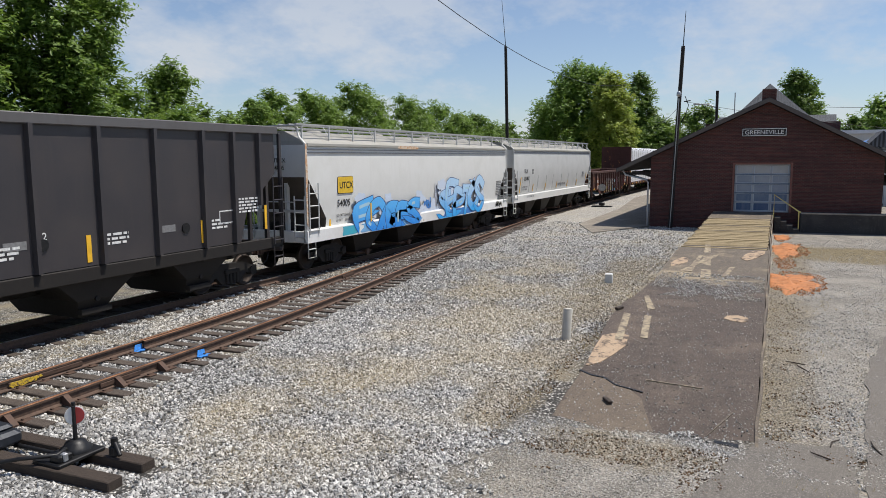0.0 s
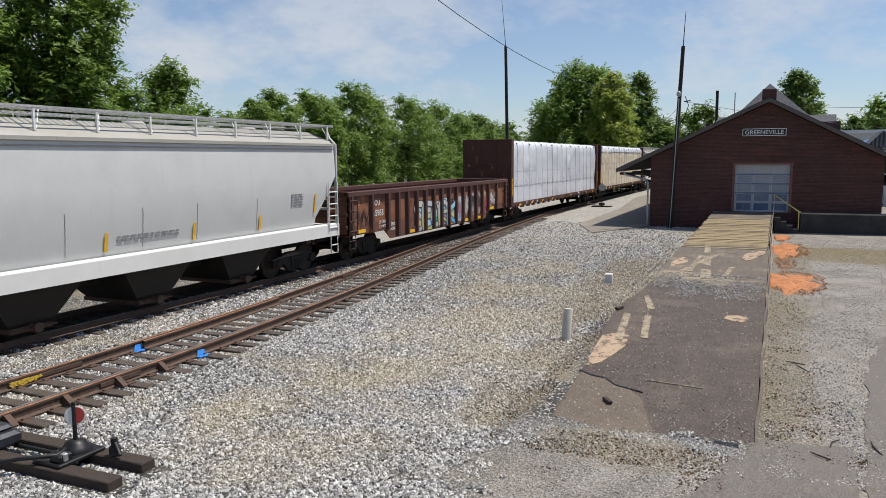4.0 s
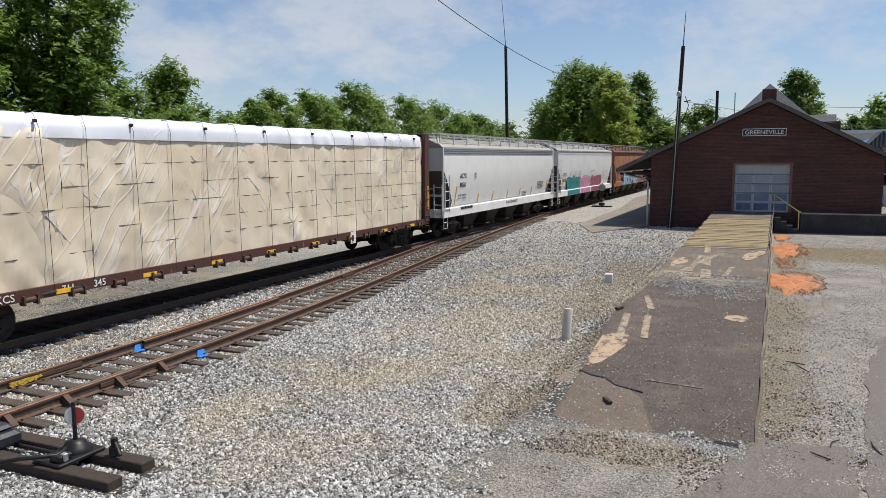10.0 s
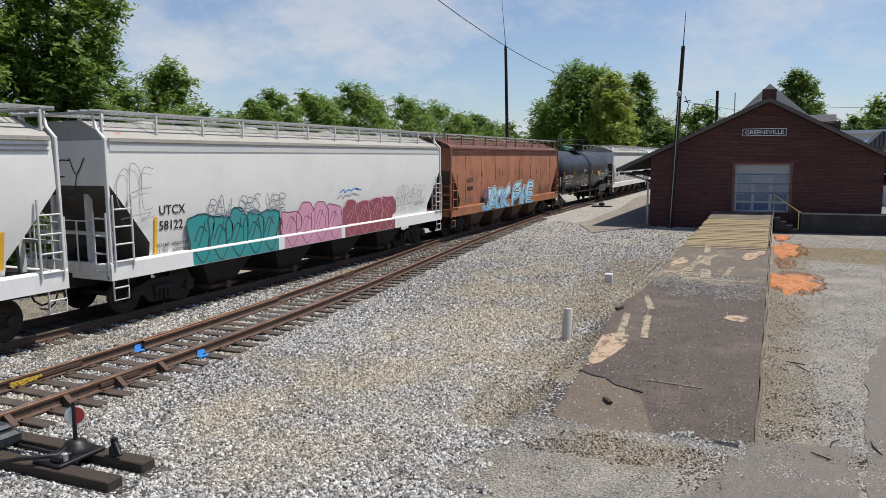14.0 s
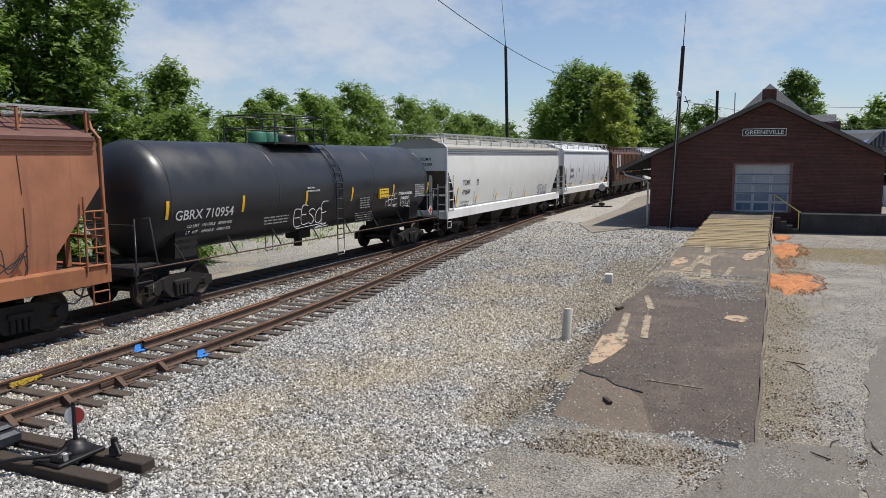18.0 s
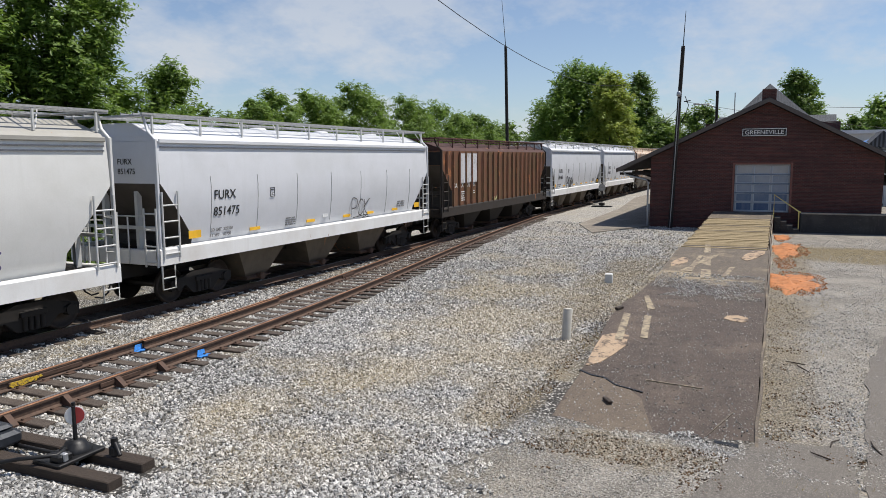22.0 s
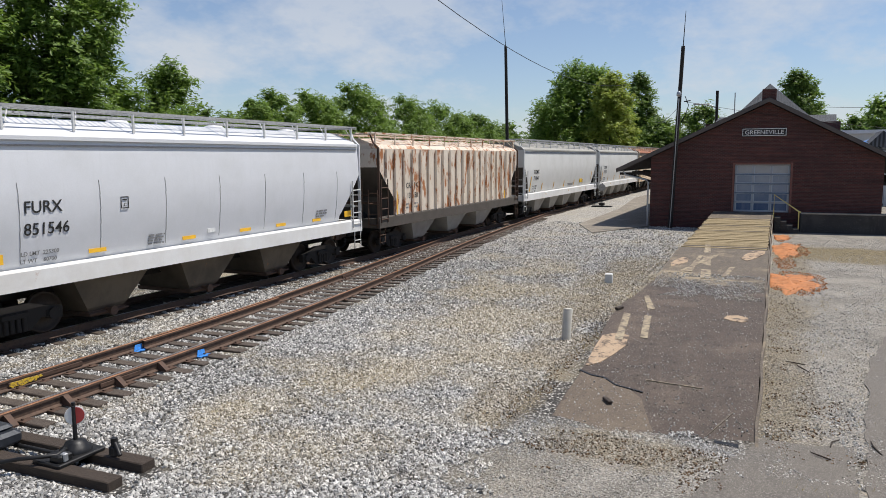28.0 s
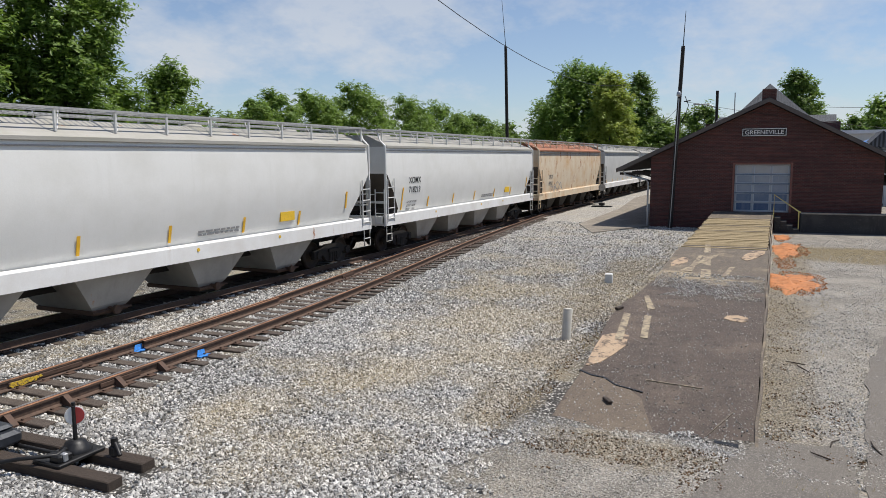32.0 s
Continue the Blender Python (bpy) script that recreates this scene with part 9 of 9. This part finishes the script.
    car, h = covered_hopper("covered_hopper_car", "cream ribbed covered hopper eaten by rust", 283.5, 299.8, RUSTWHITE, GRIMESHADE, RUSTWHITE, chutes=3, ribs=19, band=False, curve=0.0, cage=STEEL, chute_mat=CHUTEGREY, cut=(2.2, 1.26, 3.4, 0.06), top=4.50, eave=4.10, low=1.42)
    end_marks(car, h, "CRDX", "13550", LETTER_GREY, 0.050)
    for d, z, q in ((2.33, 2.53, "CR"), (2.96, 2.53, "DX"), (2.42, 2.12, "13"), (2.93, 2.12, "550")):
        words("reporting_mark" if z > 2.4 else "car_number", q, 0.31, LETTER_BLACK, car, -h + d, -1.498, z)
    text_bars(car, -h + 2.3, -1.498, 1.85, 0.3, 2, LETTER_GREY, 0.06, 0.14)
    text_bars(car, -h + 3.0, -1.498, 1.85, 0.35, 2, LETTER_GREY, 0.06, 0.14)
    for d, z1 in ((1.42, 2.47), (3.60, 2.0), (6.7, 1.9), (14.0, 1.95)):
        strip("reflective_strip", car, -h + d + 0.09, -1.515, 1.52, z1, 0.085)

    for front, rear, num in ((300.9, 319.95, "717647"), (321.1, 339.75, "718213")):
        car, h = covered_hopper("covered_hopper_car", "clean off-white covered hopper with grey outlet hoppers", front, rear, WHITE_A, SILLWHITE, ROOFGREY, chutes=4, chute_mat=CHUTEGREY, curve=1.1, low=1.47, seams=1)
        reporting_marks(car, -h + 2.0, "XOMX", num, LETTER_BLACK, 2.73, 0.36, 2.34, ("LD LMT  219300", "LT WT   66700", "CU FT      6241"))
        strip_at(car, h, (1.49, 3.93, 6.66, 9.30, 12.09, 14.73), 1.66, 2.1, 2.57)
        strip_at(car, h, (17.43,), 2.01, 2.59)
        part("notice_panel", Geo().box(-h + 13.75, -h + 14.45, on_side(2.13) - 0.006, on_side(1.85) + 0.02, 1.84, 2.12), YELLOW, car, "yellow notice panel")
        for x in (-h + 4.5, 0.6, h - 5.5):
            part("yellow_dot", Geo().lathe([(0.05, -1.582), (0.05, -1.57)], (x, 0, 1.40), "y", 10), YELLOW, car)
        text_bars(car, -h + 10.3, None, 1.82, 1.6, 2, LETTER_GREY, 0.05, 0.09)
        end_marks(car, h, "XOMX", num)

    car, h = covered_hopper("covered_hopper_car", "cream covered hopper streaked with orange rust", 340.95, 358.7, ORANGEWHITE, ORANGEWHITE, ORANGECAR, chutes=4)
    reporting_marks(car, -h + 2.4, "UTCX", "45210", LETTER_GREY)
    part("scrawl", scrawl_geo(-h + 2.5, -h + 5.5, 1.4, 2.1, -1.57, 0.04, 3, 71), SPRAY["grey"], car)
    car, h = covered_hopper("covered_hopper_car", "lilac-grey covered hopper, dusty", 360.2, 377.8, WHITE_C, SILLWHITE, ROOFGREY, chutes=4)
    stripes(car, h, 7)
    covered_hopper("covered_hopper_car", "off-white covered hopper at the tail", 379.0, 397.0, WHITE_A, SILLWHITE, ROOFGREY, chutes=4)


def end_marks(car, h, mark, num, mat=None, off=0.122):
    """Reporting mark on the head end sheet."""
    for k, q in enumerate((mark, num)):
        ob = new("end_number", lettering(q, 0.2, mat or LETTER_BLACK))
        ob.parent = car
        ob.matrix_basis = pose(-h + off, -0.15, 3.62 - 0.24 * k, 0, 0, -90)


make_train()


# ---------------------------------------------------------------- movement
def motions():
    """The train rolls by at an even pace, its wheels turning."""
    for car, x in CARS:
        walk(car, [(t, pose(x - SPEED * t, TRACK_Y, 0)) for t in (0, 4, 8, 12, 16, 20, 24, 28, 32)])
    turn = SPEED / WHEEL_R
    for dx, sets in WHEELSETS.items():
        first = sets[0]
        rows = []
        for k in range(480):
            t = k / 15
            rows.append((t, pose(dx, 0, WHEEL_R, 0, -math.degrees(turn * t), 0)))
        t = 32.0
        rows.append((t, pose(dx, 0, WHEEL_R, 0, -math.degrees(turn * t), 0)))
        walk(first, rows)
        for w in sets[1:]:
            w.rotation_mode = "QUATERNION"
            keys = w.animation_data_create()
            keys.action = first.animation_data.action
            keys.action_slot = first.animation_data.action_slot


motions()
